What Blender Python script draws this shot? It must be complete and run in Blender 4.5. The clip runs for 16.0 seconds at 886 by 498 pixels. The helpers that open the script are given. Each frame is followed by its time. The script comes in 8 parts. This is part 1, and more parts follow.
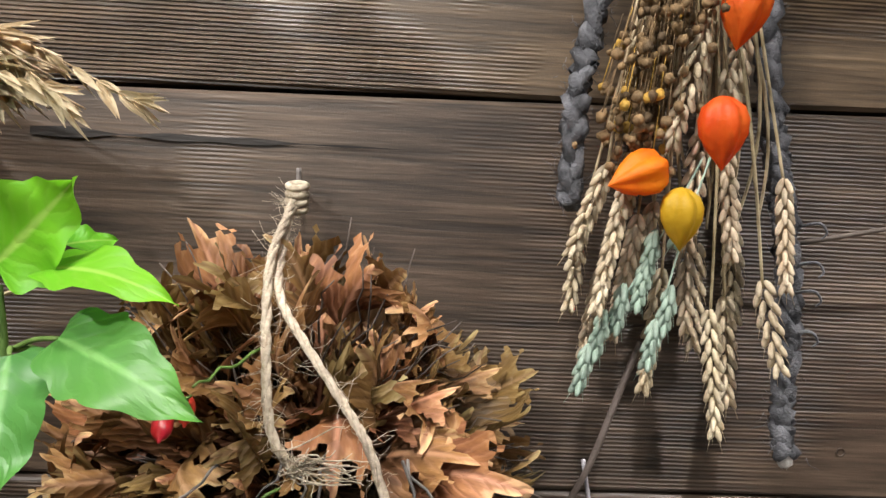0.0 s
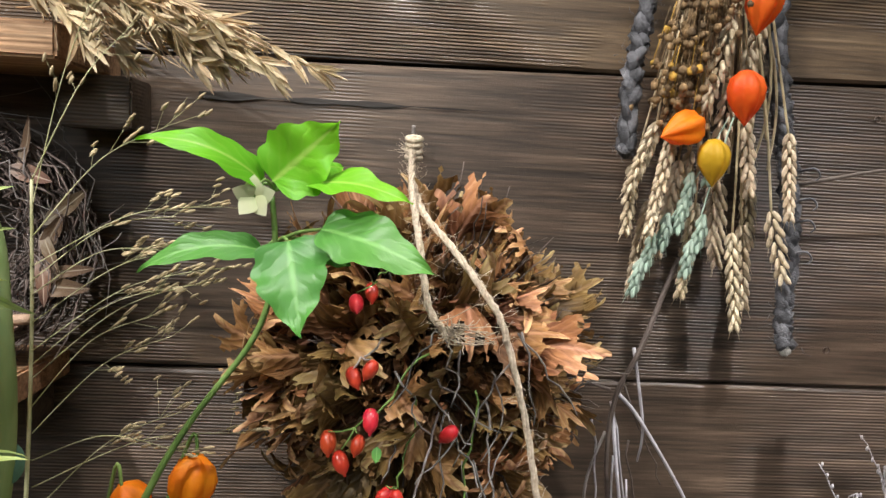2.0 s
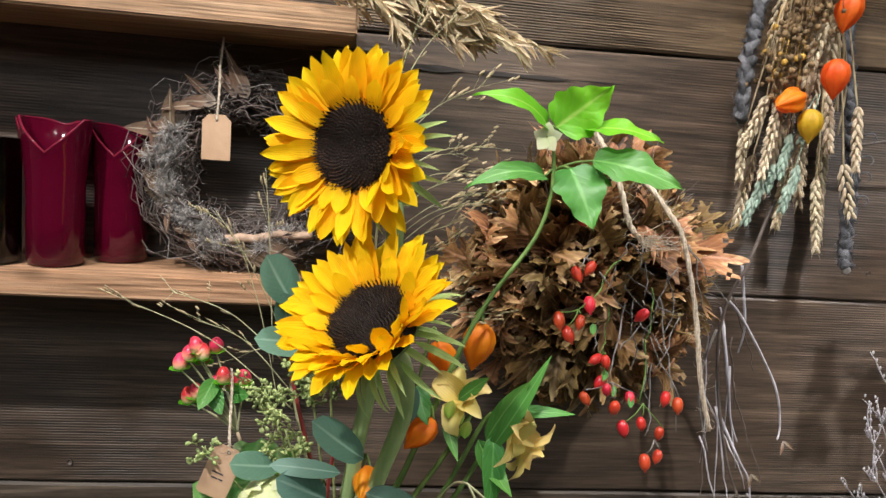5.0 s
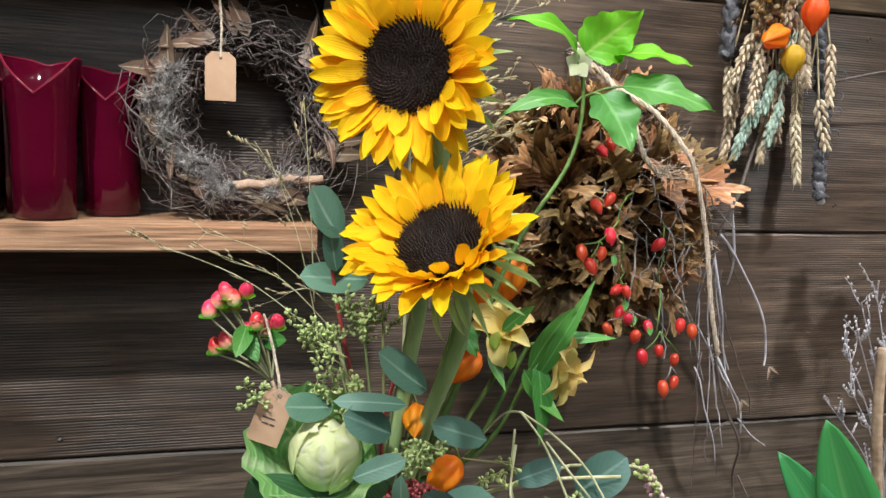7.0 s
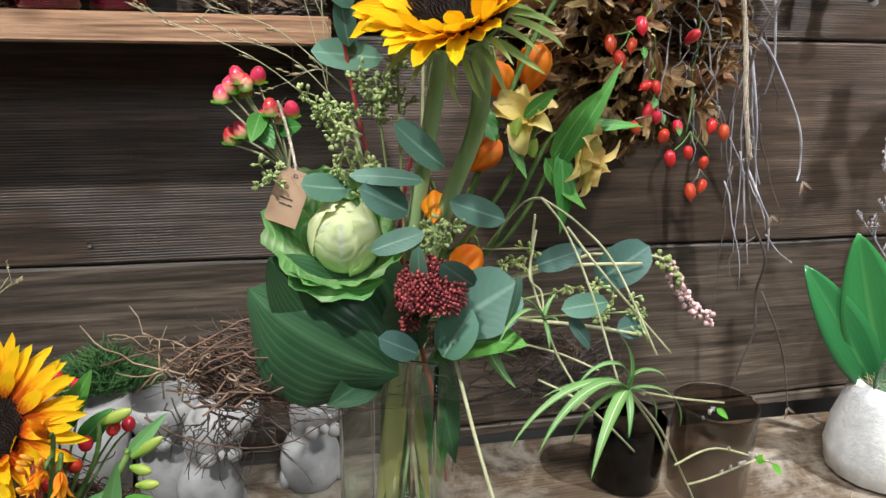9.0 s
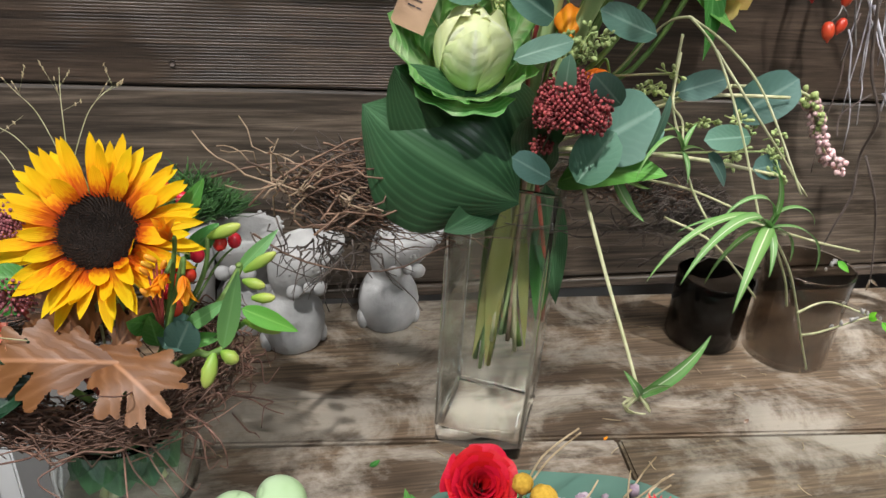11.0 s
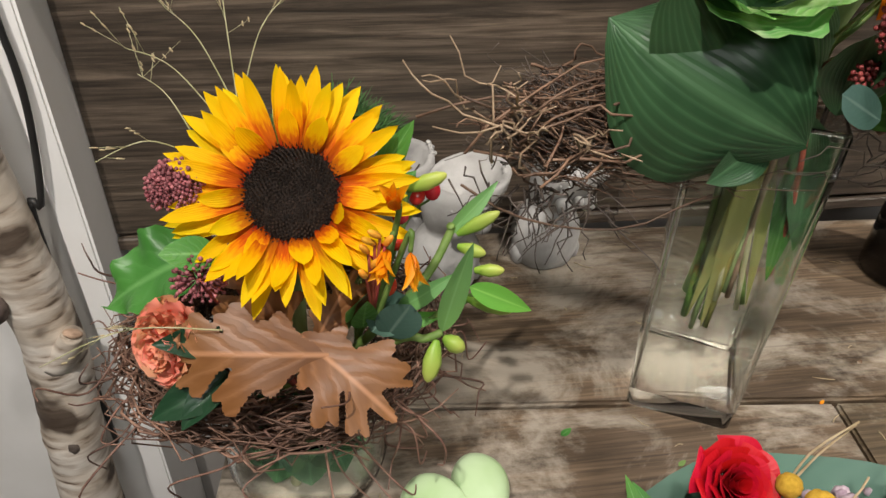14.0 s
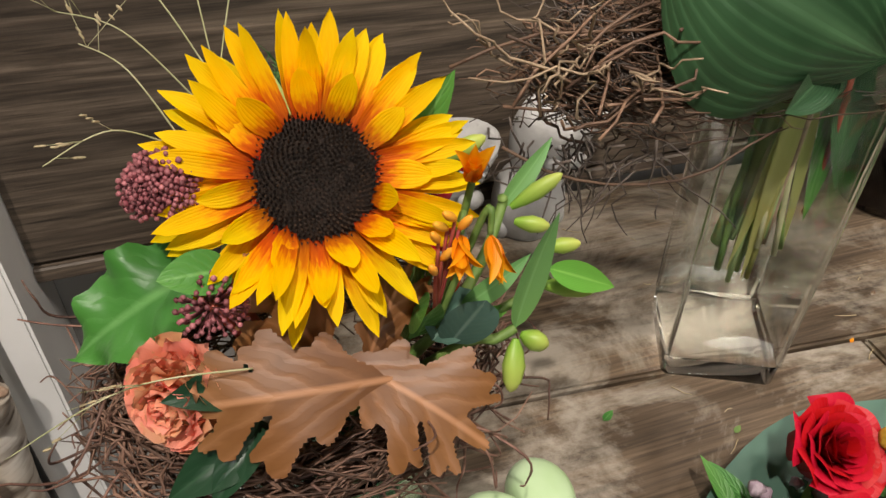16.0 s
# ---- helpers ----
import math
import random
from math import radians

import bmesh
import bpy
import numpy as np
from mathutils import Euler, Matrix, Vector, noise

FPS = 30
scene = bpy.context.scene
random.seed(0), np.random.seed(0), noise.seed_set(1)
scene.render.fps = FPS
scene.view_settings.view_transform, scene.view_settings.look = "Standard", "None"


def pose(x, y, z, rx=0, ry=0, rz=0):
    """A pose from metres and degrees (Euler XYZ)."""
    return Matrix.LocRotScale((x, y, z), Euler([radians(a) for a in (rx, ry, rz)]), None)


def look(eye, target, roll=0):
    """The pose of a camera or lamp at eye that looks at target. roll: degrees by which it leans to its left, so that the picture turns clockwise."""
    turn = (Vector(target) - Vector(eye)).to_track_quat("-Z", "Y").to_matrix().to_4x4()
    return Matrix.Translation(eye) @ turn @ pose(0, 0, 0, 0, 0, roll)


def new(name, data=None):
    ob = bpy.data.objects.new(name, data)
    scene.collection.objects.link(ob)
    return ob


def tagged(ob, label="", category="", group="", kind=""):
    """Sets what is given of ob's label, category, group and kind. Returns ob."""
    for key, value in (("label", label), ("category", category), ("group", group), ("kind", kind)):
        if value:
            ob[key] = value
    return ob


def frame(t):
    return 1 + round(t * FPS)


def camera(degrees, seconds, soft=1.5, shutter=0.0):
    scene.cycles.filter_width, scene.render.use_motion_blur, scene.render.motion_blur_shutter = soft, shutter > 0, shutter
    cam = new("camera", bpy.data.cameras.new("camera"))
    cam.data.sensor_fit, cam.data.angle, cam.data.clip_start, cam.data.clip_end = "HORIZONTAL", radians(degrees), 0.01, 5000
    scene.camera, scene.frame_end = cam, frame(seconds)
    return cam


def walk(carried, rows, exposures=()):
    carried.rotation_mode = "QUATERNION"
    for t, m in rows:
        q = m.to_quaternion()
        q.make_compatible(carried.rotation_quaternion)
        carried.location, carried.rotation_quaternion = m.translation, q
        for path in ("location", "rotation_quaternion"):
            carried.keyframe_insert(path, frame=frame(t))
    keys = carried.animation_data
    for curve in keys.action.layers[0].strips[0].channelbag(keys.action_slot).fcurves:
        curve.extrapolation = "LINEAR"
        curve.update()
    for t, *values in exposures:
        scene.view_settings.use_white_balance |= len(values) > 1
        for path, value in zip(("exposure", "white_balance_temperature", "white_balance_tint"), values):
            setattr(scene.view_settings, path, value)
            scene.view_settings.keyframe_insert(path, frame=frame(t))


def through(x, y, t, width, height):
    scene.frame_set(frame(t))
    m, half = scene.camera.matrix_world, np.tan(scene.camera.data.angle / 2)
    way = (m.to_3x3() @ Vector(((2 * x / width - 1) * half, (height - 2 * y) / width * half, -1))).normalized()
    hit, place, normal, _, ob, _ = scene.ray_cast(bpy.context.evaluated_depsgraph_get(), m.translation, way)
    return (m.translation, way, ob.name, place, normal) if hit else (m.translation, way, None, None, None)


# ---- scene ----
cam = camera(63.4, 16.0)
PATH = [
    (0, (0.12, -0.028, 1.596), (0.211, 1.966, 1.471), 3.0),
    (0.5, (0.097, -0.044, 1.585), (0.183, 1.948, 1.426), 2.8),
    (1, (0.056, -0.076, 1.573), (0.175, 1.913, 1.395), 2.7),
    (1.5, (0.035, -0.126, 1.566), (0.145, 1.862, 1.378), 2.8),
    (2, (0.015, -0.188, 1.565), (0.154, 1.798, 1.374), 3.1),
    (2.5, (-0.014, -0.257, 1.551), (0.163, 1.726, 1.358), 3.4),
    (3, (-0.043, -0.332, 1.529), (0.169, 1.647, 1.331), 3.9),
    (3.5, (-0.084, -0.389, 1.518), (0.149, 1.586, 1.304), 4.3),
    (4, (-0.131, -0.415, 1.513), (0.105, 1.558, 1.295), 4.3),
    (4.5, (-0.196, -0.407, 1.512), (0.067, 1.563, 1.287), 4.3),
    (4.7, (-0.229, -0.396, 1.513), (0.041, 1.573, 1.287), 4.2),
    (6.8, (-0.389, -0.342, 1.463), (0.146, 1.57, 1.217), 2.5),
    (7, (-0.39, -0.349, 1.455), (0.15, 1.559, 1.195), 2.3),
    (7.5, (-0.395, -0.361, 1.432), (0.144, 1.538, 1.112), 1.9),
    (8, (-0.389, -0.36, 1.41), (0.131, 1.526, 0.997), 1.7),
    (8.5, (-0.383, -0.357, 1.395), (0.11, 1.515, 0.893), 1.6),
    (9, (-0.378, -0.35, 1.377), (0.076, 1.498, 0.761), 1.5),
    (9.2, (-0.377, -0.347, 1.37), (0.063, 1.491, 0.718), 1.5),
    (11.3, (-0.478, -0.306, 1.309), (-0.103, 1.407, 0.347), 4.2),
    (11.5, (-0.491, -0.299, 1.305), (-0.126, 1.404, 0.323), 4.2),
    (12, (-0.525, -0.28, 1.299), (-0.182, 1.397, 0.263), 4.3),
    (12.5, (-0.544, -0.262, 1.301), (-0.224, 1.393, 0.224), 3.8),
    (13, (-0.552, -0.236, 1.303), (-0.26, 1.393, 0.179), 3.3),
    (13.5, (-0.564, -0.204, 1.3), (-0.297, 1.401, 0.137), 2.7),
    (14, (-0.58, -0.162, 1.295), (-0.325, 1.415, 0.092), 2.1),
    (14.5, (-0.589, -0.123, 1.289), (-0.331, 1.43, 0.056), 1.5),
    (15, (-0.595, -0.091, 1.263), (-0.302, 1.432, 0.0), 0.8),
    (15.5, (-0.607, -0.075, 1.251), (-0.227, 1.43, -0.009), 0.8),
    (16, (-0.654, -0.07, 1.238), (-0.126, 1.411, 0.002), 1.1),
]
EXPOSURES = [(0, -0.14, 6550, 10), (2.5, -0.08, 6550, 10), (4.7, -0.05, 6500, 10), (7.5, 0.05, 6150, 8), (9.2, 0.08, 6100, 8), (12.0, 0.0, 6450, 10), (14.5, -0.06, 7000, 11), (16, -0.08, 7150, 12)]
walk(cam, [(t, look(eye, target, roll)) for t, eye, target, roll in PATH], EXPOSURES)

# ---- light: spot lamps in the shop's ceiling, an added fill, closed room around ----
world = bpy.data.worlds.new("world")
scene.world = world
world.use_nodes = True
world.node_tree.nodes["Background"].inputs[0].default_value = (0.9, 0.95, 1.0, 1)
world.node_tree.nodes["Background"].inputs[1].default_value = 0.3


def lamp(name, eye, target, watts, size, colour, spread=150):
    data = bpy.data.lights.new(name, "AREA")
    data.shape, data.size, data.energy, data.color, data.spread = "DISK", size, watts, colour, radians(spread)
    ob = new(name, data)
    ob.matrix_world = look(eye, target)
    return ob


lamp("ceiling_spot", (-0.98, -0.62, 2.62), (-0.5, 0.4, 1.0), 22.5, 0.05, (1.0, 0.97, 0.94))
lamp("ceiling_spot", (-0.4, -0.32, 2.64), (-0.3, 0.4, 1.0), 7.5, 0.06, (1.0, 0.97, 0.945))
lamp("ceiling_spot", (-0.02, -0.08, 2.64), (0.0, 0.5, 1.6), 2.9, 0.05, (1.0, 0.96, 0.92), 75)
lamp("ceiling_spot", (1.05, -0.36, 2.62), (0.4, 0.42, 0.5), 6, 0.06, (1.0, 0.975, 0.95), 56)
# broad fill added in front to lift the wall, no known fitting
lamp("added_fill", (-0.3, -1.9, 2.66), (-0.4, 0.4, 1.1), 24, 1.2, (0.92, 0.97, 1.0), 170)

# ---- materials ----


def nodes_of(name):
    m = bpy.data.materials.new(name)
    m.use_nodes = True
    return m, m.node_tree, m.node_tree.nodes["Principled BSDF"]


def add(nt, kind, **values):
    n = nt.nodes.new(kind)
    for k, v in values.items():
        n.inputs[k].default_value = v
    return n


def ramp_of(nt, stops):
    r = nt.nodes.new("ShaderNodeValToRGB")
    e = r.color_ramp.elements
    while len(e) < len(stops):
        e.new(0.5)
    for el, (p, c) in zip(e, stops):
        el.position, el.color = p, (*c, 1)
    return r


def varied(nt, colour, amount, hue=0.02):
    """Shift a colour a little from object to object."""
    info = nt.nodes.new("ShaderNodeObjectInfo")
    hsv = nt.nodes.new("ShaderNodeHueSaturation")
    a = nt.nodes.new("ShaderNodeMapRange")
    a.inputs[3].default_value, a.inputs[4].default_value = 1 - amount, 1 + amount
    nt.links.new(info.outputs["Random"], a.inputs[0])
    nt.links.new(a.outputs[0], hsv.inputs["Value"])
    b = nt.nodes.new("ShaderNodeMapRange")
    b.inputs[3].default_value, b.inputs[4].default_value = 0.5 + hue, 0.5 - hue
    nt.links.new(info.outputs["Random"], b.inputs[0])
    nt.links.new(b.outputs[0], hsv.inputs["Hue"])
    nt.links.new(colour, hsv.inputs["Color"])
    return hsv.outputs[0]


def surface(name, c1, c2, scale=40, rough=0.6, bump=0.3, vary=0.1, metal=0.0, spec=0.4, stretch=(1, 1, 1), fine=6.0, hue=0.01, through=0.0, island=0.0):
    m, nt, b = nodes_of(name)
    tc = nt.nodes.new("ShaderNodeTexCoord")
    mp = nt.nodes.new("ShaderNodeMapping")
    mp.inputs["Scale"].default_value = stretch
    nt.links.new(tc.outputs["Object"], mp.inputs[0])
    n1 = add(nt, "ShaderNodeTexNoise", Scale=scale, Detail=4.0)
    n2 = add(nt, "ShaderNodeTexNoise", Scale=scale * fine, Detail=3.0)
    for n in (n1, n2):
        nt.links.new(mp.outputs[0], n.inputs["Vector"])
    r = ramp_of(nt, [(0.3, c1), (0.7, c2)])
    nt.links.new(n1.outputs[0], r.inputs[0])
    col = varied(nt, r.outputs[0], vary, hue)
    if island:
        g = nt.nodes.new("ShaderNodeNewGeometry")
        h = nt.nodes.new("ShaderNodeHueSaturation")
        a = nt.nodes.new("ShaderNodeMapRange")
        a.inputs[3].default_value, a.inputs[4].default_value = 1 - island, 1 + island
        nt.links.new(g.outputs["Random Per Island"], a.inputs[0])
        nt.links.new(a.outputs[0], h.inputs["Value"])
        nt.links.new(col, h.inputs["Color"])
        col = h.outputs[0]
    nt.links.new(col, b.inputs["Base Color"])
    b.inputs["Roughness"].default_value, b.inputs["Metallic"].default_value = rough, metal
    b.inputs["Specular IOR Level"].default_value = spec
    bp = add(nt, "ShaderNodeBump", Strength=bump, Distance=0.002)
    nt.links.new(n2.outputs[0], bp.inputs["Height"])
    nt.links.new(bp.outputs[0], b.inputs["Normal"])
    if through:
        seen_through(nt, b, col, through)
    return m


def seen_through(nt, b, col, share):
    tr = nt.nodes.new("ShaderNodeBsdfTranslucent")
    nt.links.new(col, tr.inputs[0])
    mix = add(nt, "ShaderNodeMixShader", Fac=share)
    nt.links.new(b.outputs[0], mix.inputs[1])
    nt.links.new(tr.outputs[0], mix.inputs[2])
    nt.links.new(mix.outputs[0], nt.nodes["Material Output"].inputs[0])


def blade_mat(name, stops, rough=0.5, vein=0.25, veins=14.0, through=0.25, vary=0.12, hue=0.01, bump=0.25, mid=None, edge=None, across=0.0, blotch=0.25, spec=0.4):
    """Leaf or petal: colour along its length, veins, midrib, edge colour, blotches."""
    m, nt, b = nodes_of(name)
    tc = nt.nodes.new("ShaderNodeTexCoord")
    sp = nt.nodes.new("ShaderNodeSeparateXYZ")
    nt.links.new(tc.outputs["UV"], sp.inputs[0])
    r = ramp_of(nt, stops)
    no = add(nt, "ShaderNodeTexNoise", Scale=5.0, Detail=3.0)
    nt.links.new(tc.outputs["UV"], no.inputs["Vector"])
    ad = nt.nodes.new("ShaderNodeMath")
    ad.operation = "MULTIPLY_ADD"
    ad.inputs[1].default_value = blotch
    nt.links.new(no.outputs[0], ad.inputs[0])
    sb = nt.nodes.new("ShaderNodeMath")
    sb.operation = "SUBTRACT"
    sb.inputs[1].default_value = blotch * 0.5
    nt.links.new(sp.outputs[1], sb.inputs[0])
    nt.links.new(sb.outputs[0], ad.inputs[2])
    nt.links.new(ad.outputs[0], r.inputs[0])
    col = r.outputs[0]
    # distance from the midrib, 0 at the rib and 1 at the edge
    d = nt.nodes.new("ShaderNodeMath")
    d.operation = "MULTIPLY_ADD"
    d.inputs[1].default_value, d.inputs[2].default_value = 2.0, -1.0
    nt.links.new(sp.outputs[0], d.inputs[0])
    ab = nt.nodes.new("ShaderNodeMath")
    ab.operation = "ABSOLUTE"
    nt.links.new(d.outputs[0], ab.inputs[0])
    # veins slant from the rib towards the tip, or run along the blade
    v = nt.nodes.new("ShaderNodeMath")
    v.operation = "MULTIPLY_ADD"
    v.inputs[1].default_value = -0.35 if not across else across
    nt.links.new(ab.outputs[0], v.inputs[0])
    if across:
        v.inputs[2].default_value = 0.0
    else:
        uneven = nt.nodes.new("ShaderNodeMath")
        uneven.operation = "MULTIPLY_ADD"
        uneven.inputs[1].default_value = 0.16
        nt.links.new(no.outputs[0], uneven.inputs[0])
        nt.links.new(sp.outputs[1], uneven.inputs[2])
        nt.links.new(uneven.outputs[0], v.inputs[2])
    w = nt.nodes.new("ShaderNodeMath")
    w.operation = "MULTIPLY"
    w.inputs[1].default_value = veins
    nt.links.new(v.outputs[0], w.inputs[0])
    fr = nt.nodes.new("ShaderNodeMath")
    fr.operation = "PINGPONG"
    fr.inputs[1].default_value = 0.5
    nt.links.new(w.outputs[0], fr.inputs[0])
    vr = ramp_of(nt, [(0.0, (1, 1, 1)), (0.3, (0, 0, 0))])
    nt.links.new(fr.outputs[0], vr.inputs[0])

    def mixed(a, fac, colour):
        mx = nt.nodes.new("ShaderNodeMix")
        mx.data_type = "RGBA"
        nt.links.new(fac, mx.inputs[0])
        nt.links.new(a, mx.inputs[6])
        mx.inputs[7].default_value = (*colour, 1)
        return mx.outputs[2]

    if mid:
        mr = ramp_of(nt, [(0.03, (1, 1, 1)), (0.12, (0, 0, 0))])
        nt.links.new(ab.outputs[0], mr.inputs[0])
        col = mixed(col, mr.outputs[0], mid)
        sc = nt.nodes.new("ShaderNodeMath")
        sc.operation = "MULTIPLY"
        sc.inputs[1].default_value = vein
        nt.links.new(vr.outputs[0], sc.inputs[0])
        col = mixed(col, sc.outputs[0], mid)
    if edge:
        er = ramp_of(nt, [(0.55, (0, 0, 0)), (0.85, (1, 1, 1))])
        nt.links.new(ab.outputs[0], er.inputs[0])
        col = mixed(col, er.outputs[0], edge)
    col = varied(nt, col, vary, hue)
    nt.links.new(col, b.inputs["Base Color"])
    b.inputs["Roughness"].default_value = rough
    b.inputs["Specular IOR Level"].default_value = spec
    bp = add(nt, "ShaderNodeBump", Strength=bump, Distance=0.0012)
    bp.invert = True
    nt.links.new(vr.outputs[0], bp.inputs["Height"])
    nt.links.new(bp.outputs[0], b.inputs["Normal"])
    if through:
        seen_through(nt, b, col, through)
    return m


def plank_mat(name, c_dark, c_mid, c_light, rough=0.55, ribs=1.0, spec=0.5, vary=0.12, grey=None):
    """Old sawn board, grain along x, with saw ribs, knots and stains."""
    m, nt, b = nodes_of(name)
    tc = nt.nodes.new("ShaderNodeTexCoord")
    info = nt.nodes.new("ShaderNodeObjectInfo")
    off = nt.nodes.new("ShaderNodeVectorMath")
    off.operation = "MULTIPLY_ADD"
    comb = nt.nodes.new("ShaderNodeCombineXYZ")
    for k in range(3):
        nt.links.new(info.outputs["Random"], comb.inputs[k])
    nt.links.new(comb.outputs[0], off.inputs[0])
    off.inputs[1].default_value = (7.0, 0.0, 3.0)
    nt.links.new(tc.outputs["Object"], off.inputs[2])

    def noise_at(scale, stretch, detail=5.0, dist=0.0, rough_=0.55):
        mp = nt.nodes.new("ShaderNodeMapping")
        mp.inputs["Scale"].default_value = stretch
        nt.links.new(off.outputs[0], mp.inputs[0])
        n = add(nt, "ShaderNodeTexNoise", Scale=scale, Detail=detail, Distortion=dist, Roughness=rough_)
        nt.links.new(mp.outputs[0], n.inputs["Vector"])
        return n

    grain = noise_at(62, (0.045, 1, 1), 10, 0.9, 0.72)
    stain = noise_at(4.5, (0.45, 1, 1), 8, 0.6, 0.65)
    fine = noise_at(300, (0.035, 1, 1), 5)
    r = ramp_of(nt, [(0.3, c_dark), (0.5, c_mid), (0.72, c_light)])
    nt.links.new(grain.outputs[0], r.inputs[0])
    rf = ramp_of(nt, [(0.35, (0.55, 0.53, 0.5)), (0.62, (1.15, 1.14, 1.12))])
    nt.links.new(fine.outputs[0], rf.inputs[0])
    mf = nt.nodes.new("ShaderNodeMix")
    mf.data_type, mf.blend_type = "RGBA", "MULTIPLY"
    mf.inputs[0].default_value = 1.0
    nt.links.new(r.outputs[0], mf.inputs[6])
    nt.links.new(rf.outputs[0], mf.inputs[7])
    r2 = ramp_of(nt, [(0.3, (0.45, 0.42, 0.4)), (0.65, (1.15, 1.1, 1.04))])
    nt.links.new(stain.outputs[0], r2.inputs[0])
    mx = nt.nodes.new("ShaderNodeMix")
    mx.data_type, mx.blend_type = "RGBA", "MULTIPLY"
    mx.inputs[0].default_value = 0.8
    nt.links.new(mf.outputs[2], mx.inputs[6])
    nt.links.new(r2.outputs[0], mx.inputs[7])
    col = mx.outputs[2]
    if grey:
        g = noise_at(8.0, (0.7, 1, 1), 10, 0.5, 0.72)
        gr = ramp_of(nt, [(0.47, (0, 0, 0)), (0.6, (0.8, 0.8, 0.8))])
        nt.links.new(g.outputs[0], gr.inputs[0])
        mg = nt.nodes.new("ShaderNodeMix")
        mg.data_type = "RGBA"
        nt.links.new(gr.outputs[0], mg.inputs[0])
        nt.links.new(col, mg.inputs[6])
        mg.inputs[7].default_value = (*grey, 1)
        col = mg.outputs[2]
    # knots
    vmap = nt.nodes.new("ShaderNodeMapping")
    vmap.inputs["Scale"].default_value = (1.0, 1, 1.9)
    nt.links.new(off.outputs[0], vmap.inputs[0])
    vo = add(nt, "ShaderNodeTexVoronoi", Scale=3.1)
    nt.links.new(vmap.outputs[0], vo.inputs["Vector"])
    kr = ramp_of(nt, [(0.03, (0.25, 0.2, 0.17)), (0.085, (1, 1, 1))])
    nt.links.new(vo.outputs["Distance"], kr.inputs[0])
    mk = nt.nodes.new("ShaderNodeMix")
    mk.data_type, mk.blend_type = "RGBA", "MULTIPLY"
    mk.inputs[0].default_value = 0.75
    nt.links.new(col, mk.inputs[6])
    nt.links.new(kr.outputs[0], mk.inputs[7])
    # cracks
    crack = noise_at(9, (0.06, 1, 1), 2, 0.3)
    cr = ramp_of(nt, [(0.492, (1, 1, 1)), (0.5, (0.15, 0.12, 0.1)), (0.508, (1, 1, 1))])
    nt.links.new(crack.outputs[0], cr.inputs[0])
    mc = nt.nodes.new("ShaderNodeMix")
    mc.data_type, mc.blend_type = "RGBA", "MULTIPLY"
    mc.inputs[0].default_value = 0.35
    nt.links.new(mk.outputs[2], mc.inputs[6])
    nt.links.new(cr.outputs[0], mc.inputs[7])
    nt.links.new(varied(nt, mc.outputs[2], vary, 0.008), b.inputs["Base Color"])
    rr = nt.nodes.new("ShaderNodeMapRange")
    rr.inputs[3].default_value, rr.inputs[4].default_value = rough - 0.12, rough + 0.16
    nt.links.new(stain.outputs[0], rr.inputs[0])
    nt.links.new(rr.outputs[0], b.inputs["Roughness"])
    b.inputs["Specular IOR Level"].default_value = spec
    # saw ribs, in places
    wv = nt.nodes.new("ShaderNodeTexWave")
    wv.bands_direction = "Z"
    wv.inputs["Scale"].default_value, wv.inputs["Distortion"].default_value = 88.0, 0.9
    wv.inputs["Detail"].default_value, wv.inputs["Detail Scale"].default_value = 2.0, 0.35
    nt.links.new(tc.outputs["Object"], wv.inputs["Vector"])
    where = noise_at(2.6, (1.5, 1, 1.2), 3)
    wr = ramp_of(nt, [(0.47, (0.0, 0.0, 0.0)), (0.6, (1, 1, 1))])
    nt.links.new(where.outputs[0], wr.inputs[0])
    ml = nt.nodes.new("ShaderNodeMath")
    ml.operation = "MULTIPLY"
    nt.links.new(wv.outputs[1], ml.inputs[0])
    nt.links.new(wr.outputs[0], ml.inputs[1])
    b1 = add(nt, "ShaderNodeBump", Strength=min(1.0, 0.55 * ribs), Distance=0.0026)
    nt.links.new(ml.outputs[0], b1.inputs["Height"])
    b2 = add(nt, "ShaderNodeBump", Strength=0.5, Distance=0.0016)
    nt.links.new(grain.outputs[0], b2.inputs["Height"])
    nt.links.new(b1.outputs[0], b2.inputs["Normal"])
    b3 = add(nt, "ShaderNodeBump", Strength=0.4, Distance=0.0008)
    nt.links.new(fine.outputs[0], b3.inputs["Height"])
    nt.links.new(b2.outputs[0], b3.inputs["Normal"])
    nt.links.new(b3.outputs[0], b.inputs["Normal"])
    return m


def glass_mat(name, colour, rough=0.0, ior=1.45, clear=1.0):
    m, nt, b = nodes_of(name)
    b.inputs["Base Color"].default_value = (*colour, 1)
    b.inputs["Transmission Weight"].default_value = clear
    b.inputs["Roughness"].default_value, b.inputs["IOR"].default_value = rough, ior
    return m


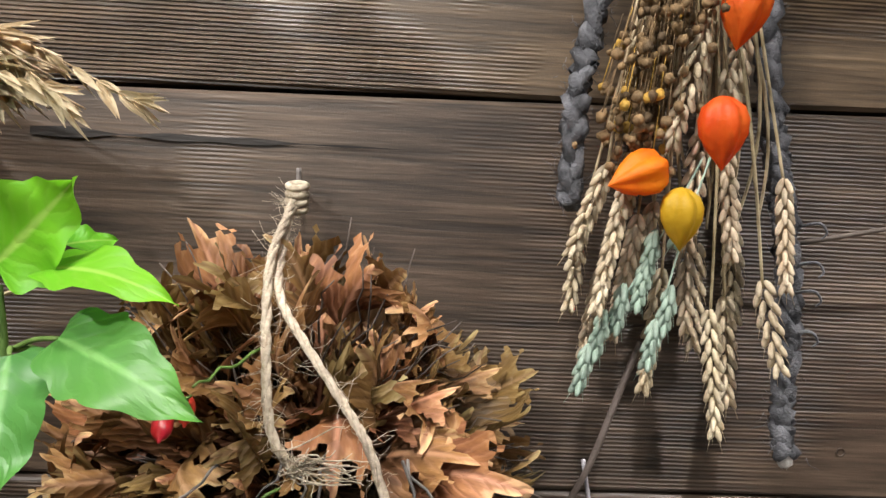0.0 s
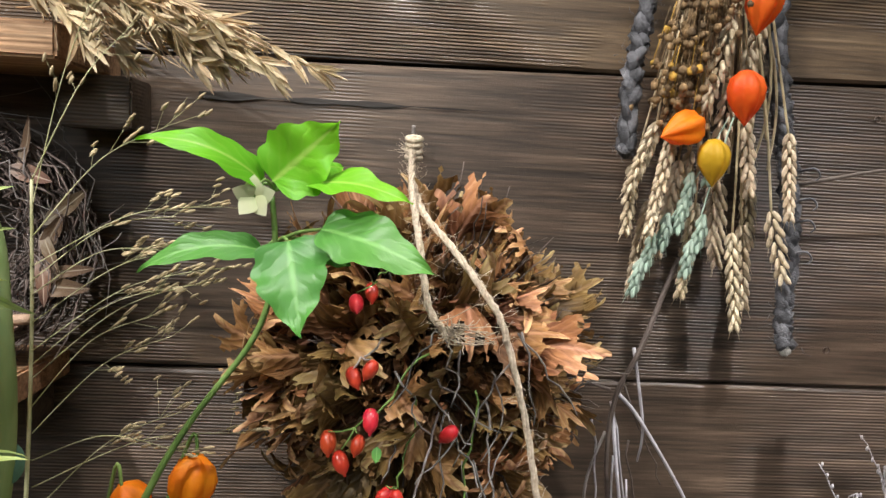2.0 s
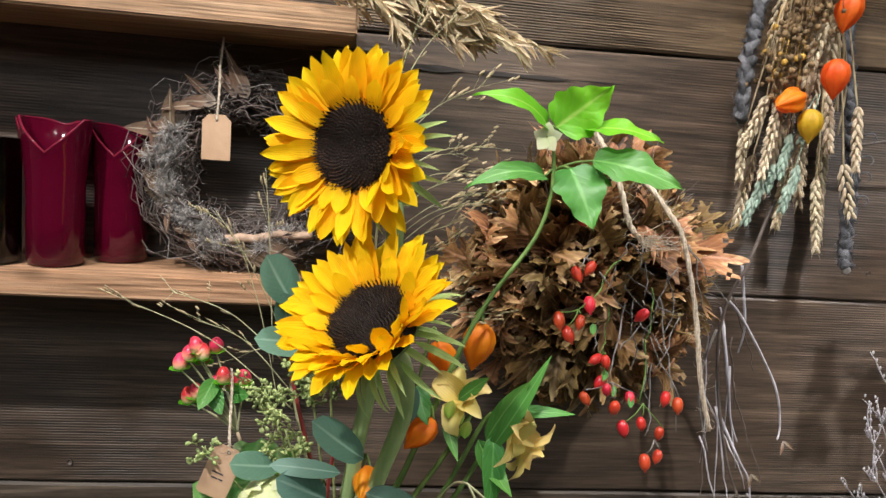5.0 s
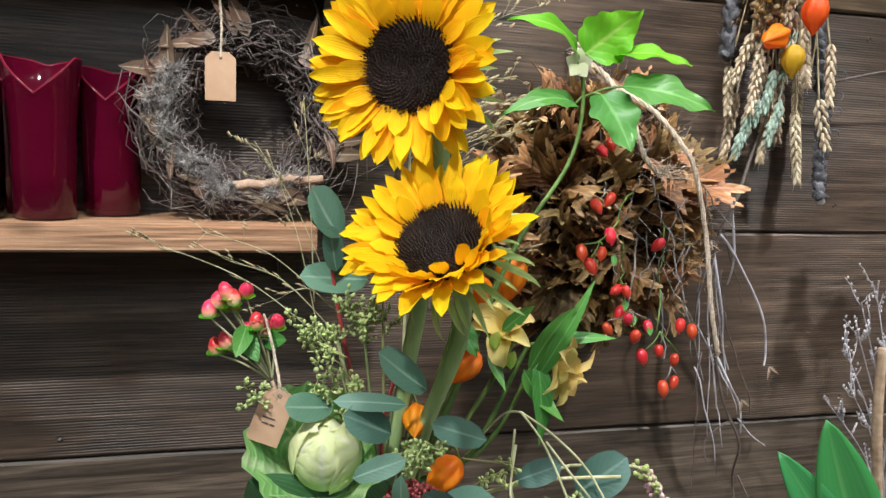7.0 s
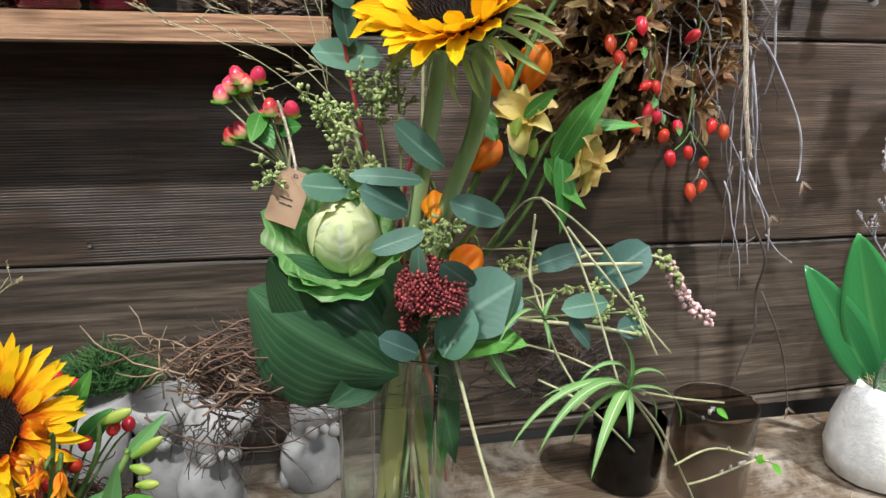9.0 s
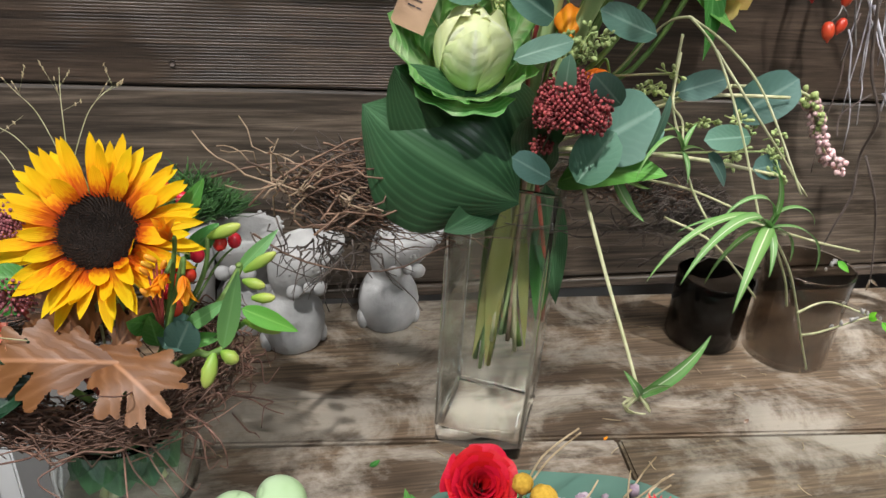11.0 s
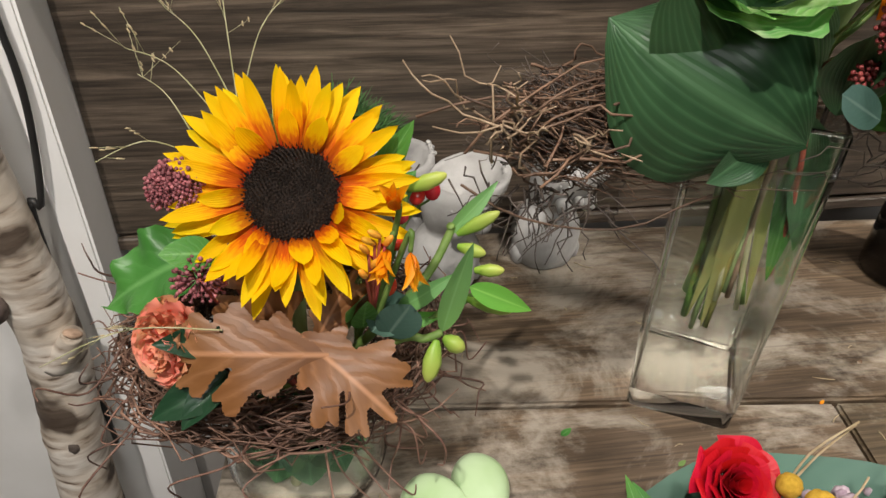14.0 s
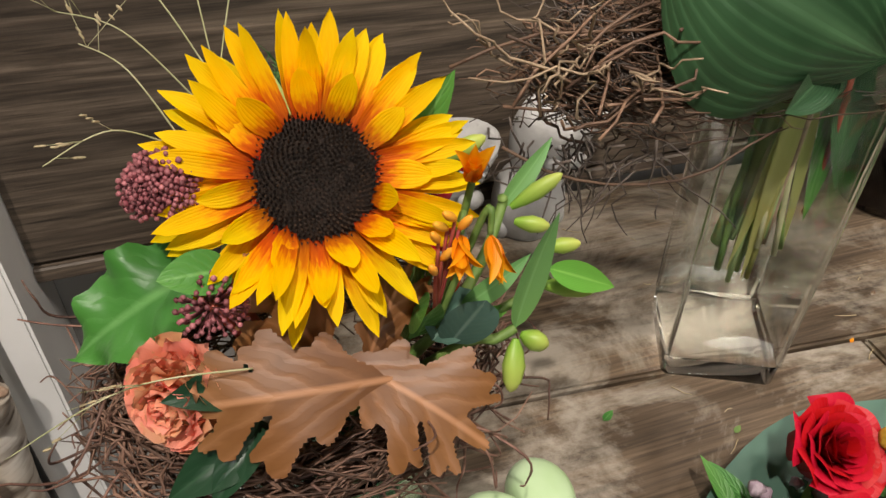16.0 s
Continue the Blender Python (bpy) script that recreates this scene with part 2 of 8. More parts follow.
def birch_mat():
    m, nt, b = nodes_of("birch_bark")
    tc = nt.nodes.new("ShaderNodeTexCoord")
    mp = nt.nodes.new("ShaderNodeMapping")
    mp.inputs["Scale"].default_value = (0.6, 0.6, 3.0)
    nt.links.new(tc.outputs["Object"], mp.inputs[0])
    n1 = add(nt, "ShaderNodeTexNoise", Scale=34.0, Detail=5.0)
    nt.links.new(mp.outputs[0], n1.inputs["Vector"])
    n2 = add(nt, "ShaderNodeTexNoise", Scale=11.0, Detail=3.0)
    nt.links.new(tc.outputs["Object"], n2.inputs["Vector"])
    r1 = ramp_of(nt, [(0.3, (0.15, 0.11, 0.08)), (0.37, (0.5, 0.42, 0.35)), (0.55, (0.76, 0.7, 0.63))])
    nt.links.new(n1.outputs[0], r1.inputs[0])
    r2 = ramp_of(nt, [(0.38, (0.14, 0.11, 0.09)), (0.44, (0.75, 0.7, 0.64)), (0.6, (1, 1, 1))])
    nt.links.new(n2.outputs[0], r2.inputs[0])
    mx = nt.nodes.new("ShaderNodeMix")
    mx.data_type, mx.blend_type = "RGBA", "MULTIPLY"
    mx.inputs[0].default_value = 1.0
    nt.links.new(r1.outputs[0], mx.inputs[6])
    nt.links.new(r2.outputs[0], mx.inputs[7])
    nt.links.new(mx.outputs[2], b.inputs["Base Color"])
    b.inputs["Roughness"].default_value = 0.7
    bp = add(nt, "ShaderNodeBump", Strength=0.6, Distance=0.003)
    nt.links.new(n1.outputs[0], bp.inputs["Height"])
    nt.links.new(bp.outputs[0], b.inputs["Normal"])
    return m


PLANK = plank_mat("old_wall_plank", (0.026, 0.02, 0.015), (0.085, 0.062, 0.044), (0.18, 0.134, 0.096), 0.46, 0.7, 0.6)
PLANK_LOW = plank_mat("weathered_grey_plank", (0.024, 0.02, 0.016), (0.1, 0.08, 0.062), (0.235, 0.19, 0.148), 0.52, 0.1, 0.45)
PLANK_TOP = plank_mat("warm_sawn_plank", (0.036, 0.024, 0.015), (0.14, 0.092, 0.058), (0.28, 0.195, 0.128), 0.4, 1.9, 0.7)
TABLE_WOOD = plank_mat("worn_table_plank", (0.075, 0.053, 0.035), (0.145, 0.104, 0.068), (0.25, 0.185, 0.122), 0.6, 0.1, 0.4, grey=(0.37, 0.325, 0.265))
PINE = plank_mat("pine_shelf", (0.2, 0.11, 0.06), (0.42, 0.26, 0.15), (0.56, 0.39, 0.25), 0.6, 0.2, 0.35)
WHITE = surface("white_paint", (0.78, 0.77, 0.75), (0.87, 0.86, 0.85), 8, 0.5, 0.25, 0.02)
ROOM = surface("room_plaster", (0.28, 0.265, 0.25), (0.34, 0.32, 0.3), 3, 0.8, 0.1, 0.0)
FLOOR = surface("floor_screed", (0.14, 0.13, 0.12), (0.22, 0.2, 0.18), 3, 0.6, 0.2, 0.0)
BIRCH = birch_mat()
GLASS = glass_mat("clear_glass", (0.97, 0.99, 0.985))


def sheet_glass(name, tint):
    """Thin glass: light passes straight through, with a Fresnel gloss."""
    m, nt, b = nodes_of(name)
    tr = add(nt, "ShaderNodeBsdfTransparent", Color=(*tint, 1))
    gl = add(nt, "ShaderNodeBsdfGlossy", Color=(1, 1, 1, 1), Roughness=0.03)
    lw = add(nt, "ShaderNodeLayerWeight", Blend=0.5)
    pw = nt.nodes.new("ShaderNodeMath")
    pw.operation = "POWER"
    pw.inputs[1].default_value = 4.0
    nt.links.new(lw.outputs["Facing"], pw.inputs[0])
    fr = nt.nodes.new("ShaderNodeMath")
    fr.operation = "MULTIPLY_ADD"
    fr.inputs[1].default_value, fr.inputs[2].default_value = 0.8, 0.06
    nt.links.new(pw.outputs[0], fr.inputs[0])
    mix = nt.nodes.new("ShaderNodeMixShader")
    nt.links.new(fr.outputs[0], mix.inputs[0])
    nt.links.new(tr.outputs[0], mix.inputs[1])
    nt.links.new(gl.outputs[0], mix.inputs[2])
    nt.links.new(mix.outputs[0], nt.nodes["Material Output"].inputs[0])
    return m


SMOKED = sheet_glass("smoked_jar_wall", (0.62, 0.58, 0.54))
CLEAR_WALL = sheet_glass("clear_vase_wall", (0.965, 0.985, 0.975))
BOWL_GLASS = glass_mat("greenish_glass", (0.95, 0.985, 0.97), 0.01)
RED_GLASS = glass_mat("wine_red_glass", (0.13, 0.003, 0.022), 0.06, 1.45, 0.5)
RED_RIM = glass_mat("wine_red_glass_lip", (0.26, 0.02, 0.05), 0.1, 1.45, 0.4)
DARK_GLASS = glass_mat("smoked_dark_glass", (0.07, 0.06, 0.055), 0.03)
TWIG = surface("brown_twig", (0.085, 0.045, 0.032), (0.25, 0.145, 0.1), 60, 0.55, 0.3, 0.1, island=0.55, spec=0.35)
GREY_TWIG = surface("grey_twig", (0.095, 0.08, 0.072), (0.28, 0.255, 0.24), 60, 0.7, 0.3, 0.15, island=0.35)
PALE_TWIG = surface("silvery_twig", (0.3, 0.28, 0.3), (0.58, 0.56, 0.6), 60, 0.6, 0.3, 0.1, island=0.2)
DARK_TWIG = surface("dark_twig", (0.06, 0.045, 0.038), (0.15, 0.115, 0.1), 60, 0.6, 0.3, 0.1, island=0.3)
TWINE = surface("jute_twine", (0.46, 0.37, 0.26), (0.76, 0.67, 0.53), 300, 0.9, 0.5, 0.05, island=0.2, through=0.15)
WOOL = surface("grey_felted_wool", (0.045, 0.045, 0.05), (0.19, 0.19, 0.205), 90, 0.95, 0.8, 0.1, island=0.45)
STRAW = surface("straw", (0.33, 0.24, 0.13), (0.62, 0.5, 0.32), 80, 0.6, 0.3, 0.12, island=0.2, through=0.2)
EAR = surface("wheat_ear", (0.5, 0.38, 0.24), (0.8, 0.68, 0.5), 120, 0.6, 0.35, 0.14, island=0.22, through=0.15)
OAT_PALE = surface("pale_oat_husk", (0.56, 0.43, 0.25), (0.78, 0.67, 0.46), 120, 0.55, 0.3, 0.15, island=0.2, through=0.3)
OAT_GREEN = surface("pale_green_oat", (0.3, 0.42, 0.33), (0.55, 0.66, 0.55), 120, 0.6, 0.3, 0.1, island=0.15, through=0.25)
SEED = surface("brown_seed_heads", (0.1, 0.06, 0.025), (0.26, 0.17, 0.08), 160, 0.7, 0.5, 0.1, island=0.5)
MUSTARD = surface("mustard_seed_heads", (0.4, 0.2, 0.03), (0.65, 0.38, 0.08), 160, 0.7, 0.5, 0.1, island=0.3)
# dry leaf browns; dark base stops also paint in shade between packed leaves
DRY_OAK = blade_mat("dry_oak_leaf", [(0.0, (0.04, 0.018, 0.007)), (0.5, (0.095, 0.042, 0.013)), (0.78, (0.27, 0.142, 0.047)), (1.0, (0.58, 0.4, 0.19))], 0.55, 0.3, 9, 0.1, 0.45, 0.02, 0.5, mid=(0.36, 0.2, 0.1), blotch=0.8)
OAK_ONE = blade_mat("preserved_oak_leaf", [(0.0, (0.13, 0.05, 0.015)), (0.5, (0.18, 0.072, 0.022)), (1.0, (0.22, 0.094, 0.031))], 0.45, 0.25, 5, 0.12, 0.05, 0.0, 0.2, mid=(0.4, 0.19, 0.09), blotch=1.1)
YELLOW = blade_mat("sunflower_petal", [(0.0, (0.82, 0.36, 0.003)), (0.35, (0.88, 0.5, 0.004)), (1.0, (0.92, 0.62, 0.006))], 0.65, 0.3, 4, 0.4, 0.1, 0.012, 0.3, across=1.0, blotch=0.3, spec=0.15)
YELLOW_RED = blade_mat("flamed_sunflower_petal", [(0.0, (0.36, 0.035, 0.004)), (0.3, (0.66, 0.16, 0.004)), (0.43, (0.84, 0.38, 0.004)), (0.56, (0.9, 0.53, 0.005)), (1.0, (0.92, 0.62, 0.007))], 0.65, 0.3, 4, 0.36, 0.1, 0.012, 0.3, across=1.0, blotch=0.5, spec=0.15)
FLORET = surface("brown_floret", (0.02, 0.009, 0.005), (0.06, 0.026, 0.012), 400, 0.8, 0.8, 0.1, island=0.6)
DISC = surface("sunflower_disc", (0.012, 0.007, 0.005), (0.04, 0.022, 0.014), 400, 0.8, 0.8, 0.1, island=0.6)
STEM = surface("hairy_green_stem", (0.26, 0.38, 0.13), (0.44, 0.56, 0.26), 60, 0.6, 0.4, 0.08, stretch=(1, 1, 0.2), through=0.15)
STEM_DARK = surface("thin_green_stem", (0.09, 0.17, 0.035), (0.2, 0.31, 0.08), 60, 0.55, 0.2, 0.1, through=0.15)
STEM_PALE = surface("straw_green_stem", (0.4, 0.41, 0.2), (0.62, 0.6, 0.38), 60, 0.55, 0.2, 0.1, through=0.15)
STEM_OLIVE = surface("olive_stem", (0.22, 0.22, 0.06), (0.42, 0.38, 0.13), 60, 0.5, 0.2, 0.1, through=0.15)
SHEATH = blade_mat("olive_leaf_sheath", [(0.0, (0.26, 0.3, 0.08)), (1.0, (0.48, 0.46, 0.17))], 0.45, 0.2, 5, 0.3, 0.1, 0.01, 0.15, across=1.0)
STEM_RED = surface("red_stem", (0.25, 0.03, 0.03), (0.42, 0.08, 0.06), 60, 0.5, 0.2, 0.05)
SEPAL = blade_mat("sunflower_bract", [(0.0, (0.28, 0.48, 0.1)), (1.0, (0.55, 0.7, 0.26))], 0.6, 0.2, 6, 0.3, 0.1, mid=(0.3, 0.42, 0.15))
LIME = blade_mat("fresh_lime_leaf", [(0.0, (0.13, 0.48, 0.02)), (1.0, (0.2, 0.6, 0.025))], 0.45, 0.12, 6, 0.45, 0.12, 0.01, 0.2, mid=(0.33, 0.62, 0.1))
GREEN = blade_mat("mid_green_leaf", [(0.0, (0.05, 0.19, 0.035)), (1.0, (0.09, 0.28, 0.05))], 0.4, 0.14, 6, 0.2, 0.12, 0.01, 0.25, mid=(0.15, 0.36, 0.1))
DEEP = blade_mat("deep_green_leaf", [(0.0, (0.022, 0.066, 0.026)), (1.0, (0.042, 0.108, 0.044))], 0.36, 0.45, 8, 0.06, 0.14, 0.01, 0.25, mid=(0.075, 0.17, 0.075), across=1.0, blotch=0.6)
DARK_LEAF = blade_mat("blackish_green_leaf", [(0.0, (0.008, 0.03, 0.014)), (1.0, (0.014, 0.048, 0.022))], 0.35, 0.2, 5, 0.05, 0.1, 0.005, 0.1, mid=(0.02, 0.06, 0.028))
GLOSSY = blade_mat("glossy_orchid_leaf", [(0.0, (0.025, 0.12, 0.035)), (1.0, (0.04, 0.19, 0.055))], 0.2, 0.1, 5, 0.08, 0.08, 0.005, 0.1, mid=(0.06, 0.2, 0.06), across=1.0)
EUC = blade_mat("eucalyptus_leaf", [(0.0, (0.06, 0.14, 0.095)), (1.0, (0.12, 0.235, 0.18))], 0.55, 0.07, 8, 0.2, 0.28, 0.03, 0.1, mid=(0.2, 0.32, 0.25))
KALE = blade_mat("ornamental_cabbage_leaf", [(0.0, (0.6, 0.68, 0.36)), (0.4, (0.38, 0.58, 0.22)), (0.7, (0.17, 0.42, 0.12)), (1.0, (0.22, 0.5, 0.14))], 0.5, 0.45, 8, 0.25, 0.08, 0.01, 0.4, mid=(0.5, 0.68, 0.36), blotch=0.5)
KALE_HEART = blade_mat("pale_cabbage_heart_leaf", [(0.0, (0.7, 0.74, 0.36)), (1.0, (0.78, 0.82, 0.46))], 0.5, 0.4, 6, 0.3, 0.06, 0.01, 0.4, mid=(0.8, 0.82, 0.6))
SPIDER = blade_mat("striped_spider_plant_leaf", [(0.0, (0.2, 0.36, 0.12)), (1.0, (0.2, 0.38, 0.12))], 0.45, 0.0, 4, 0.25, 0.12, 0.01, 0.1, mid=(0.66, 0.72, 0.5), edge=(0.13, 0.31, 0.07))
HIP = surface("rose_hip", (0.4, 0.014, 0.014), (0.54, 0.05, 0.025), 70, 0.28, 0.08, 0.15, spec=0.5, hue=0.012)
RED_BERRY = surface("red_hypericum_berry", (0.5, 0.012, 0.016), (0.62, 0.03, 0.03), 60, 0.22, 0.03, 0.08, spec=0.5)


def berry_mat():
    m, nt, b = nodes_of("pink_berry_with_cream_foot")
    tc = nt.nodes.new("ShaderNodeTexCoord")
    sp = nt.nodes.new("ShaderNodeSeparateXYZ")
    nt.links.new(tc.outputs["Object"], sp.inputs[0])
    mr = nt.nodes.new("ShaderNodeMapRange")
    mr.inputs[1].default_value, mr.inputs[2].default_value = -0.008, 0.009
    nt.links.new(sp.outputs[2], mr.inputs[0])
    r = ramp_of(nt, [(0.08, (0.78, 0.62, 0.36)), (0.38, (0.8, 0.26, 0.17)), (0.62, (0.66, 0.04, 0.07))])
    nt.links.new(mr.outputs[0], r.inputs[0])
    nt.links.new(varied(nt, r.outputs[0], 0.1, 0.01), b.inputs["Base Color"])
    b.inputs["Roughness"].default_value = 0.28
    return m


PINK_BERRY = berry_mat()
LANTERN = surface("orange_physalis_lantern", (0.78, 0.18, 0.005), (0.88, 0.34, 0.012), 40, 0.5, 0.4, 0.08, hue=0.012, through=0.35)
LANTERN_RED = surface("red_physalis_lantern", (0.8, 0.085, 0.01), (0.88, 0.17, 0.02), 40, 0.5, 0.4, 0.05, through=0.35)
LANTERN_YELLOW = surface("yellow_physalis_lantern", (0.62, 0.36, 0.015), (0.7, 0.42, 0.03), 40, 0.5, 0.4, 0.05, through=0.35)
SKIMMIA = surface("skimmia_buds", (0.14, 0.018, 0.02), (0.34, 0.075, 0.062), 200, 0.5, 0.2, 0.08, island=0.5)
SKIMMIA_DUSKY = surface("dusky_pink_skimmia_buds", (0.16, 0.035, 0.042), (0.34, 0.12, 0.125), 200, 0.55, 0.2, 0.08, island=0.4)
EUC_SEED = surface("eucalyptus_seed", (0.26, 0.34, 0.11), (0.46, 0.52, 0.22), 200, 0.5, 0.2, 0.1, island=0.25)
PHYTO = surface("pink_pokeweed_berries", (0.52, 0.3, 0.3), (0.75, 0.55, 0.52), 200, 0.5, 0.2, 0.1, island=0.3)
PHYTO_GREEN = surface("green_pokeweed_berries", (0.28, 0.34, 0.1), (0.45, 0.5, 0.2), 200, 0.5, 0.2, 0.1, island=0.3)
CREAM = blade_mat("cream_petal", [(0.0, (0.5, 0.56, 0.3)), (1.0, (0.72, 0.74, 0.52))], 0.5, 0.2, 5, 0.35, 0.05, 0.01, 0.15, across=1.0)
ALST = blade_mat("pale_yellow_alstroemeria_petal", [(0.0, (0.68, 0.55, 0.1)), (1.0, (0.86, 0.7, 0.28))], 0.5, 0.2, 5, 0.35, 0.12, 0.02, 0.2, across=1.0, blotch=0.5)
FREESIA = blade_mat("orange_freesia_petal", [(0.0, (0.84, 0.26, 0.006)), (1.0, (0.88, 0.42, 0.01))], 0.5, 0.2, 5, 0.35, 0.1, 0.01, 0.2, across=1.0)
FREESIA_BUD = surface("orange_bud_tips", (0.82, 0.3, 0.02), (0.86, 0.46, 0.06), 120, 0.45, 0.1, 0.1)
LEAF_BLUE = blade_mat("smooth_grey_green_leaf", [(0.0, (0.16, 0.34, 0.1)), (1.0, (0.14, 0.33, 0.11))], 0.45, 0.3, 9, 0.25, 0.08, 0.01, 0.15, mid=(0.2, 0.4, 0.14), across=1.0)
LEAF_BRIGHT = blade_mat("smooth_bright_green_leaf", [(0.0, (0.1, 0.36, 0.05)), (1.0, (0.13, 0.42, 0.06))], 0.42, 0.3, 9, 0.3, 0.08, 0.01, 0.15, mid=(0.2, 0.5, 0.1), across=1.0)
BUD = blade_mat("green_freesia_bud", [(0.0, (0.22, 0.42, 0.05)), (1.0, (0.5, 0.56, 0.13))], 0.4, 0.2, 5, 0.2, 0.08, 0.01, 0.2, across=1.0)
GERBERA = blade_mat("salmon_carnation_petal", [(0.0, (0.86, 0.5, 0.18)), (0.6, (0.88, 0.34, 0.17)), (1.0, (0.9, 0.38, 0.24))], 0.6, 0.2, 5, 0.3, 0.15, 0.02, 0.2, across=1.0)
ROSE = blade_mat("red_rose_petal", [(0.0, (0.26, 0.003, 0.008)), (1.0, (0.56, 0.006, 0.02))], 0.5, 0.1, 5, 0.15, 0.06, 0.004, 0.15, across=1.0)
RED_FLOWER = blade_mat("scarlet_petal", [(0.0, (0.6, 0.03, 0.02)), (1.0, (0.72, 0.04, 0.06))], 0.5, 0.1, 5, 0.2, 0.08, 0.01, 0.15, across=1.0)
ORCHID = blade_mat("pink_orchid_petal", [(0.0, (0.66, 0.2, 0.26)), (1.0, (0.8, 0.38, 0.36))], 0.45, 0.3, 5, 0.35, 0.06, 0.01, 0.15, mid=(0.72, 0.16, 0.25), across=1.0)
ORCHID_LIP = blade_mat("magenta_orchid_lip", [(0.0, (0.75, 0.3, 0.4)), (1.0, (0.5, 0.015, 0.24))], 0.4, 0.1, 5, 0.25, 0.05, 0.01, 0.15, across=1.0)
FEATHER = blade_mat("brown_feather", [(0.0, (0.4, 0.34, 0.28)), (0.5, (0.2, 0.12, 0.07)), (1.0, (0.1, 0.055, 0.035))], 0.7, 0.2, 30, 0.3, 0.3, 0.02, 0.3, mid=(0.5, 0.42, 0.32), blotch=0.8)
DOWN = surface("grey_white_down", (0.36, 0.34, 0.32), (0.64, 0.6, 0.57), 200, 0.95, 0.7, 0.15, island=0.2, through=0.3)
CARD = surface("kraft_card_tag", (0.42, 0.27, 0.16), (0.5, 0.34, 0.21), 30, 0.8, 0.2, 0.03)
INK = surface("pencil_marks", (0.05, 0.04, 0.04), (0.08, 0.06, 0.06), 30, 0.7, 0.1, 0.0)
CONCRETE = surface("white_washed_concrete", (0.29, 0.285, 0.275), (0.48, 0.47, 0.455), 26, 0.85, 0.45, 0.04)
HEART = surface("pale_green_glaze", (0.36, 0.52, 0.24), (0.55, 0.7, 0.46), 14, 0.35, 0.08, 0.02, spec=0.5)
POT = surface("white_textured_ceramic", (0.62, 0.62, 0.6), (0.8, 0.79, 0.77), 60, 0.6, 0.9, 0.02, fine=3.0)
CRASP = surface("yellow_craspedia", (0.6, 0.36, 0.03), (0.78, 0.52, 0.06), 300, 0.8, 0.8, 0.05)
PINE_NEEDLE = surface("dark_green_needles", (0.03, 0.09, 0.025), (0.09, 0.2, 0.05), 60, 0.5, 0.1, 0.1, island=0.4)
MAUVE = surface("dried_mauve_flowers", (0.3, 0.2, 0.26), (0.55, 0.45, 0.5), 120, 0.7, 0.4, 0.1, island=0.4)
CABLE = surface("black_cable", (0.012, 0.012, 0.012), (0.025, 0.024, 0.023), 30, 0.45, 0.1, 0.0)
DARK_STAIN = surface("burnt_streak", (0.012, 0.01, 0.009), (0.03, 0.024, 0.02), 80, 0.6, 0.3, 0.0, stretch=(0.1, 1, 1))
STICK = surface("pale_stick", (0.24, 0.16, 0.1), (0.5, 0.36, 0.25), 70, 0.7, 0.6, 0.05)

# ---- builders ----


def thing(name, at, label, category, group=""):
    ob = new(name)
    ob.empty_display_size = 0.02
    ob.location = at
    return tagged(ob, label, category, group)


def put(name, mesh, parent, m=None, label="", kind=""):
    """A mesh object under a thing (an Empty) or under one of its parts, given in world space."""
    ob = new(name, mesh)
    if parent is not None:
        ob.parent = parent
        if parent.type == "EMPTY":
            ob.matrix_parent_inverse = Matrix.Translation(-parent.location)
        else:
            ob.matrix_parent_inverse = parent.matrix_basis.inverted()
    if m is not None:
        ob.matrix_basis = m
    return tagged(ob, label, kind=kind)


def mesh_of(bm, name, material, smooth=True):
    me = bpy.data.meshes.new(name)
    bm.to_mesh(me)
    bm.free()
    me.materials.append(material)
    me.polygons.foreach_set("use_smooth", [smooth] * len(me.polygons))
    return me


def part(name, bm, material, parent, label="", smooth=True, kind="", m=None):
    return put(name, mesh_of(bm, name, material, smooth), parent, m, label, kind)


def smooth_line(pts, n=6):
    """A smooth line through a few points."""
    p = [Vector(q) for q in pts]
    if len(p) < 3:
        return [p[0].lerp(p[-1], k / n) for k in range(n + 1)]
    out = []
    for i in range(len(p) - 1):
        a, b, c, d = p[max(i - 1, 0)], p[i], p[i + 1], p[min(i + 2, len(p) - 1)]
        for k in range(n):
            t = k / n
            out.append(0.5 * (2 * b + (c - a) * t + (2 * a - 5 * b + 4 * c - d) * t * t + (3 * b - a - 3 * c + d) * t ** 3))
    out.append(p[-1])
    return out


def tube(bm, pts, r0, r1=None, sides=6):
    r1 = r0 if r1 is None else r1
    rings, up = [], Vector((0.31, 0.52, 0.79))
    n = len(pts)
    for i, p in enumerate(pts):
        d = (pts[min(i + 1, n - 1)] - pts[max(i - 1, 0)])
        d = d.normalized() if d.length > 1e-9 else Vector((0, 0, 1))
        x = d.cross(up)
        if x.length < 0.05:
            x = d.cross(Vector((1, 0, 0)))
        x.normalize()
        y = d.cross(x)
        r = r0 + (r1 - r0) * i / max(n - 1, 1)
        rings.append([bm.verts.new(p + (x * math.cos(a) + y * math.sin(a)) * r) for a in (2 * math.pi * k / sides for k in range(sides))])
    for a, b in zip(rings, rings[1:]):
        for k in range(sides):
            bm.faces.new((a[k], a[(k + 1) % sides], b[(k + 1) % sides], b[k]))
    if sides > 2:
        bm.faces.new(rings[0][::-1])
        bm.faces.new(rings[-1])


def stem(parent, pts, r0, r1, material, name="stem", sides=8, n=6, label=""):
    bm = bmesh.new()
    tube(bm, smooth_line(pts, n), r0, r1, sides)
    return part(name, bm, material, parent, label)


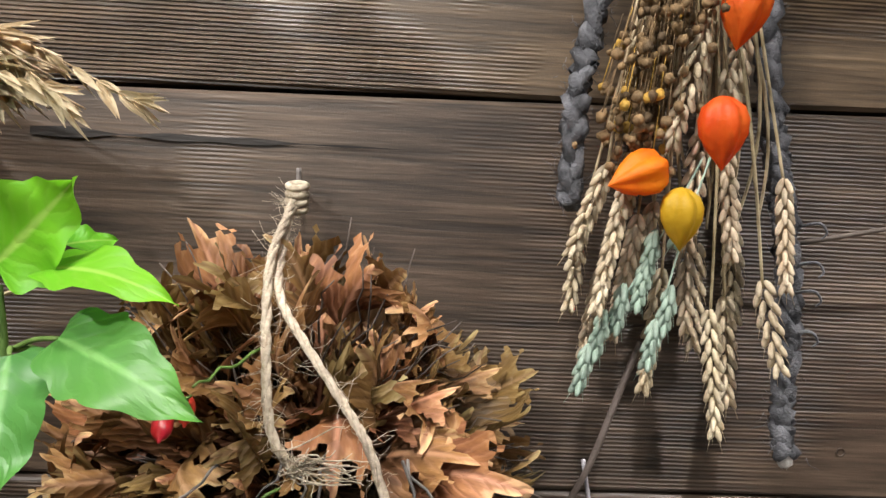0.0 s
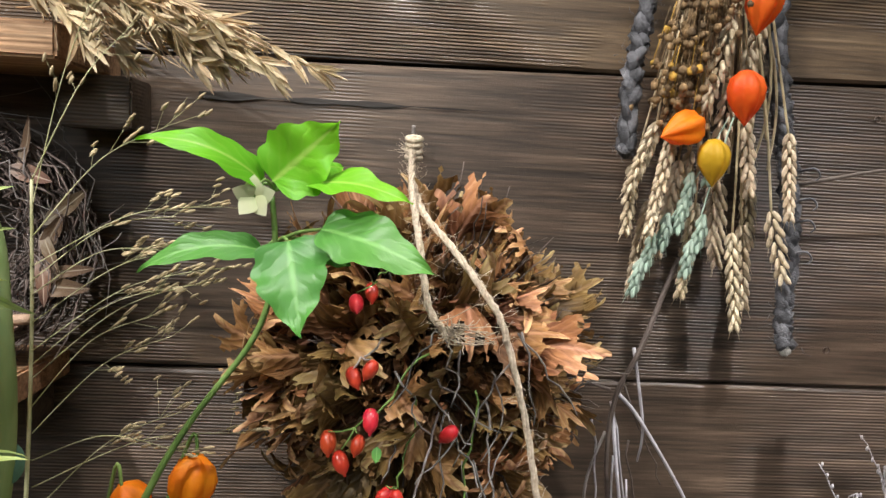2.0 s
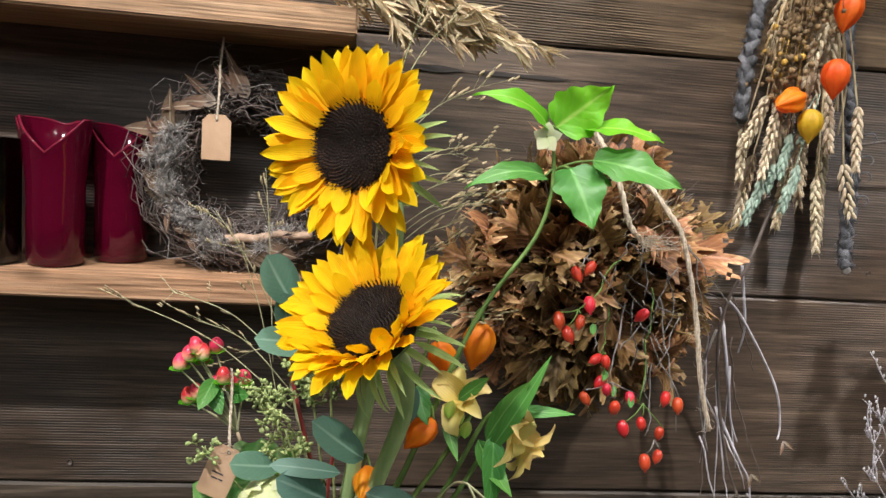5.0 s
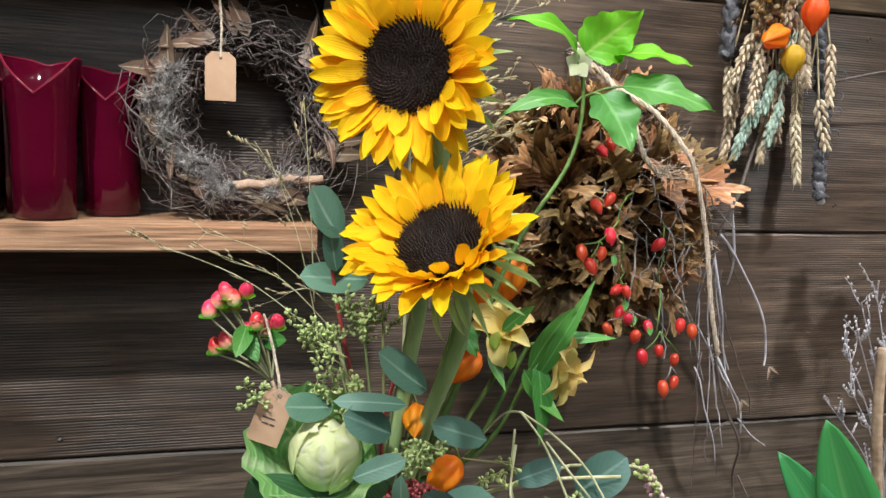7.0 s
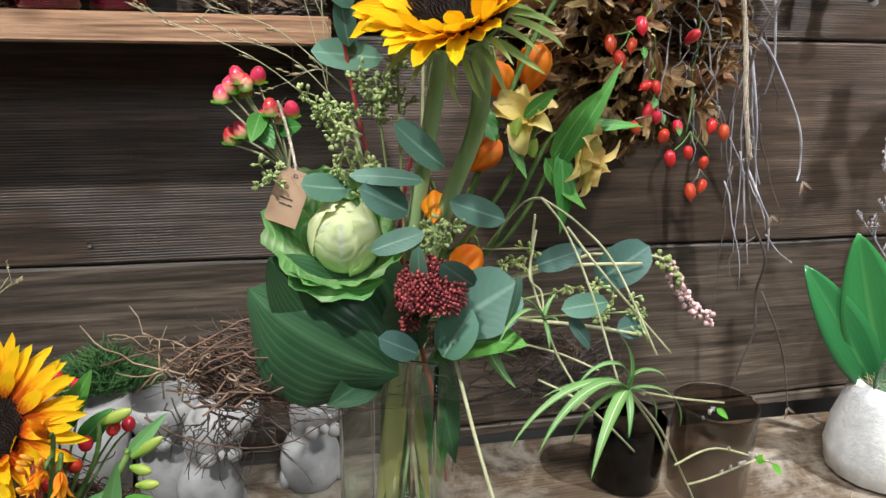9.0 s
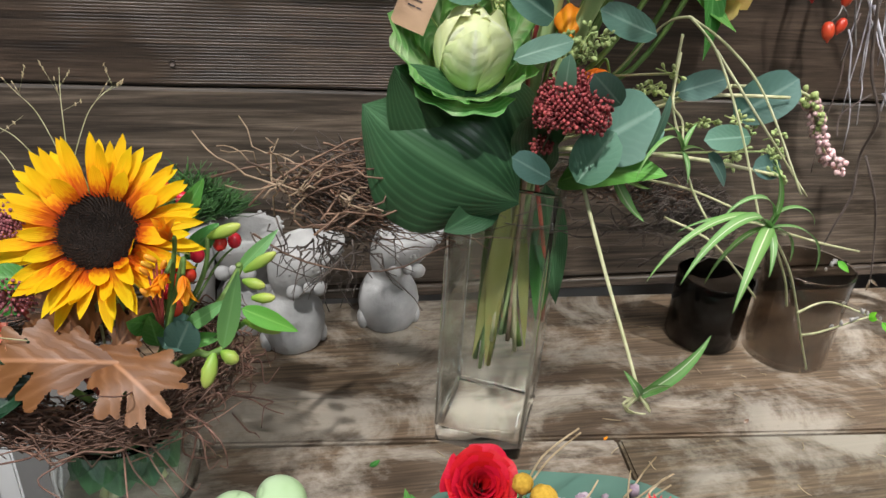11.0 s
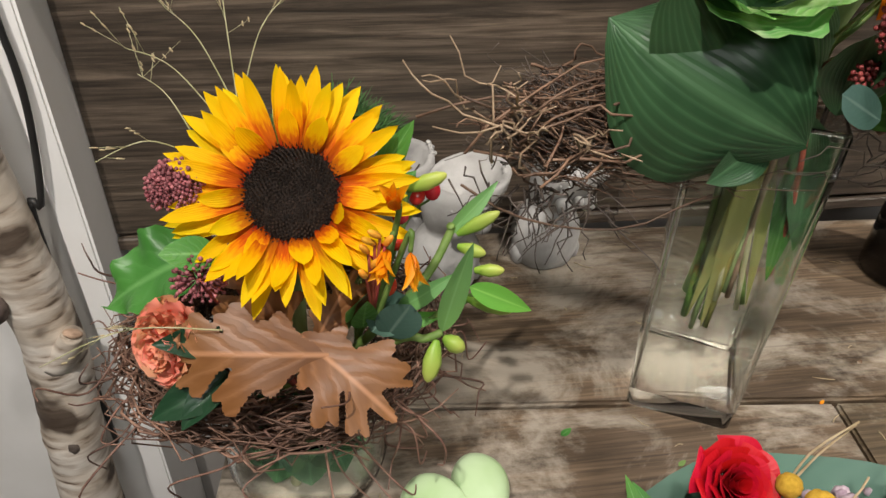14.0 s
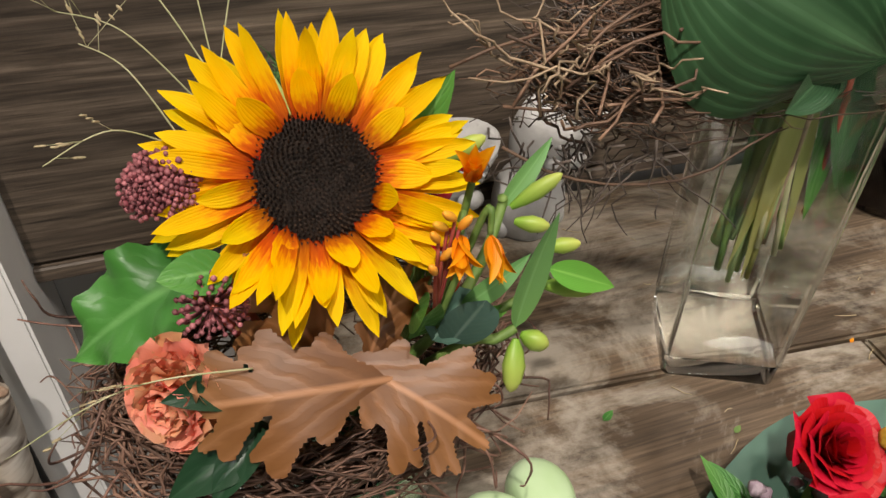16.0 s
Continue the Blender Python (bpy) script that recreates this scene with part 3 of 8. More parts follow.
def ball(bm, centre, radii, u=8, v=6, m=None, jitter=0.0, rng=random):
    """An ellipsoid of few faces."""
    c = Vector(centre)
    rx, ry, rz = radii if isinstance(radii, (tuple, list)) else (radii,) * 3
    m = m or Matrix.Identity(3)

    def at(a, b):
        k = 1 + rng.uniform(-jitter, jitter)
        return bm.verts.new(c + m @ Vector((rx * math.cos(a) * math.cos(b) * k, ry * math.sin(a) * math.cos(b) * k, rz * math.sin(b) * k)))

    rings = [[at(2 * math.pi * i / u, -math.pi / 2 + math.pi * j / v) for i in range(u)] for j in range(1, v)]
    lo, hi = at(0, -math.pi / 2), at(0, math.pi / 2)
    for a, b in zip(rings, rings[1:]):
        for k in range(u):
            bm.faces.new((a[k], a[(k + 1) % u], b[(k + 1) % u], b[k]))
    for k in range(u):
        bm.faces.new((lo, rings[0][(k + 1) % u], rings[0][k]))
        bm.faces.new((hi, rings[-1][k], rings[-1][(k + 1) % u]))


def lathe(bm, profile, sides=32, warp=None, centre=(0, 0, 0)):
    """Turn a profile of (radius, height) round the z axis. warp(a, r, z) may change the radius."""
    c = Vector(centre)
    rings = []
    for r, z in profile:
        ring = []
        for k in range(sides):
            a = 2 * math.pi * k / sides
            q = warp(a, r, z) if warp else (r, z)
            ring.append(bm.verts.new(c + Vector((q[0] * math.cos(a), q[0] * math.sin(a), q[1]))))
        rings.append(ring)
    for a, b in zip(rings, rings[1:]):
        for k in range(sides):
            bm.faces.new((a[k], a[(k + 1) % sides], b[(k + 1) % sides], b[k]))
    return rings


def blade(bm, m, length, width, shape, bend=0.0, fold=0.0, wave=0.0, waves=3.0, segs=8, half=1, twist=0.0, cup=0.0, phase=0.0, curl=0.0, slant=0.0, skew=0.0):
    """A leaf or petal that starts at m's origin and runs along its y, with its face to its z. bend: degrees it turns back over its length; fold: rise of the edges;
    wave: ripple of the edges; cup: hollow across; curl: extra turn near the tip; slant: how far the edges lead towards the tip; skew: how far the left edge's outline runs ahead of the right one's."""
    uv = bm.loops.layers.uv.verify()
    rows, y, z, a = [], 0.0, 0.0, 0.0
    step = length / segs
    for i in range(segs + 1):
        s = i / segs
        w = width * 0.5 * max(shape(s), 0.004)
        tw = radians(twist) * s
        row = []
        for j in range(-half, half + 1):
            k = j / half
            side = width * 0.5 * max(shape(min(s + skew, 1.0)), 0.004) if k < 0 and skew else w
            x = side * k
            rise = abs(k) * w * fold + (k * k) * w * cup + wave * width * math.sin(waves * 2 * math.pi * s + phase + (1.3 if k < 0 else 0.0)) * abs(k) ** 1.5
            px, pz = x * math.cos(tw) - rise * math.sin(tw), x * math.sin(tw) + rise * math.cos(tw)
            v = bm.verts.new(m @ Vector((px, y - pz * math.sin(a) + abs(x) * slant * math.cos(a), z + pz * math.cos(a) + abs(x) * slant * math.sin(a))))
            row.append((v, (0.5 + 0.5 * k, s)))
        rows.append(row)
        a += radians(bend) / segs + (radians(curl) / segs * 2 * s if curl else 0)
        y += step * math.cos(a)
        z += step * math.sin(a)
    for r0, r1 in zip(rows, rows[1:]):
        for p in range(2 * half):
            quad = (r0[p], r0[p + 1], r1[p + 1], r1[p])
            f = bm.faces.new([q[0] for q in quad])
            for loop, q in zip(f.loops, quad):
                loop[uv].uv = q[1]


def oval(s):
    return math.sin(math.pi * min(max(s, 0), 1) ** 0.8) ** 0.75


def petal_shape(s):
    return (0.5 + 0.5 * math.sin(math.pi * 0.5 * min(s / 0.5, 1))) * max(0.0, 1 - (max(s - 0.55, 0) / 0.45) ** 2.0) ** 0.8


def lance(s):
    return math.sin(math.pi * s ** 0.7) ** 0.9


def strap(s):
    return min(1, 0.55 + s * 2) * (1 - max(s - 0.45, 0) / 0.55) ** 0.8


def round_leaf(s):
    return math.sqrt(max(0.0, 1 - (2 * s - 1) ** 2)) * (0.9 + 0.1 * s)


def toothed(s):
    return math.sin(math.pi * s ** 0.75) ** 0.8 * (1 + 0.05 * math.sin(s * 44))


def lobed(s):
    if s < 0.07:
        return 0.05
    q = (s - 0.07) / 0.93
    return math.sin(math.pi * q ** 0.8) ** 0.9 * (1 - 0.3 * q) * (0.3 + 0.8 * abs(math.sin(math.pi * (2.9 * q + 0.15))) ** 1.3)


def nettle(s):
    """Broad at the base, pointed, with a few coarse teeth."""
    return math.sin(math.pi * s ** 0.62) ** 0.9 * (0.9 + 0.16 * abs(math.sin(math.pi * 4.5 * s)))


def lobed_leaf(bm, m, length, lobes, cells, bend=0.0, curl=0.0, fold=0.0, twist=0.0, ripple=0.0, phase=0.0, soft=0.035, core=0.05):
    """A lobed leaf along m's y: the blade is all that lies within a set of tapering fingers that grow from the midrib.
    lobes: (start on the rib, tip x, tip y, radius at the rib, radius at the tip), in shares of the length."""
    fingers = [((0.0, 0.0), (0.0, 0.14), 0.012, 0.02), ((0.0, 0.14), (0.0, 0.9), core, 0.03)] + [((0.0, s), (x, y), r0, r1) for s, x, y, r0, r1 in lobes]

    def depth(x, y):
        total = 0.0
        for (ax, ay), (bx, by), r0, r1 in fingers:
            dx, dy = bx - ax, by - ay
            t = max(0.0, min(1.0, ((x - ax) * dx + (y - ay) * dy) / (dx * dx + dy * dy)))
            d = math.hypot(x - ax - dx * t, y - ay - dy * t) - (r0 + (r1 - r0) * t)
            total += math.exp(-d / soft * 2.2)
        return -math.log(max(total, 1e-12)) * soft / 2.2

    def bent(x, y):
        a = radians(bend) * y + radians(curl) * y * y
        z = fold * abs(x) + ripple * math.sin(9 * y + phase + (2 if x > 0 else 0)) * abs(x)
        tw = radians(twist) * y
        px, pz = x * math.cos(tw) - z * math.sin(tw), x * math.sin(tw) + z * math.cos(tw)
        k = a if abs(a) > 1e-4 else 1e-4
        return m @ (Vector((px, y * math.sin(k) / k - pz * math.sin(a), y * (1 - math.cos(k)) / k + pz * math.cos(a))) * length)

    uv = bm.loops.layers.uv.verify()
    wide = max(abs(l[1]) for l in lobes) + 0.1
    step = 1.12 / cells
    nx = int(wide / step) + 1
    made = {}

    def vert(i, j):
        if (i, j) not in made:
            x, y = i * step, j * step - 0.03
            for _ in range(3):
                d = depth(x, y)
                if d <= 0:
                    break
                gx, gy = (depth(x + 1e-3, y) - d) / 1e-3, (depth(x, y + 1e-3) - d) / 1e-3
                g = max(gx * gx + gy * gy, 0.2)
                x, y = x - d * gx / g, y - d * gy / g
            made[(i, j)] = (bm.verts.new(bent(x, y)), (0.5 + 1.1 * x / wide, y))
        return made[(i, j)]

    for i in range(-nx, nx):
        for j in range(cells):
            if depth((i + 0.5) * step, (j + 0.5) * step - 0.03) < 0:
                quad = [vert(i, j), vert(i + 1, j), vert(i + 1, j + 1), vert(i, j + 1)]
                f = bm.faces.new([q[0] for q in quad])
                for loop, q in zip(f.loops, quad):
                    loop[uv].uv = q[1]


def oak_lobes(rng, sharp=0.0, wide=1.0):
    """Three pairs of uneven lobes, each with a small side tooth, and a blunt end."""
    out = [(0.7, rng.uniform(-0.03, 0.03), 0.97, 0.06, 0.04 * (1 - sharp))]
    for side in (-1, 1):
        for s, x, y, r in ((0.2, 0.27, 0.3, 0.075), (0.4, 0.4, 0.58, 0.085), (0.62, 0.3, 0.8, 0.07)):
            x, y = side * x * wide * rng.uniform(0.85, 1.15), y + rng.uniform(-0.04, 0.04)
            out.append((s + rng.uniform(-0.03, 0.03), x, y, r, r * 0.75 * (1 - sharp)))
            out.append((s, x * 0.82, y + 0.1, 0.03, 0.032 * (1 - sharp)))
    return out


def fan(s):
    return 0.25 + 0.75 * min(1, s * 1.5) if s < 0.9 else 1 - (s - 0.9) * 4


def aimed(at, way, face=(0, 0, 1)):
    """A pose at a place whose y runs along way and whose z faces as far as it can towards face."""
    y = Vector(way).normalized()
    f = Vector(face)
    z = f - y * f.dot(y)
    if z.length < 1e-4:
        z = Vector((0.3, -0.9, 0.2)) - y * Vector((0.3, -0.9, 0.2)).dot(y)
    z.normalize()
    x = y.cross(z)
    return Matrix.Translation(at) @ Matrix((x, y, z)).transposed().to_4x4()


def facing(at, normal, turn=0.0):
    """A pose at a place whose z runs along normal and whose y points up as far as it can."""
    z = Vector(normal).normalized()
    u = Vector((0, 0, 1)) - z * z.z
    if u.length < 1e-3:
        u = Vector((0, 1, 0))
    u.normalize()
    x = u.cross(z)
    return Matrix.Translation(at) @ Matrix((x, u, z)).transposed().to_4x4() @ Matrix.Rotation(radians(turn), 4, "Z")


def leaf(parent, at, tip, width, shape, material, face=(0, -1, 0.3), name="leaf", bend=0.0, label="", **kw):
    """One leaf from a place to (about) a tip."""
    d = Vector(tip) - Vector(at)
    bm = bmesh.new()
    blade(bm, Matrix(), d.length, width, shape, bend=bend, **kw)
    m = aimed(at, d, face) @ Matrix.Rotation(radians(-bend * 0.5), 4, "X")
    return part(name, bm, material, parent, label, m=m)


def arched(parent, at, tip, width, material, bend, twist=0.0):
    """A strap leaf that rises from its root and droops to its tip; bend: how far it turns in all."""
    half = max(abs(radians(bend)) * 0.5, 1e-3)
    d = Vector(tip) - Vector(at)
    bm = bmesh.new()
    blade(bm, Matrix(), d.length * half / math.sin(half), width, strap, bend=bend, fold=0.32, segs=20, half=2, twist=twist)
    return part("leaf", bm, material, parent, m=aimed(at, d, (0, -0.12, 1)) @ Matrix.Rotation(radians(-bend * 0.5), 4, "X"))


def wobbly(rng, a, b, n, amount, sag=0.0):
    a, b = Vector(a), Vector(b)
    out, off = [], Vector()
    for i in range(n + 1):
        s = i / n
        off = off * 0.8 + Vector((rng.gauss(0, 1), rng.gauss(0, 1), rng.gauss(0, 1))) * amount
        out.append(a.lerp(b, s) + off * (1 if i else 0) - Vector((0, 0, sag * math.sin(math.pi * s))))
    return out


def tangle(bm, rng, m, radius, thick, flat, count, r0, arc=(0.5, 1.9), start=(0, 2 * math.pi), wob=0.006, sides=4, loose=0.12, steps=13):
    """Thin twigs wound round a ring in m's xy plane."""
    for _ in range(count):
        a0, span = rng.uniform(*start), rng.uniform(*arc) * rng.choice((-1, 1))
        u, v = rng.gauss(0, 0.45), rng.gauss(0, 0.45)
        du, dv = rng.gauss(0, 0.5), rng.gauss(0, 0.5)
        free = rng.random() < loose
        f1, f2 = rng.uniform(1, 4), rng.uniform(0, 6)
        pts = []
        for i in range(steps):
            s = i / (steps - 1)
            a = a0 + span * s
            k = max(-1.2, min(1.2, u + du * s)) + (1.1 * max(s - 0.65, 0) / 0.35 * rng.uniform(0.8, 1.2) if free else 0) + 0.2 * math.sin(f1 * 6 * s + f2)
            w = max(-1.2, min(1.2, v + dv * s)) + 0.25 * math.cos(f1 * 5 * s + f2)
            r = radius + thick * k
            pts.append(m @ Vector((r * math.cos(a) + rng.gauss(0, wob), r * math.sin(a) + rng.gauss(0, wob), flat * w + rng.gauss(0, wob))))
        tube(bm, pts, r0 * rng.uniform(0.6, 1.3), r0 * 0.45, sides)


def slab(bm, x0, x1, y0, y1, z0, z1, bevel=0.0, dz=0.0):
    """A box; dz lifts its right end."""
    vs = [bm.verts.new((x, y, z + (dz if x == x1 else 0))) for x in (x0, x1) for y in (y0, y1) for z in (z0, z1)]
    idx = ((0, 1, 3, 2), (4, 6, 7, 5), (0, 4, 5, 1), (2, 3, 7, 6), (0, 2, 6, 4), (1, 5, 7, 3))
    fs = [bm.faces.new([vs[i] for i in f]) for f in idx]
    if bevel:
        bmesh.ops.bevel(bm, geom=list({e for f in fs for e in f.edges}), offset=bevel, segments=2, affect="EDGES")


def structure(name, bm, material, label, smooth=False):
    return tagged(put(name, mesh_of(bm, name, material, smooth), None), label, kind="structure")


# ---- the room ----
FACE, TOP = 0.567, 0.757


def room():
    bm = bmesh.new()
    slab(bm, -3.0, 3.0, -3.2, 0.75, -0.1, 0.0)
    structure("floor", bm, FLOOR, "grey screed shop floor")
    bm = bmesh.new()
    slab(bm, -3.0, 3.0, -3.2, 0.75, 2.7, 2.8)
    structure("ceiling", bm, ROOM, "plain light plastered ceiling")
    for name, box in (("wall_west", (-3.1, -3.0, -3.2, 0.75)), ("wall_east", (3.0, 3.1, -3.2, 0.75)), ("wall_south", (-3.1, 3.1, -3.3, -3.2)), ("wall_north", (-3.1, 3.1, 0.62, 0.75))):
        bm = bmesh.new()
        slab(bm, *box, 0.0, 2.7)
        structure(name, bm, ROOM, "plain light plastered shop wall")


room()


def plank_wall():
    rng = random.Random(3)
    wall = structure("wall_planks", bmesh.new(), PLANK, "wall of old dark brown sawn planks")
    # lower edge, upper edge, rise to the right over each board
    rows = ((0.766, 0.7825, 0.0, 0.0), (0.7855, 1.0665, 0.0, -0.02), (1.0695, 1.3535, -0.02, 0.004), (1.3565, 1.6735, 0.004, 0.026), (1.677, 1.975, 0.026, 0.02), (1.978, 2.28, 0.02, 0.0), (2.283, 2.6, 0.0, 0.0))
    x0, x1 = -0.852, 2.4
    for lo, hi, r0, r1 in rows:
        bm = bmesh.new()
        n = 26
        y = FACE + rng.uniform(-0.002, 0.002)
        front, back = [], []
        for i in range(n + 1):
            x = x0 + (x1 - x0) * i / n
            s = (x - x0) / 1.45
            a, b = lo + r0 * (s - 0.35) + rng.gauss(0, 0.0006), hi + r1 * (s - 0.35) + rng.gauss(0, 0.0006)
            e = 0.0035 if hi - lo > 0.1 else 0.002
            ys = y + rng.gauss(0, 0.0004)
            front.append([bm.verts.new(q) for q in ((x, ys + 0.03, a), (x, ys + e, a), (x, ys, a + e), (x, ys, b - e), (x, ys + e, b), (x, ys + 0.03, b))])
        for p, q in zip(front, front[1:]):
            for k in range(5):
                bm.faces.new((p[k], q[k], q[k + 1], p[k + 1]))
        bm.faces.new(front[0][::-1])
        bm.faces.new(front[-1])
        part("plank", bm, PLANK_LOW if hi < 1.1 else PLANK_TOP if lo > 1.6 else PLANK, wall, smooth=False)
    # a saw-black streak and nail heads
    bm = bmesh.new()
    for x, z in ((-0.6, 1.1), (0.53, 1.655), (0.55, 1.09), (-0.3, 1.11), (0.5, 1.4)):
        lathe(bm, [(0.0001, 0.0), (0.0035, 0.0), (0.0035, 0.002)], 10, centre=(0, 0, 0))
        for v in bm.verts:
            if abs(v.co.x) < 0.01 and abs(v.co.y) < 0.01 and v.co.z < 0.01:
                v.co = Vector((x + v.co.x, FACE - 0.001 - v.co.z, z + v.co.y))
    part("nail_work", bm, DARK_TWIG, wall)
    bm = bmesh.new()
    blade(bm, aimed((-0.188, FACE - 0.0034, 1.638), (1, 0, 0.002), (0, -1, 0)), 0.3, 0.012, lambda s: (0.55 + 0.45 * math.sin(19 * s) * math.sin(7 * s)) * (1 - s) ** 0.7, segs=30)
    part("black_streak", bm, DARK_STAIN, wall, "long dark burnt streak")


plank_wall()


def table():
    top = thing("display_table", (-0.2, 0.25, 0.0), "rustic table of broad worn grey-brown planks", "table")
    turn = Matrix.Translation((-0.35, 0.278, 0)) @ Matrix.Rotation(math.atan(-0.09), 4, "Z")
    # along x, across y, in the table's own turn
    boards = ((-0.346, 2.3, 0.0025, 0.42), (-0.349, 0.236, -0.31, -0.0015), (0.239, 2.3, -0.31, -0.0015), (-0.346, 2.3, -0.62, -0.314))
    for x0, x1, y0, y1 in boards:
        bm = bmesh.new()
        slab(bm, x0, x1, y0, y1, TOP - 0.035, TOP, 0.003)
        bmesh.ops.transform(bm, matrix=turn, verts=bm.verts)
        if y1 > 0.3:
            for v in bm.verts:
                v.co.y = min(v.co.y, FACE + 0.012)
        part("plank", bm, TABLE_WOOD, top, smooth=False)
    for x, y in ((-0.6, -0.25), (-0.6, 0.45), (1.7, -0.5), (1.7, 0.3)):
        bm = bmesh.new()
        slab(bm, x - 0.03, x + 0.03, y - 0.03, y + 0.03, 0.0, TOP - 0.036, 0.004)
        part("leg", bm, TABLE_WOOD, top, smooth=False)


table()


def shelf(z0, z1, front, end, name_label):
    ob = thing("wall_shelf", (-0.7, 0.5, z0), name_label, "shelf", "shelves on the plank wall")
    bm = bmesh.new()
    slab(bm, -0.85, end, front, FACE - 0.004, z0, z1, 0.0025)
    part("board", bm, PINE, ob, smooth=False)
    bm = bmesh.new()
    slab(bm, end - 0.036, end + 0.03 if z0 > 1.5 else end - 0.016, FACE - 0.06, FACE - 0.004, z0 - 0.05, z0 - 0.001, 0.002)
    part("bracket", bm, PLANK, ob, "dark wooden bracket", smooth=False)


shelf(1.345, 1.374, 0.423, -0.312, "pale sawn pine shelf board on the plank wall")
shelf(1.646, 1.676, 0.423, -0.264, "grey-brown upper pine shelf board on the plank wall")


def white_post():
    bm = bmesh.new()
    slab(bm, -0.882, -0.853, 0.50, 0.618, 0.0, 2.7, 0.003)
    structure("trim", bm, WHITE, "white painted upright trim board beside the planks")
    bm = bmesh.new()
    slab(bm, -2.9, -0.884, 0.545, 0.619, 0.0, 2.7)
    structure("wall_white", bm, WHITE, "white painted wall")
    ob = thing("power_cable", (-0.875, 0.49, 1.3), "thin black cable hanging down the white trim", "cable")
    stem(ob, [(-0.872, 0.493, 1.5), (-0.868, 0.49, 1.12), (-0.865, 0.488, 1.02), (-0.872, 0.488, 0.95), (-0.885, 0.488, 0.885), (-0.897, 0.49, 0.86), (-0.905, 0.50, 0.5)], 0.0035, 0.0035, CABLE, "cable")


white_post()


def birch():
    rng = random.Random(5)
    ob = thing("birch_pole", (-0.93, 0.47, 0.0), "standing birch trunk with peeling white bark and knots", "branch")
    bm = bmesh.new()
    pts = smooth_line([(-0.962, 0.47, 0.0), (-0.953, 0.47, 0.3), (-0.943, 0.475, 0.5), (-0.927, 0.48, 0.65), (-0.921, 0.48, 0.74), (-0.926, 0.475, 0.9), (-0.945, 0.46, 1.3), (-0.96, 0.45, 1.9)], 18)
    tube(bm, pts, 0.038, 0.028, 28)
    for v in bm.verts:
        v.co += Vector((noise.noise(v.co * 24), noise.noise(v.co * 24 + Vector((5, 5, 5))), 0)) * 0.0026 + Vector((noise.noise(v.co * 90), noise.noise(v.co * 90 + Vector((5, 5, 5))), 0)) * 0.0012
    part("trunk", bm, BIRCH, ob)
    bm = bmesh.new()
    tube(bm, smooth_line([(-0.918, 0.465, 0.69), (-0.898, 0.458, 0.715), (-0.884, 0.452, 0.742)], 4), 0.02, 0.011, 14)
    stub = part("branch_stub", bm, BIRCH, ob, "short cut branch stub")
    bm = bmesh.new()
    ball(bm, (-0.884, 0.452, 0.742), (0.0105, 0.0105, 0.004), 12, 8, aimed((0, 0, 0), (0.3, -0.9, 0.2), (0.45, -0.2, 0.87)).to_3x3())
    part("cut_face", bm, STICK, stub, "tan sawn wood")
    for x, y, z, s in ((-0.95, 0.447, 0.79, 1.2), (-0.93, 0.449, 0.56, 0.7)):
        bm = bmesh.new()
        ball(bm, (x, y, z), (0.013 * s, 0.012 * s, 0.017 * s), 10, 8, jitter=0.12, rng=rng)
        part("knot", bm, DARK_TWIG, ob, "dark branch knot")


birch()

# ---- hanging on the wall ----


def oak_leaf_meshes():
    rng = random.Random(11)
    out = []
    for i in range(16):
        bm = bmesh.new()
        lobed_leaf(bm, Matrix(), rng.uniform(0.085, 0.115), oak_lobes(rng, 0.5, rng.uniform(0.65, 0.85)), 24, rng.uniform(-40, 40), rng.uniform(-60, 90), rng.uniform(-0.3, 0.9), rng.uniform(-60, 60), rng.uniform(0.15, 0.45), rng.uniform(0, 6), 0.04, 0.1)
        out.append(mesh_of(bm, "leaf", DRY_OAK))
    return out


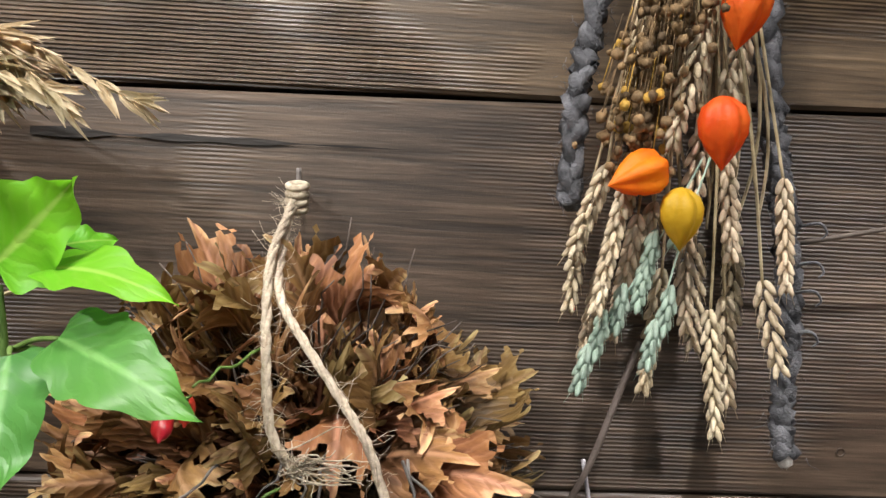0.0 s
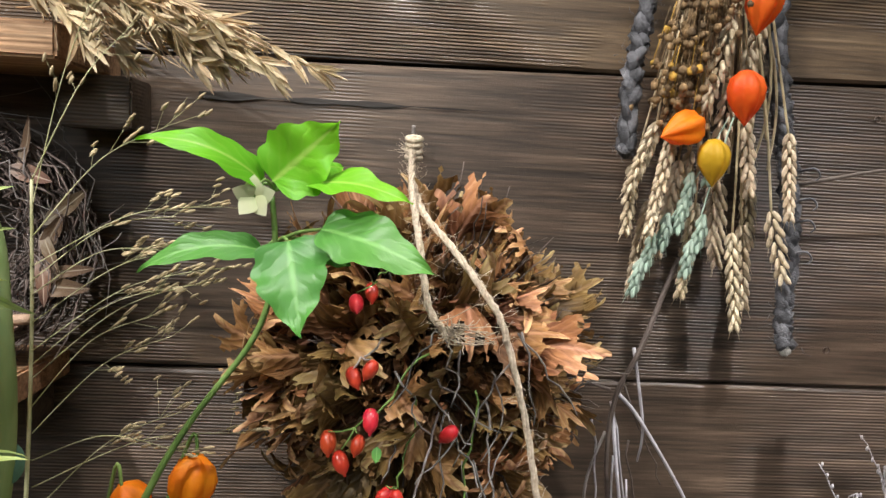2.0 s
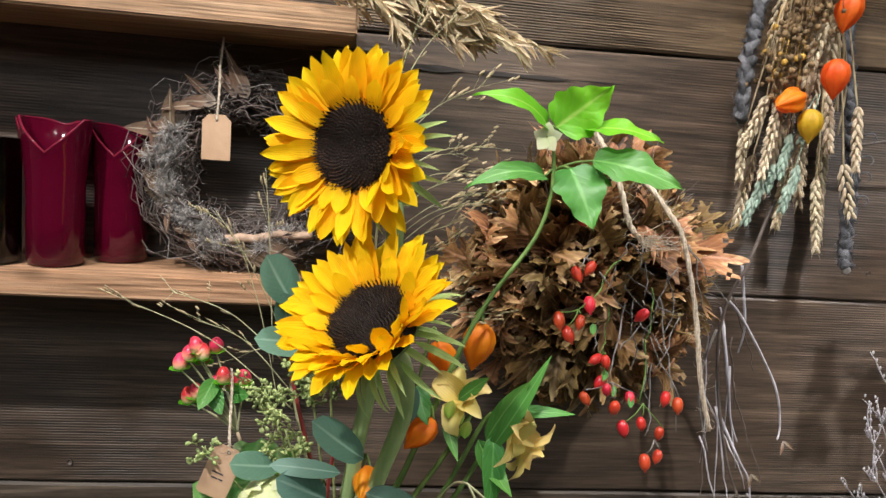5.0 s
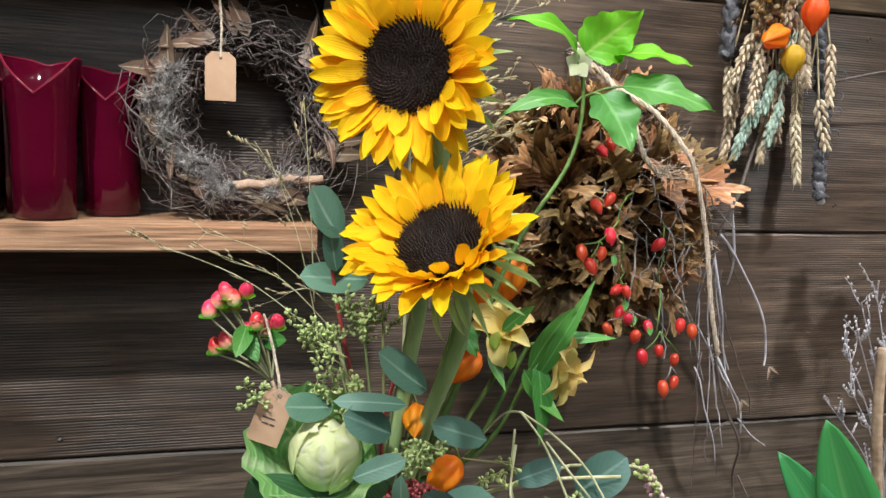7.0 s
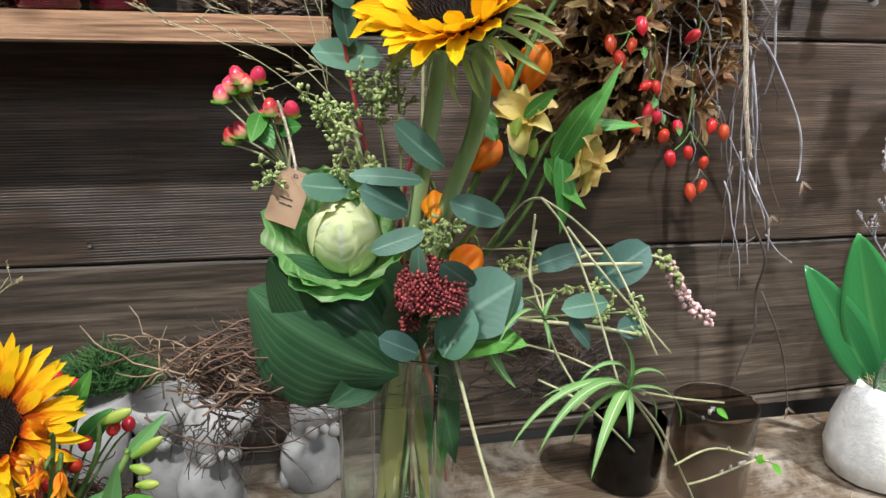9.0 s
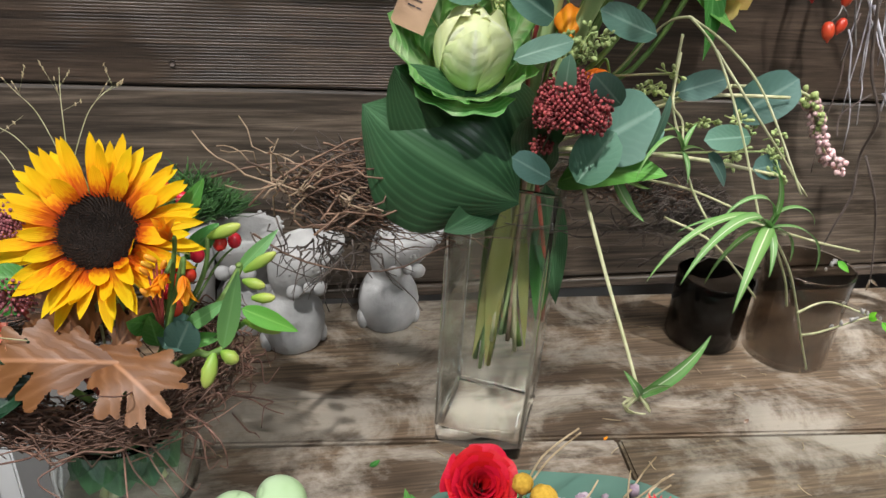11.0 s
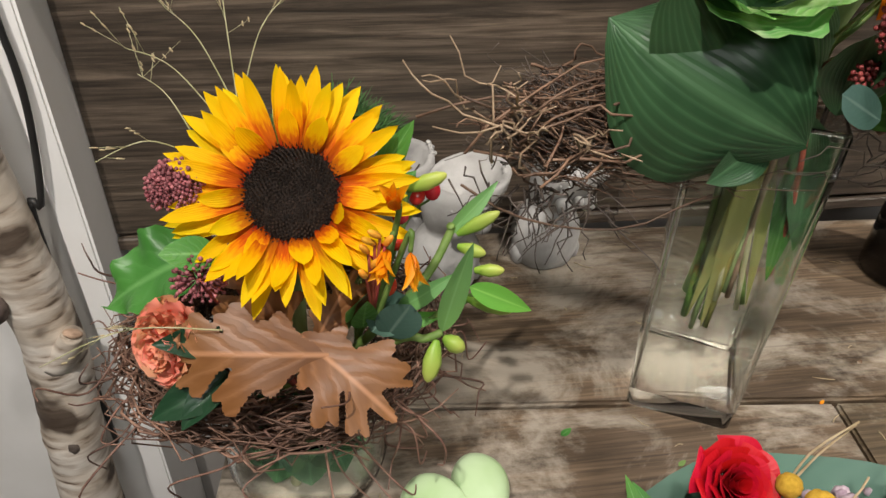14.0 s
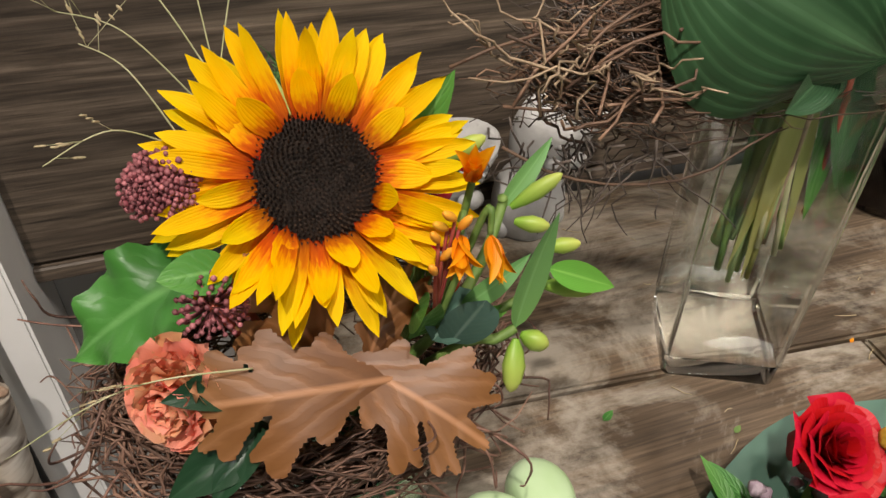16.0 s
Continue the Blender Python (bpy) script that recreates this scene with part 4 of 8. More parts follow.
def leaf_wreath():
    """A thick round of dried oak leaves, threaded on a ring, that hangs from a nail by twine."""
    rng = random.Random(12)
    ob = thing("leaf_wreath", (0.045, FACE, 1.39), "round bushy wreath of dried brown oak leaves hung on the planks", "wreath")
    kinds = oak_leaf_meshes()
    c = Vector((0.045, 0.505, 1.388))
    n, golden = 265, math.pi * (3 - math.sqrt(5))

    def seat(i, count):
        """Leaves stand on a flattened dome like quills, edge to the eye, and lie more open towards its upper rim."""
        q = math.sqrt((i + 0.5) / count)
        a = i * golden
        polar = q * radians(98)
        d = Vector((math.sin(polar) * math.cos(a), -math.cos(polar), math.sin(polar) * math.sin(a)))
        rr = 0.086 + rng.uniform(-0.03, 0.012)
        at = c + Vector((d.x * rr * 1.12, d.y * rr * 0.55, d.z * rr * 1.06))
        way = (Vector((d.x, d.y * 0.75, d.z)) + Vector((rng.gauss(0, 0.15), rng.gauss(0, 0.14), rng.gauss(0, 0.15)))).normalized()
        if d.z > 0.3 and rng.random() < 0.5:
            face = Vector((rng.gauss(0, 0.6), -0.7, 0.6))
        else:
            # stacked like the pages of a book round the middle
            face = d.cross(Vector((rng.gauss(0, 0.35), -1, rng.gauss(0, 0.35)))).cross(d) if rng.random() < 0.25 else Vector((-d.z, 0, d.x)) + Vector((rng.gauss(0, 0.4), rng.gauss(0, 0.5), rng.gauss(0, 0.4)))
        if rng.random() < 0.5:
            face = -face
        m = aimed(at, way, face) @ Matrix.Scale(rng.uniform(0.72, 1.12), 4)
        if (m @ Vector((0, 0.1, 0))).y > FACE - 0.012:
            m = aimed(at - Vector((0, 0.03, 0)), Vector((way.x, min(way.y, 0.0) - 0.1, way.z)), face)
        return m

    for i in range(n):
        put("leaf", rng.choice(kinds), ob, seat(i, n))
    bm = bmesh.new()
    for _ in range(220):
        a, q = rng.uniform(0, 2 * math.pi), math.sqrt(rng.random()) * 0.12
        p = c + Vector((math.cos(a) * q, rng.uniform(-0.05, 0.04), math.sin(a) * q))
        w = Vector((math.cos(a), -rng.uniform(0, 0.8), math.sin(a))).normalized()
        tube(bm, wobbly(rng, p, p + w * rng.uniform(0.04, 0.085), 5, 0.003), 0.0011, 0.0005, 4)
    part("stalk_mass", bm, DARK_TWIG, ob, "dark dry leaf stalks", kind="stuff")
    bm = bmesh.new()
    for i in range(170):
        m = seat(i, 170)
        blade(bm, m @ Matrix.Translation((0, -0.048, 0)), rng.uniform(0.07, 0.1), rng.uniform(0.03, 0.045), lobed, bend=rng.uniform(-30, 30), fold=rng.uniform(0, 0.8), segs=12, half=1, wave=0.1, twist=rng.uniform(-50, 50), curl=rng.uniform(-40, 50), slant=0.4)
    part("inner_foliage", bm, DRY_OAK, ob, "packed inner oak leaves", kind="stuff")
    bm = bmesh.new()
    tube(bm, smooth_line([(0.03, FACE, 1.60), (0.03, 0.545, 1.603), (0.03, 0.54, 1.618)], 4), 0.002, 0.002, 8)
    part("nail", bm, GREY_TWIG, ob, "bent nail")


leaf_wreath()


def twine_line(bm, rng, pts, r, fuzz=190, n=8):
    line = smooth_line(pts, n)
    for k in range(3):
        tube(bm, [p + Vector((math.cos(i * 0.9 + k * 2.1), 0.5 * math.cos(i * 0.9 + k * 2.1 + 1.5), math.sin(i * 0.9 + k * 2.1))) * r * 0.5 for i, p in enumerate(line)], r * 0.62, r * 0.6, 5)
    for _ in range(fuzz):
        p = rng.choice(line)
        w = Vector((rng.gauss(0, 1), rng.gauss(0, 1) - 0.4, rng.gauss(0, 1))).normalized() * rng.uniform(0.006, 0.02)
        tube(bm, wobbly(rng, p, p + w, 3, 0.0015), 0.00022, 0.00012, 3)


def twine_loop():
    rng = random.Random(13)
    ob = thing("twine_loop", (0.03, 0.55, 1.6), "frayed cream jute twine looped and knotted over the leaf wreath", "twine")
    bm = bmesh.new()
    twine_line(bm, rng, [(0.029, 0.530, 1.595), (0.029, 0.500, 1.58), (0.030, 0.440, 1.552), (0.038, 0.395, 1.505), (0.046, 0.375, 1.463), (0.063, 0.365, 1.442)], 0.0032)
    part("strand", bm, TWINE, ob)
    bm = bmesh.new()
    twine_line(bm, rng, [(0.030, 0.528, 1.593), (0.031, 0.480, 1.563), (0.040, 0.420, 1.536), (0.061, 0.385, 1.513), (0.089, 0.370, 1.478), (0.106, 0.365, 1.449), (0.129, 0.365, 1.370), (0.148, 0.370, 1.286), (0.171, 0.380, 1.227)], 0.0029, 230)
    part("strand", bm, TWINE, ob)
    bm = bmesh.new()
    for _ in range(34):
        p = Vector((0.062 + rng.gauss(0, 0.005), 0.365, 1.446 + rng.gauss(0, 0.005)))
        q = Vector((rng.uniform(0.06, 0.108), 0.36 + rng.gauss(0, 0.004), 1.44 + rng.gauss(0, 0.006) + 0.02 * rng.random()))
        tube(bm, wobbly(rng, p, q, 6, 0.0012, 0.002), 0.0006, 0.0003, 4)
    part("frayed_end", bm, TWINE, ob, "loose frayed jute fibres", kind="stuff")
    bm = bmesh.new()
    for k in range(4):
        ring = [Vector((0.031 + 0.007 * math.cos(a), 0.53 + 0.007 * math.sin(a), 1.586 + k * 0.006 + 0.002 * math.sin(a))) for a in (2 * math.pi * i / 14 for i in range(15))]
        tube(bm, ring, 0.0028, 0.0028, 6)
    part("knot", bm, TWINE, ob)


twine_loop()


def hip_mesh():
    bm = bmesh.new()
    lathe(bm, [(0.0002, 0.0105), (0.004, 0.0095), (0.0068, 0.005), (0.0074, 0.0), (0.0066, -0.0055), (0.0042, -0.0095), (0.0018, -0.0112), (0.0013, -0.0135), (0.0002, -0.014)], 12)
    return mesh_of(bm, "hip", HIP)


def rose_hips():
    rng = random.Random(14)
    ob = thing("rose_hip_sprays", (0.06, 0.42, 1.45), "thin trailing rose hip sprays with ripe red hips", "berries")
    y = 0.365
    sprays = (
        ((0.03, 0.42, 1.50), (0.004, y, 1.484), [(-0.008, 1.466), (0.001, 1.469)]),
        ((0.02, 0.42, 1.44), (-0.006, y, 1.424), [(-0.010, 1.406), (0.000, 1.408)]),
        ((0.05, 0.4, 1.42), (-0.008, y, 1.367), [(0.001, 1.374), (-0.024, 1.349), (-0.016, 1.340), (-0.006, 1.348)]),
        ((0.075, 0.4, 1.44), (0.065, y, 1.381), [(0.066, 1.364)]),
        ((0.04, 0.4, 1.38), (0.025, y, 1.319), [(0.020, 1.312), (0.027, 1.305), (0.027, 1.285)]),
        ((0.06, 0.4, 1.37), (0.039, y, 1.286), [(0.015, 1.268), (0.033, 1.273), (0.042, 1.258), (0.058, 1.261)]),
        ((0.09, 0.4, 1.39), (0.078, y, 1.262), [(0.063, 1.232), (0.078, 1.233), (0.099, 1.225)]),
        ((0.1, 0.4, 1.38), (0.109, y, 1.290), [(0.117, 1.262), (0.107, 1.262)]),
        ((0.1, 0.4, 1.3), (0.096, y, 1.219), [(0.089, 1.194), (0.102, 1.193)]),
    )
    hip = hip_mesh()
    for root, node, hips in sprays:
        hips = [(node[0] + (x - node[0]) * 1.3, z + 0.006 * (k % 2)) for k, (x, z) in enumerate(hips)]
        bm = bmesh.new()
        tube(bm, wobbly(rng, root, node, 8, 0.0022), 0.0012, 0.0009, 5)
        for x, z in hips:
            tube(bm, smooth_line([node, ((node[0] + x) / 2, y - 0.004, (node[2] + z) / 2 + 0.004), (x, y - 0.002, z + 0.009)], 4), 0.0009, 0.0006, 5)
        part("stalk", bm, GREY_TWIG if rng.random() < 0.6 else STEM_DARK, ob)
        for x, z in hips:
            m = Matrix.Translation((x, y + rng.gauss(0, 0.004), z)) @ pose(0, 0, 0, rng.gauss(0, 18), rng.gauss(0, 22), rng.uniform(0, 90)) @ Matrix.Scale(rng.uniform(0.7, 0.9), 4)
            put("hip", hip, ob, m)
    for x, z in ((0.01, 1.352), (0.04, 1.283), (0.062, 1.27), (0.03, 1.30)):
        leaf(ob, (x, y, z), (x + rng.uniform(-0.004, 0.012), y - 0.005, z - 0.012), 0.008, oval, GREEN, fold=0.3, segs=6)
    bm = bmesh.new()
    for k in range(16):
        x, z = rng.uniform(0.02, 0.13), rng.uniform(1.33, 1.45)
        tube(bm, wobbly(rng, (x, 0.39, z), (x + rng.gauss(0.01, 0.03), 0.36, z - rng.uniform(0.03, 0.1)), 7, 0.003), 0.0011, 0.0006, 4)
    part("bare_twig_mass", bm, GREY_TWIG, ob, "bare grey side twigs", kind="stuff")


rose_hips()


def ear_mesh(rows=11, length=0.075, wide=0.0062, material=EAR):
    rng = random.Random(rows)
    bm = bmesh.new()
    for i in range(rows):
        s = i / (rows - 1)
        k = (0.75 + 0.5 * math.sin(math.pi * min(1, s * 0.9 + 0.2))) * wide
        for side in (0, 1, 2):
            a = side * 2 * math.pi / 3 + (i % 2) * math.pi / 3
            c = Vector((math.cos(a) * k * 0.75, math.sin(a) * k * 0.55, -s * length))
            m = Matrix.Rotation(a, 3, "Z") @ Matrix.Rotation(radians(-24), 3, "Y")
            ball(bm, c, (0.0027, 0.0022, 0.0068), 6, 5, m, 0.08, rng)
            if rng.random() < 0.6:
                tip = c + Vector((math.cos(a) * 0.004, math.sin(a) * 0.004, -0.014))
                tube(bm, [c, tip], 0.0005, 0.00012, 3)
    return mesh_of(bm, "ear", material)


def lantern_mesh(material):
    bm = bmesh.new()
    prof = [(0.0008, 0.021), (0.006, 0.0195), (0.0135, 0.013), (0.0165, 0.004), (0.0155, -0.006), (0.011, -0.016), (0.0055, -0.0235), (0.0015, -0.029), (0.0002, -0.031)]
    lathe(bm, prof, 40, lambda a, r, z: (r * (1.1 - 0.26 * abs(math.cos(2.5 * a)) ** 1.6 + 0.04 * abs(math.sin(5 * a)) + 0.015 * math.sin(11 * a + z * 300)), z))
    return mesh_of(bm, "lantern", material)


LANTERNS = {"orange": lantern_mesh(LANTERN), "red": lantern_mesh(LANTERN_RED), "yellow": lantern_mesh(LANTERN_YELLOW)}


def wheat_sheaf():
    rng = random.Random(15)
    ob = thing("wheat_sheaf", (0.33, FACE, 1.8), "hanging sheaf of dried wheat ears, oats and brown seed heads", "dried flowers")
    ears = [ear_mesh(11, 0.075), ear_mesh(9, 0.062), ear_mesh(13, 0.085)]
    ties = Vector((0.325, 0.515, 1.95))
    # top of the ear, its lower tip
    spots = (((0.393, 1.622), (0.403, 1.522)), ((0.382, 1.546), (0.404, 1.46)), ((0.343, 1.523), (0.350, 1.451)), ((0.315, 1.72), (0.300, 1.645)), ((0.258, 1.625), (0.235, 1.56)),
             ((0.27, 1.611), (0.254, 1.536)), ((0.346, 1.70), (0.352, 1.62)), ((0.352, 1.63), (0.357, 1.55)), ((0.285, 1.59), (0.275, 1.52)), ((0.33, 1.585), (0.335, 1.51)),
             ((0.372, 1.58), (0.377, 1.50)), ((0.30, 1.60), (0.285, 1.54)), ((0.365, 1.53), (0.37, 1.465)), ((0.248, 1.585), (0.24, 1.525)), ((0.31, 1.55), (0.303, 1.485)), ((0.36, 1.74), (0.358, 1.66)),
             ((0.29, 1.66), (0.276, 1.59)), ((0.33, 1.66), (0.325, 1.585)), ((0.335, 1.76), (0.33, 1.69)), ((0.295, 1.76), (0.285, 1.69)), ((0.27, 1.55), (0.262, 1.49)), ((0.345, 1.57), (0.345, 1.50)))
    for i, ((xa, za), (xb, zb)) in enumerate(spots):
        y = 0.49 + rng.gauss(0, 0.012) if i < 7 else 0.515 + rng.gauss(0, 0.012)
        a, b = Vector((xa, y, za)), Vector((xb, y + rng.gauss(0, 0.006), zb))
        d = (b - a).normalized()
        m = aimed(a, d.cross(Vector((0, 1, 0))), -d)
        stalk = stem(ob, [ties + Vector((rng.gauss(0, 0.012), rng.gauss(0, 0.01), 0)), a.lerp(ties, 0.4) + Vector((rng.gauss(0, 0.004), 0, 0)), a], 0.0016, 0.0011, STRAW, "stalk", 5)
        put("ear", ears[i % 3], stalk, m @ Matrix.Rotation(rng.uniform(0, 3), 4, "Z"), "golden wheat ear")
    for _ in range(14):
        x = rng.uniform(0.29, 0.40)
        stem(ob, [ties + Vector((rng.gauss(0, 0.012), rng.gauss(0, 0.01), 0)), (x, 0.52, 1.7), (x + rng.gauss(0.005, 0.01), 0.52, rng.uniform(1.56, 1.64))], 0.0017, 0.0012, STRAW, "stalk", 5)
    # seed heads
    for material, count, label in ((SEED, 260, "brown tansy seed heads"), (MUSTARD, 16, "mustard tansy buttons")):
        bm = bmesh.new()
        for _ in range(count):
            s = rng.random()
            p = Vector((0.272 + rng.gauss(0, 0.014) + 0.03 * s, 0.478 + rng.gauss(0, 0.012), 1.645 + 0.12 * s + rng.gauss(0, 0.012)))
            ball(bm, p, rng.uniform(0.0028, 0.0045), 6, 5, jitter=0.25, rng=rng)
            tube(bm, [p, p.lerp(ties, 0.12)], 0.0005, 0.0005, 3)
        part("seed_mass", bm, material, ob, label, kind="stuff")
    # green oats
    spike = ear_mesh(5, 0.022, 0.0035, OAT_GREEN)
    for (xa, za, xb, zb) in ((0.252, 1.49, 0.247, 1.468), (0.262, 1.515, 0.258, 1.495), (0.30, 1.51, 0.296, 1.484), (0.31, 1.535, 0.306, 1.512), (0.275, 1.535, 0.272, 1.515), (0.29, 1.552, 0.286, 1.53), (0.315, 1.6, 0.312, 1.58), (0.295, 1.575, 0.292, 1.555)):
        d = Vector((xb - xa, 0, zb - za)).normalized()
        put("oat", spike, ob, aimed((xa, 0.482, za + 0.004), d.cross(Vector((0, 1, 0))), -d) @ Matrix.Scale(1.15, 4), "pale green oat spikelet")
    for pts in ([(0.33, 0.49, 1.64), (0.295, 0.483, 1.57), (0.25, 0.48, 1.49)], [(0.335, 0.49, 1.64), (0.316, 0.483, 1.58), (0.30, 0.48, 1.51)]):
        stem(ob, pts, 0.001, 0.0007, OAT_GREEN, "oat_stalk", 5)
    for x, y, z, kind, rx, ry in ((0.34, 0.462, 1.742, "red", 10, 0), (0.326, 0.452, 1.658, "red", 8, -12), (0.277, 0.462, 1.624, "orange", 0, 70), (0.304, 0.458, 1.598, "yellow", 5, -8)):
        put("physalis", LANTERNS[kind], ob, Matrix.Translation((x, y, z)) @ pose(0, 0, 0, rx, ry, 20) @ Matrix.Scale({"red": 0.98, "orange": 0.95, "yellow": 0.86}[kind], 4), kind + " papery physalis lantern")


wheat_sheaf()


def wool_braid():
    rng = random.Random(16)
    ob = thing("wool_hanger", (0.33, FACE, 1.85), "thick grey felted wool braid hung round the wheat sheaf", "garland")
    for pts in ([(0.30, 0.53, 1.98), (0.262, 0.52, 1.86), (0.25, 0.51, 1.75), (0.238, 0.505, 1.68), (0.237, 0.505, 1.60)],
                [(0.345, 0.53, 1.98), (0.378, 0.53, 1.86), (0.388, 0.53, 1.75), (0.402, 0.53, 1.66), (0.413, 0.525, 1.60), (0.42, 0.52, 1.52), (0.418, 0.515, 1.45), (0.42, 0.51, 1.413)]):
        bm = bmesh.new()
        line = smooth_line(pts, 14)
        for k in range(3):
            strand = [p + Vector((math.sin(i * 0.55 + k * 2.1) * 0.0045, math.sin(i * 1.1 + k * 4.2) * 0.0045, 0)) for i, p in enumerate(line)]
            tube(bm, strand, 0.0068, 0.0055, 8)
        for v in bm.verts:
            v.co += Vector((noise.noise(v.co * 160), noise.noise(v.co * 160 + Vector((9, 0, 0))), noise.noise(v.co * 160 + Vector((0, 9, 0))))) * 0.0045
        for _ in range(420):
            p = rng.choice(line) + Vector((rng.gauss(0, 0.006), rng.gauss(0, 0.005), 0))
            w = Vector((rng.gauss(0, 1), rng.gauss(0, 1), rng.gauss(0, 1))).normalized() * rng.uniform(0.005, 0.013)
            tube(bm, wobbly(rng, p, p + w, 3, 0.001), 0.0003, 0.00015, 3)
        part("braid", bm, WOOL, ob)
    bm = bmesh.new()
    ball(bm, (0.42, 0.508, 1.411), (0.006, 0.005, 0.007), 10, 8, jitter=0.15, rng=rng)
    part("tip", bm, DOWN, ob, "pale fluffy tip")
    bm = bmesh.new()
    for _ in range(4):
        z = rng.uniform(1.5, 1.62)
        tube(bm, smooth_line([(0.42, 0.515, z), (0.43, 0.505, z + 0.003), (0.436, 0.505, z - 0.004), (0.434, 0.508, z - 0.009)], 5), 0.0014, 0.0007, 5)
    part("loose_curl", bm, WOOL, ob, "loose wool curls", kind="stuff")


wool_braid()


def hanging_twigs():
    rng = random.Random(17)
    ob = thing("hanging_birch_twigs", (0.27, 0.52, 1.48), "thin bare birch twigs hanging beside the leaf wreath", "twigs")
    y = 0.50
    lines = (
        (DARK_TWIG, 0.0022, [(0.30, 1.50), (0.286, 1.476), (0.262, 1.41), (0.245, 1.362), (0.238, 1.30), (0.25, 1.21), (0.28, 1.12), (0.30, 1.06), (0.323, 0.999), (0.315, 0.94), (0.299, 0.89), (0.285, 0.84)]),
        (PALE_TWIG, 0.0016, [(0.245, 1.362), (0.275, 1.335), (0.327, 1.25), (0.345, 1.19), (0.352, 1.168)]),
        (PALE_TWIG, 0.0017, [(0.243, 1.34), (0.25, 1.26), (0.268, 1.20), (0.282, 1.165)]),
        (DARK_TWIG, 0.0014, [(0.245, 1.362), (0.214, 1.368), (0.19, 1.345)]),
        (PALE_TWIG, 0.0015, [(0.262, 1.41), (0.276, 1.33), (0.276, 1.288)]),
        (GREY_TWIG, 0.0014, [(0.238, 1.32), (0.222, 1.27), (0.224, 1.213), (0.24, 1.15)]),
        (PALE_TWIG, 0.0016, [(0.262, 1.2), (0.29, 1.14), (0.305, 1.11), (0.32, 1.065)]),
        (DARK_TWIG, 0.0015, [(0.323, 0.999), (0.35, 0.94), (0.382, 0.873), (0.40, 0.80)]),
        (DARK_TWIG, 0.0012, [(0.29, 1.09), (0.262, 1.06), (0.255, 1.03)]),
        (PALE_TWIG, 0.0011, [(0.31, 1.09), (0.335, 1.063), (0.36, 1.045)]),
    )
    for material, r, pts in lines:
        stem(ob, [(x + rng.gauss(0, 0.002), y + rng.gauss(0, 0.006), z) for x, z in pts], r * 1.3, r * 0.7, material, "twig", 6)
    for k in range(11):
        a = Vector((0.245 + rng.gauss(0, 0.012), y + rng.gauss(0.01, 0.008), 1.37 - 0.02 * k))
        b = a + Vector((rng.uniform(0.0, 0.07), rng.gauss(0, 0.008), -rng.uniform(0.1, 0.24)))
        bm = bmesh.new()
        tube(bm, wobbly(rng, a, b, 8, 0.0022), 0.0012, 0.0006, 5)
        part("twig", bm, PALE_TWIG if k % 3 else DARK_TWIG, ob)
    for x, z in ((0.352, 1.168), (0.31, 1.12), (0.40, 0.80), (0.47, 1.03)):
        for dx in (-0.004, 0.016):
            leaf(ob, (x, y, z), (x + dx, y - 0.004, z - (0.012 if dx > 0 else 0.02)), 0.005, oval, FEATHER, name="catkin", fold=0.4, segs=5, label="pale dry catkin")
    side = thing("side_twig", (0.5, 0.51, 1.6), "single thin bare twig sticking out along the planks", "twig")
    stem(side, [(0.42, 0.53, 1.578), (0.45, 0.51, 1.587), (0.504, 0.50, 1.599), (0.60, 0.50, 1.609), (0.72, 0.51, 1.60)], 0.0022, 0.0012, DARK_TWIG, "twig")


hanging_twigs()

# ---- on the shelves ----


def heart_vase(x, y, turn=0.0):
    ob = thing("heart_vase", (x, y, 1.375), "tall glossy wine-red glass vase with a heart-shaped mouth on the shelf", "vase", "red vases on the shelf")

    def heart(a, r, z):
        # round below; towards the mouth two lobes, with the front lip cut down to a point
        h = max(0.0, (z - 0.08) / 0.08)
        d = abs(((a + math.pi / 2 + math.pi) % (2 * math.pi)) - math.pi)
        lobes = 0.1 * math.sin(min(d, math.pi)) ** 2 - 0.16 * math.exp(-(math.pi - d) ** 2 * 4)
        dip = 0.037 * max(0.0, 1 - d / 1.15) ** 0.9 + 0.005 * math.exp(-(math.pi - d) ** 2 * 5)
        return r * (1 + h * lobes), z - dip * min(h, 1) ** 2

    m = Matrix.Translation((x, y, 1.375)) @ Matrix.Rotation(radians(turn), 4, "Z")
    bm = bmesh.new()
    prof = [(0.001, 0.0), (0.026, 0.0), (0.029, 0.003), (0.0295, 0.05), (0.0295, 0.09), (0.031, 0.12), (0.0325, 0.145), (0.0335, 0.158), (0.0335, 0.16), (0.0315, 0.159), (0.0285, 0.1), (0.0265, 0.04), (0.025, 0.008), (0.001, 0.006)]
    lathe(bm, prof, 64, heart)
    body = part("body", bm, RED_GLASS, ob, m=m)
    bm = bmesh.new()
    rim = []
    for k in range(65):
        a = 2 * math.pi * k / 64
        r, z = heart(a, 0.0325, 0.16)
        rim.append(Vector((r * math.cos(a), r * math.sin(a), z)))
    tube(bm, rim, 0.0013, 0.0013, 8)
    part("rim", bm, RED_RIM, body, "paler rounded glass lip", m=m)


heart_vase(-0.583, 0.465)
heart_vase(-0.528, 0.515)
heart_vase(-0.612, 0.528)


def smoked_vase(x, y):
    ob = thing("smoked_vase", (x, y, 1.375), "dark grey smoked glass cylinder vase beside the red ones", "vase")
    bm = bmesh.new()
    lathe(bm, [(0.001, 0.0), (0.026, 0.0), (0.03, 0.004), (0.03, 0.134), (0.029, 0.136), (0.0275, 0.135), (0.027, 0.01), (0.001, 0.008)], 36)
    part("body", bm, DARK_GLASS, ob, m=Matrix.Translation((x, y, 1.375)))


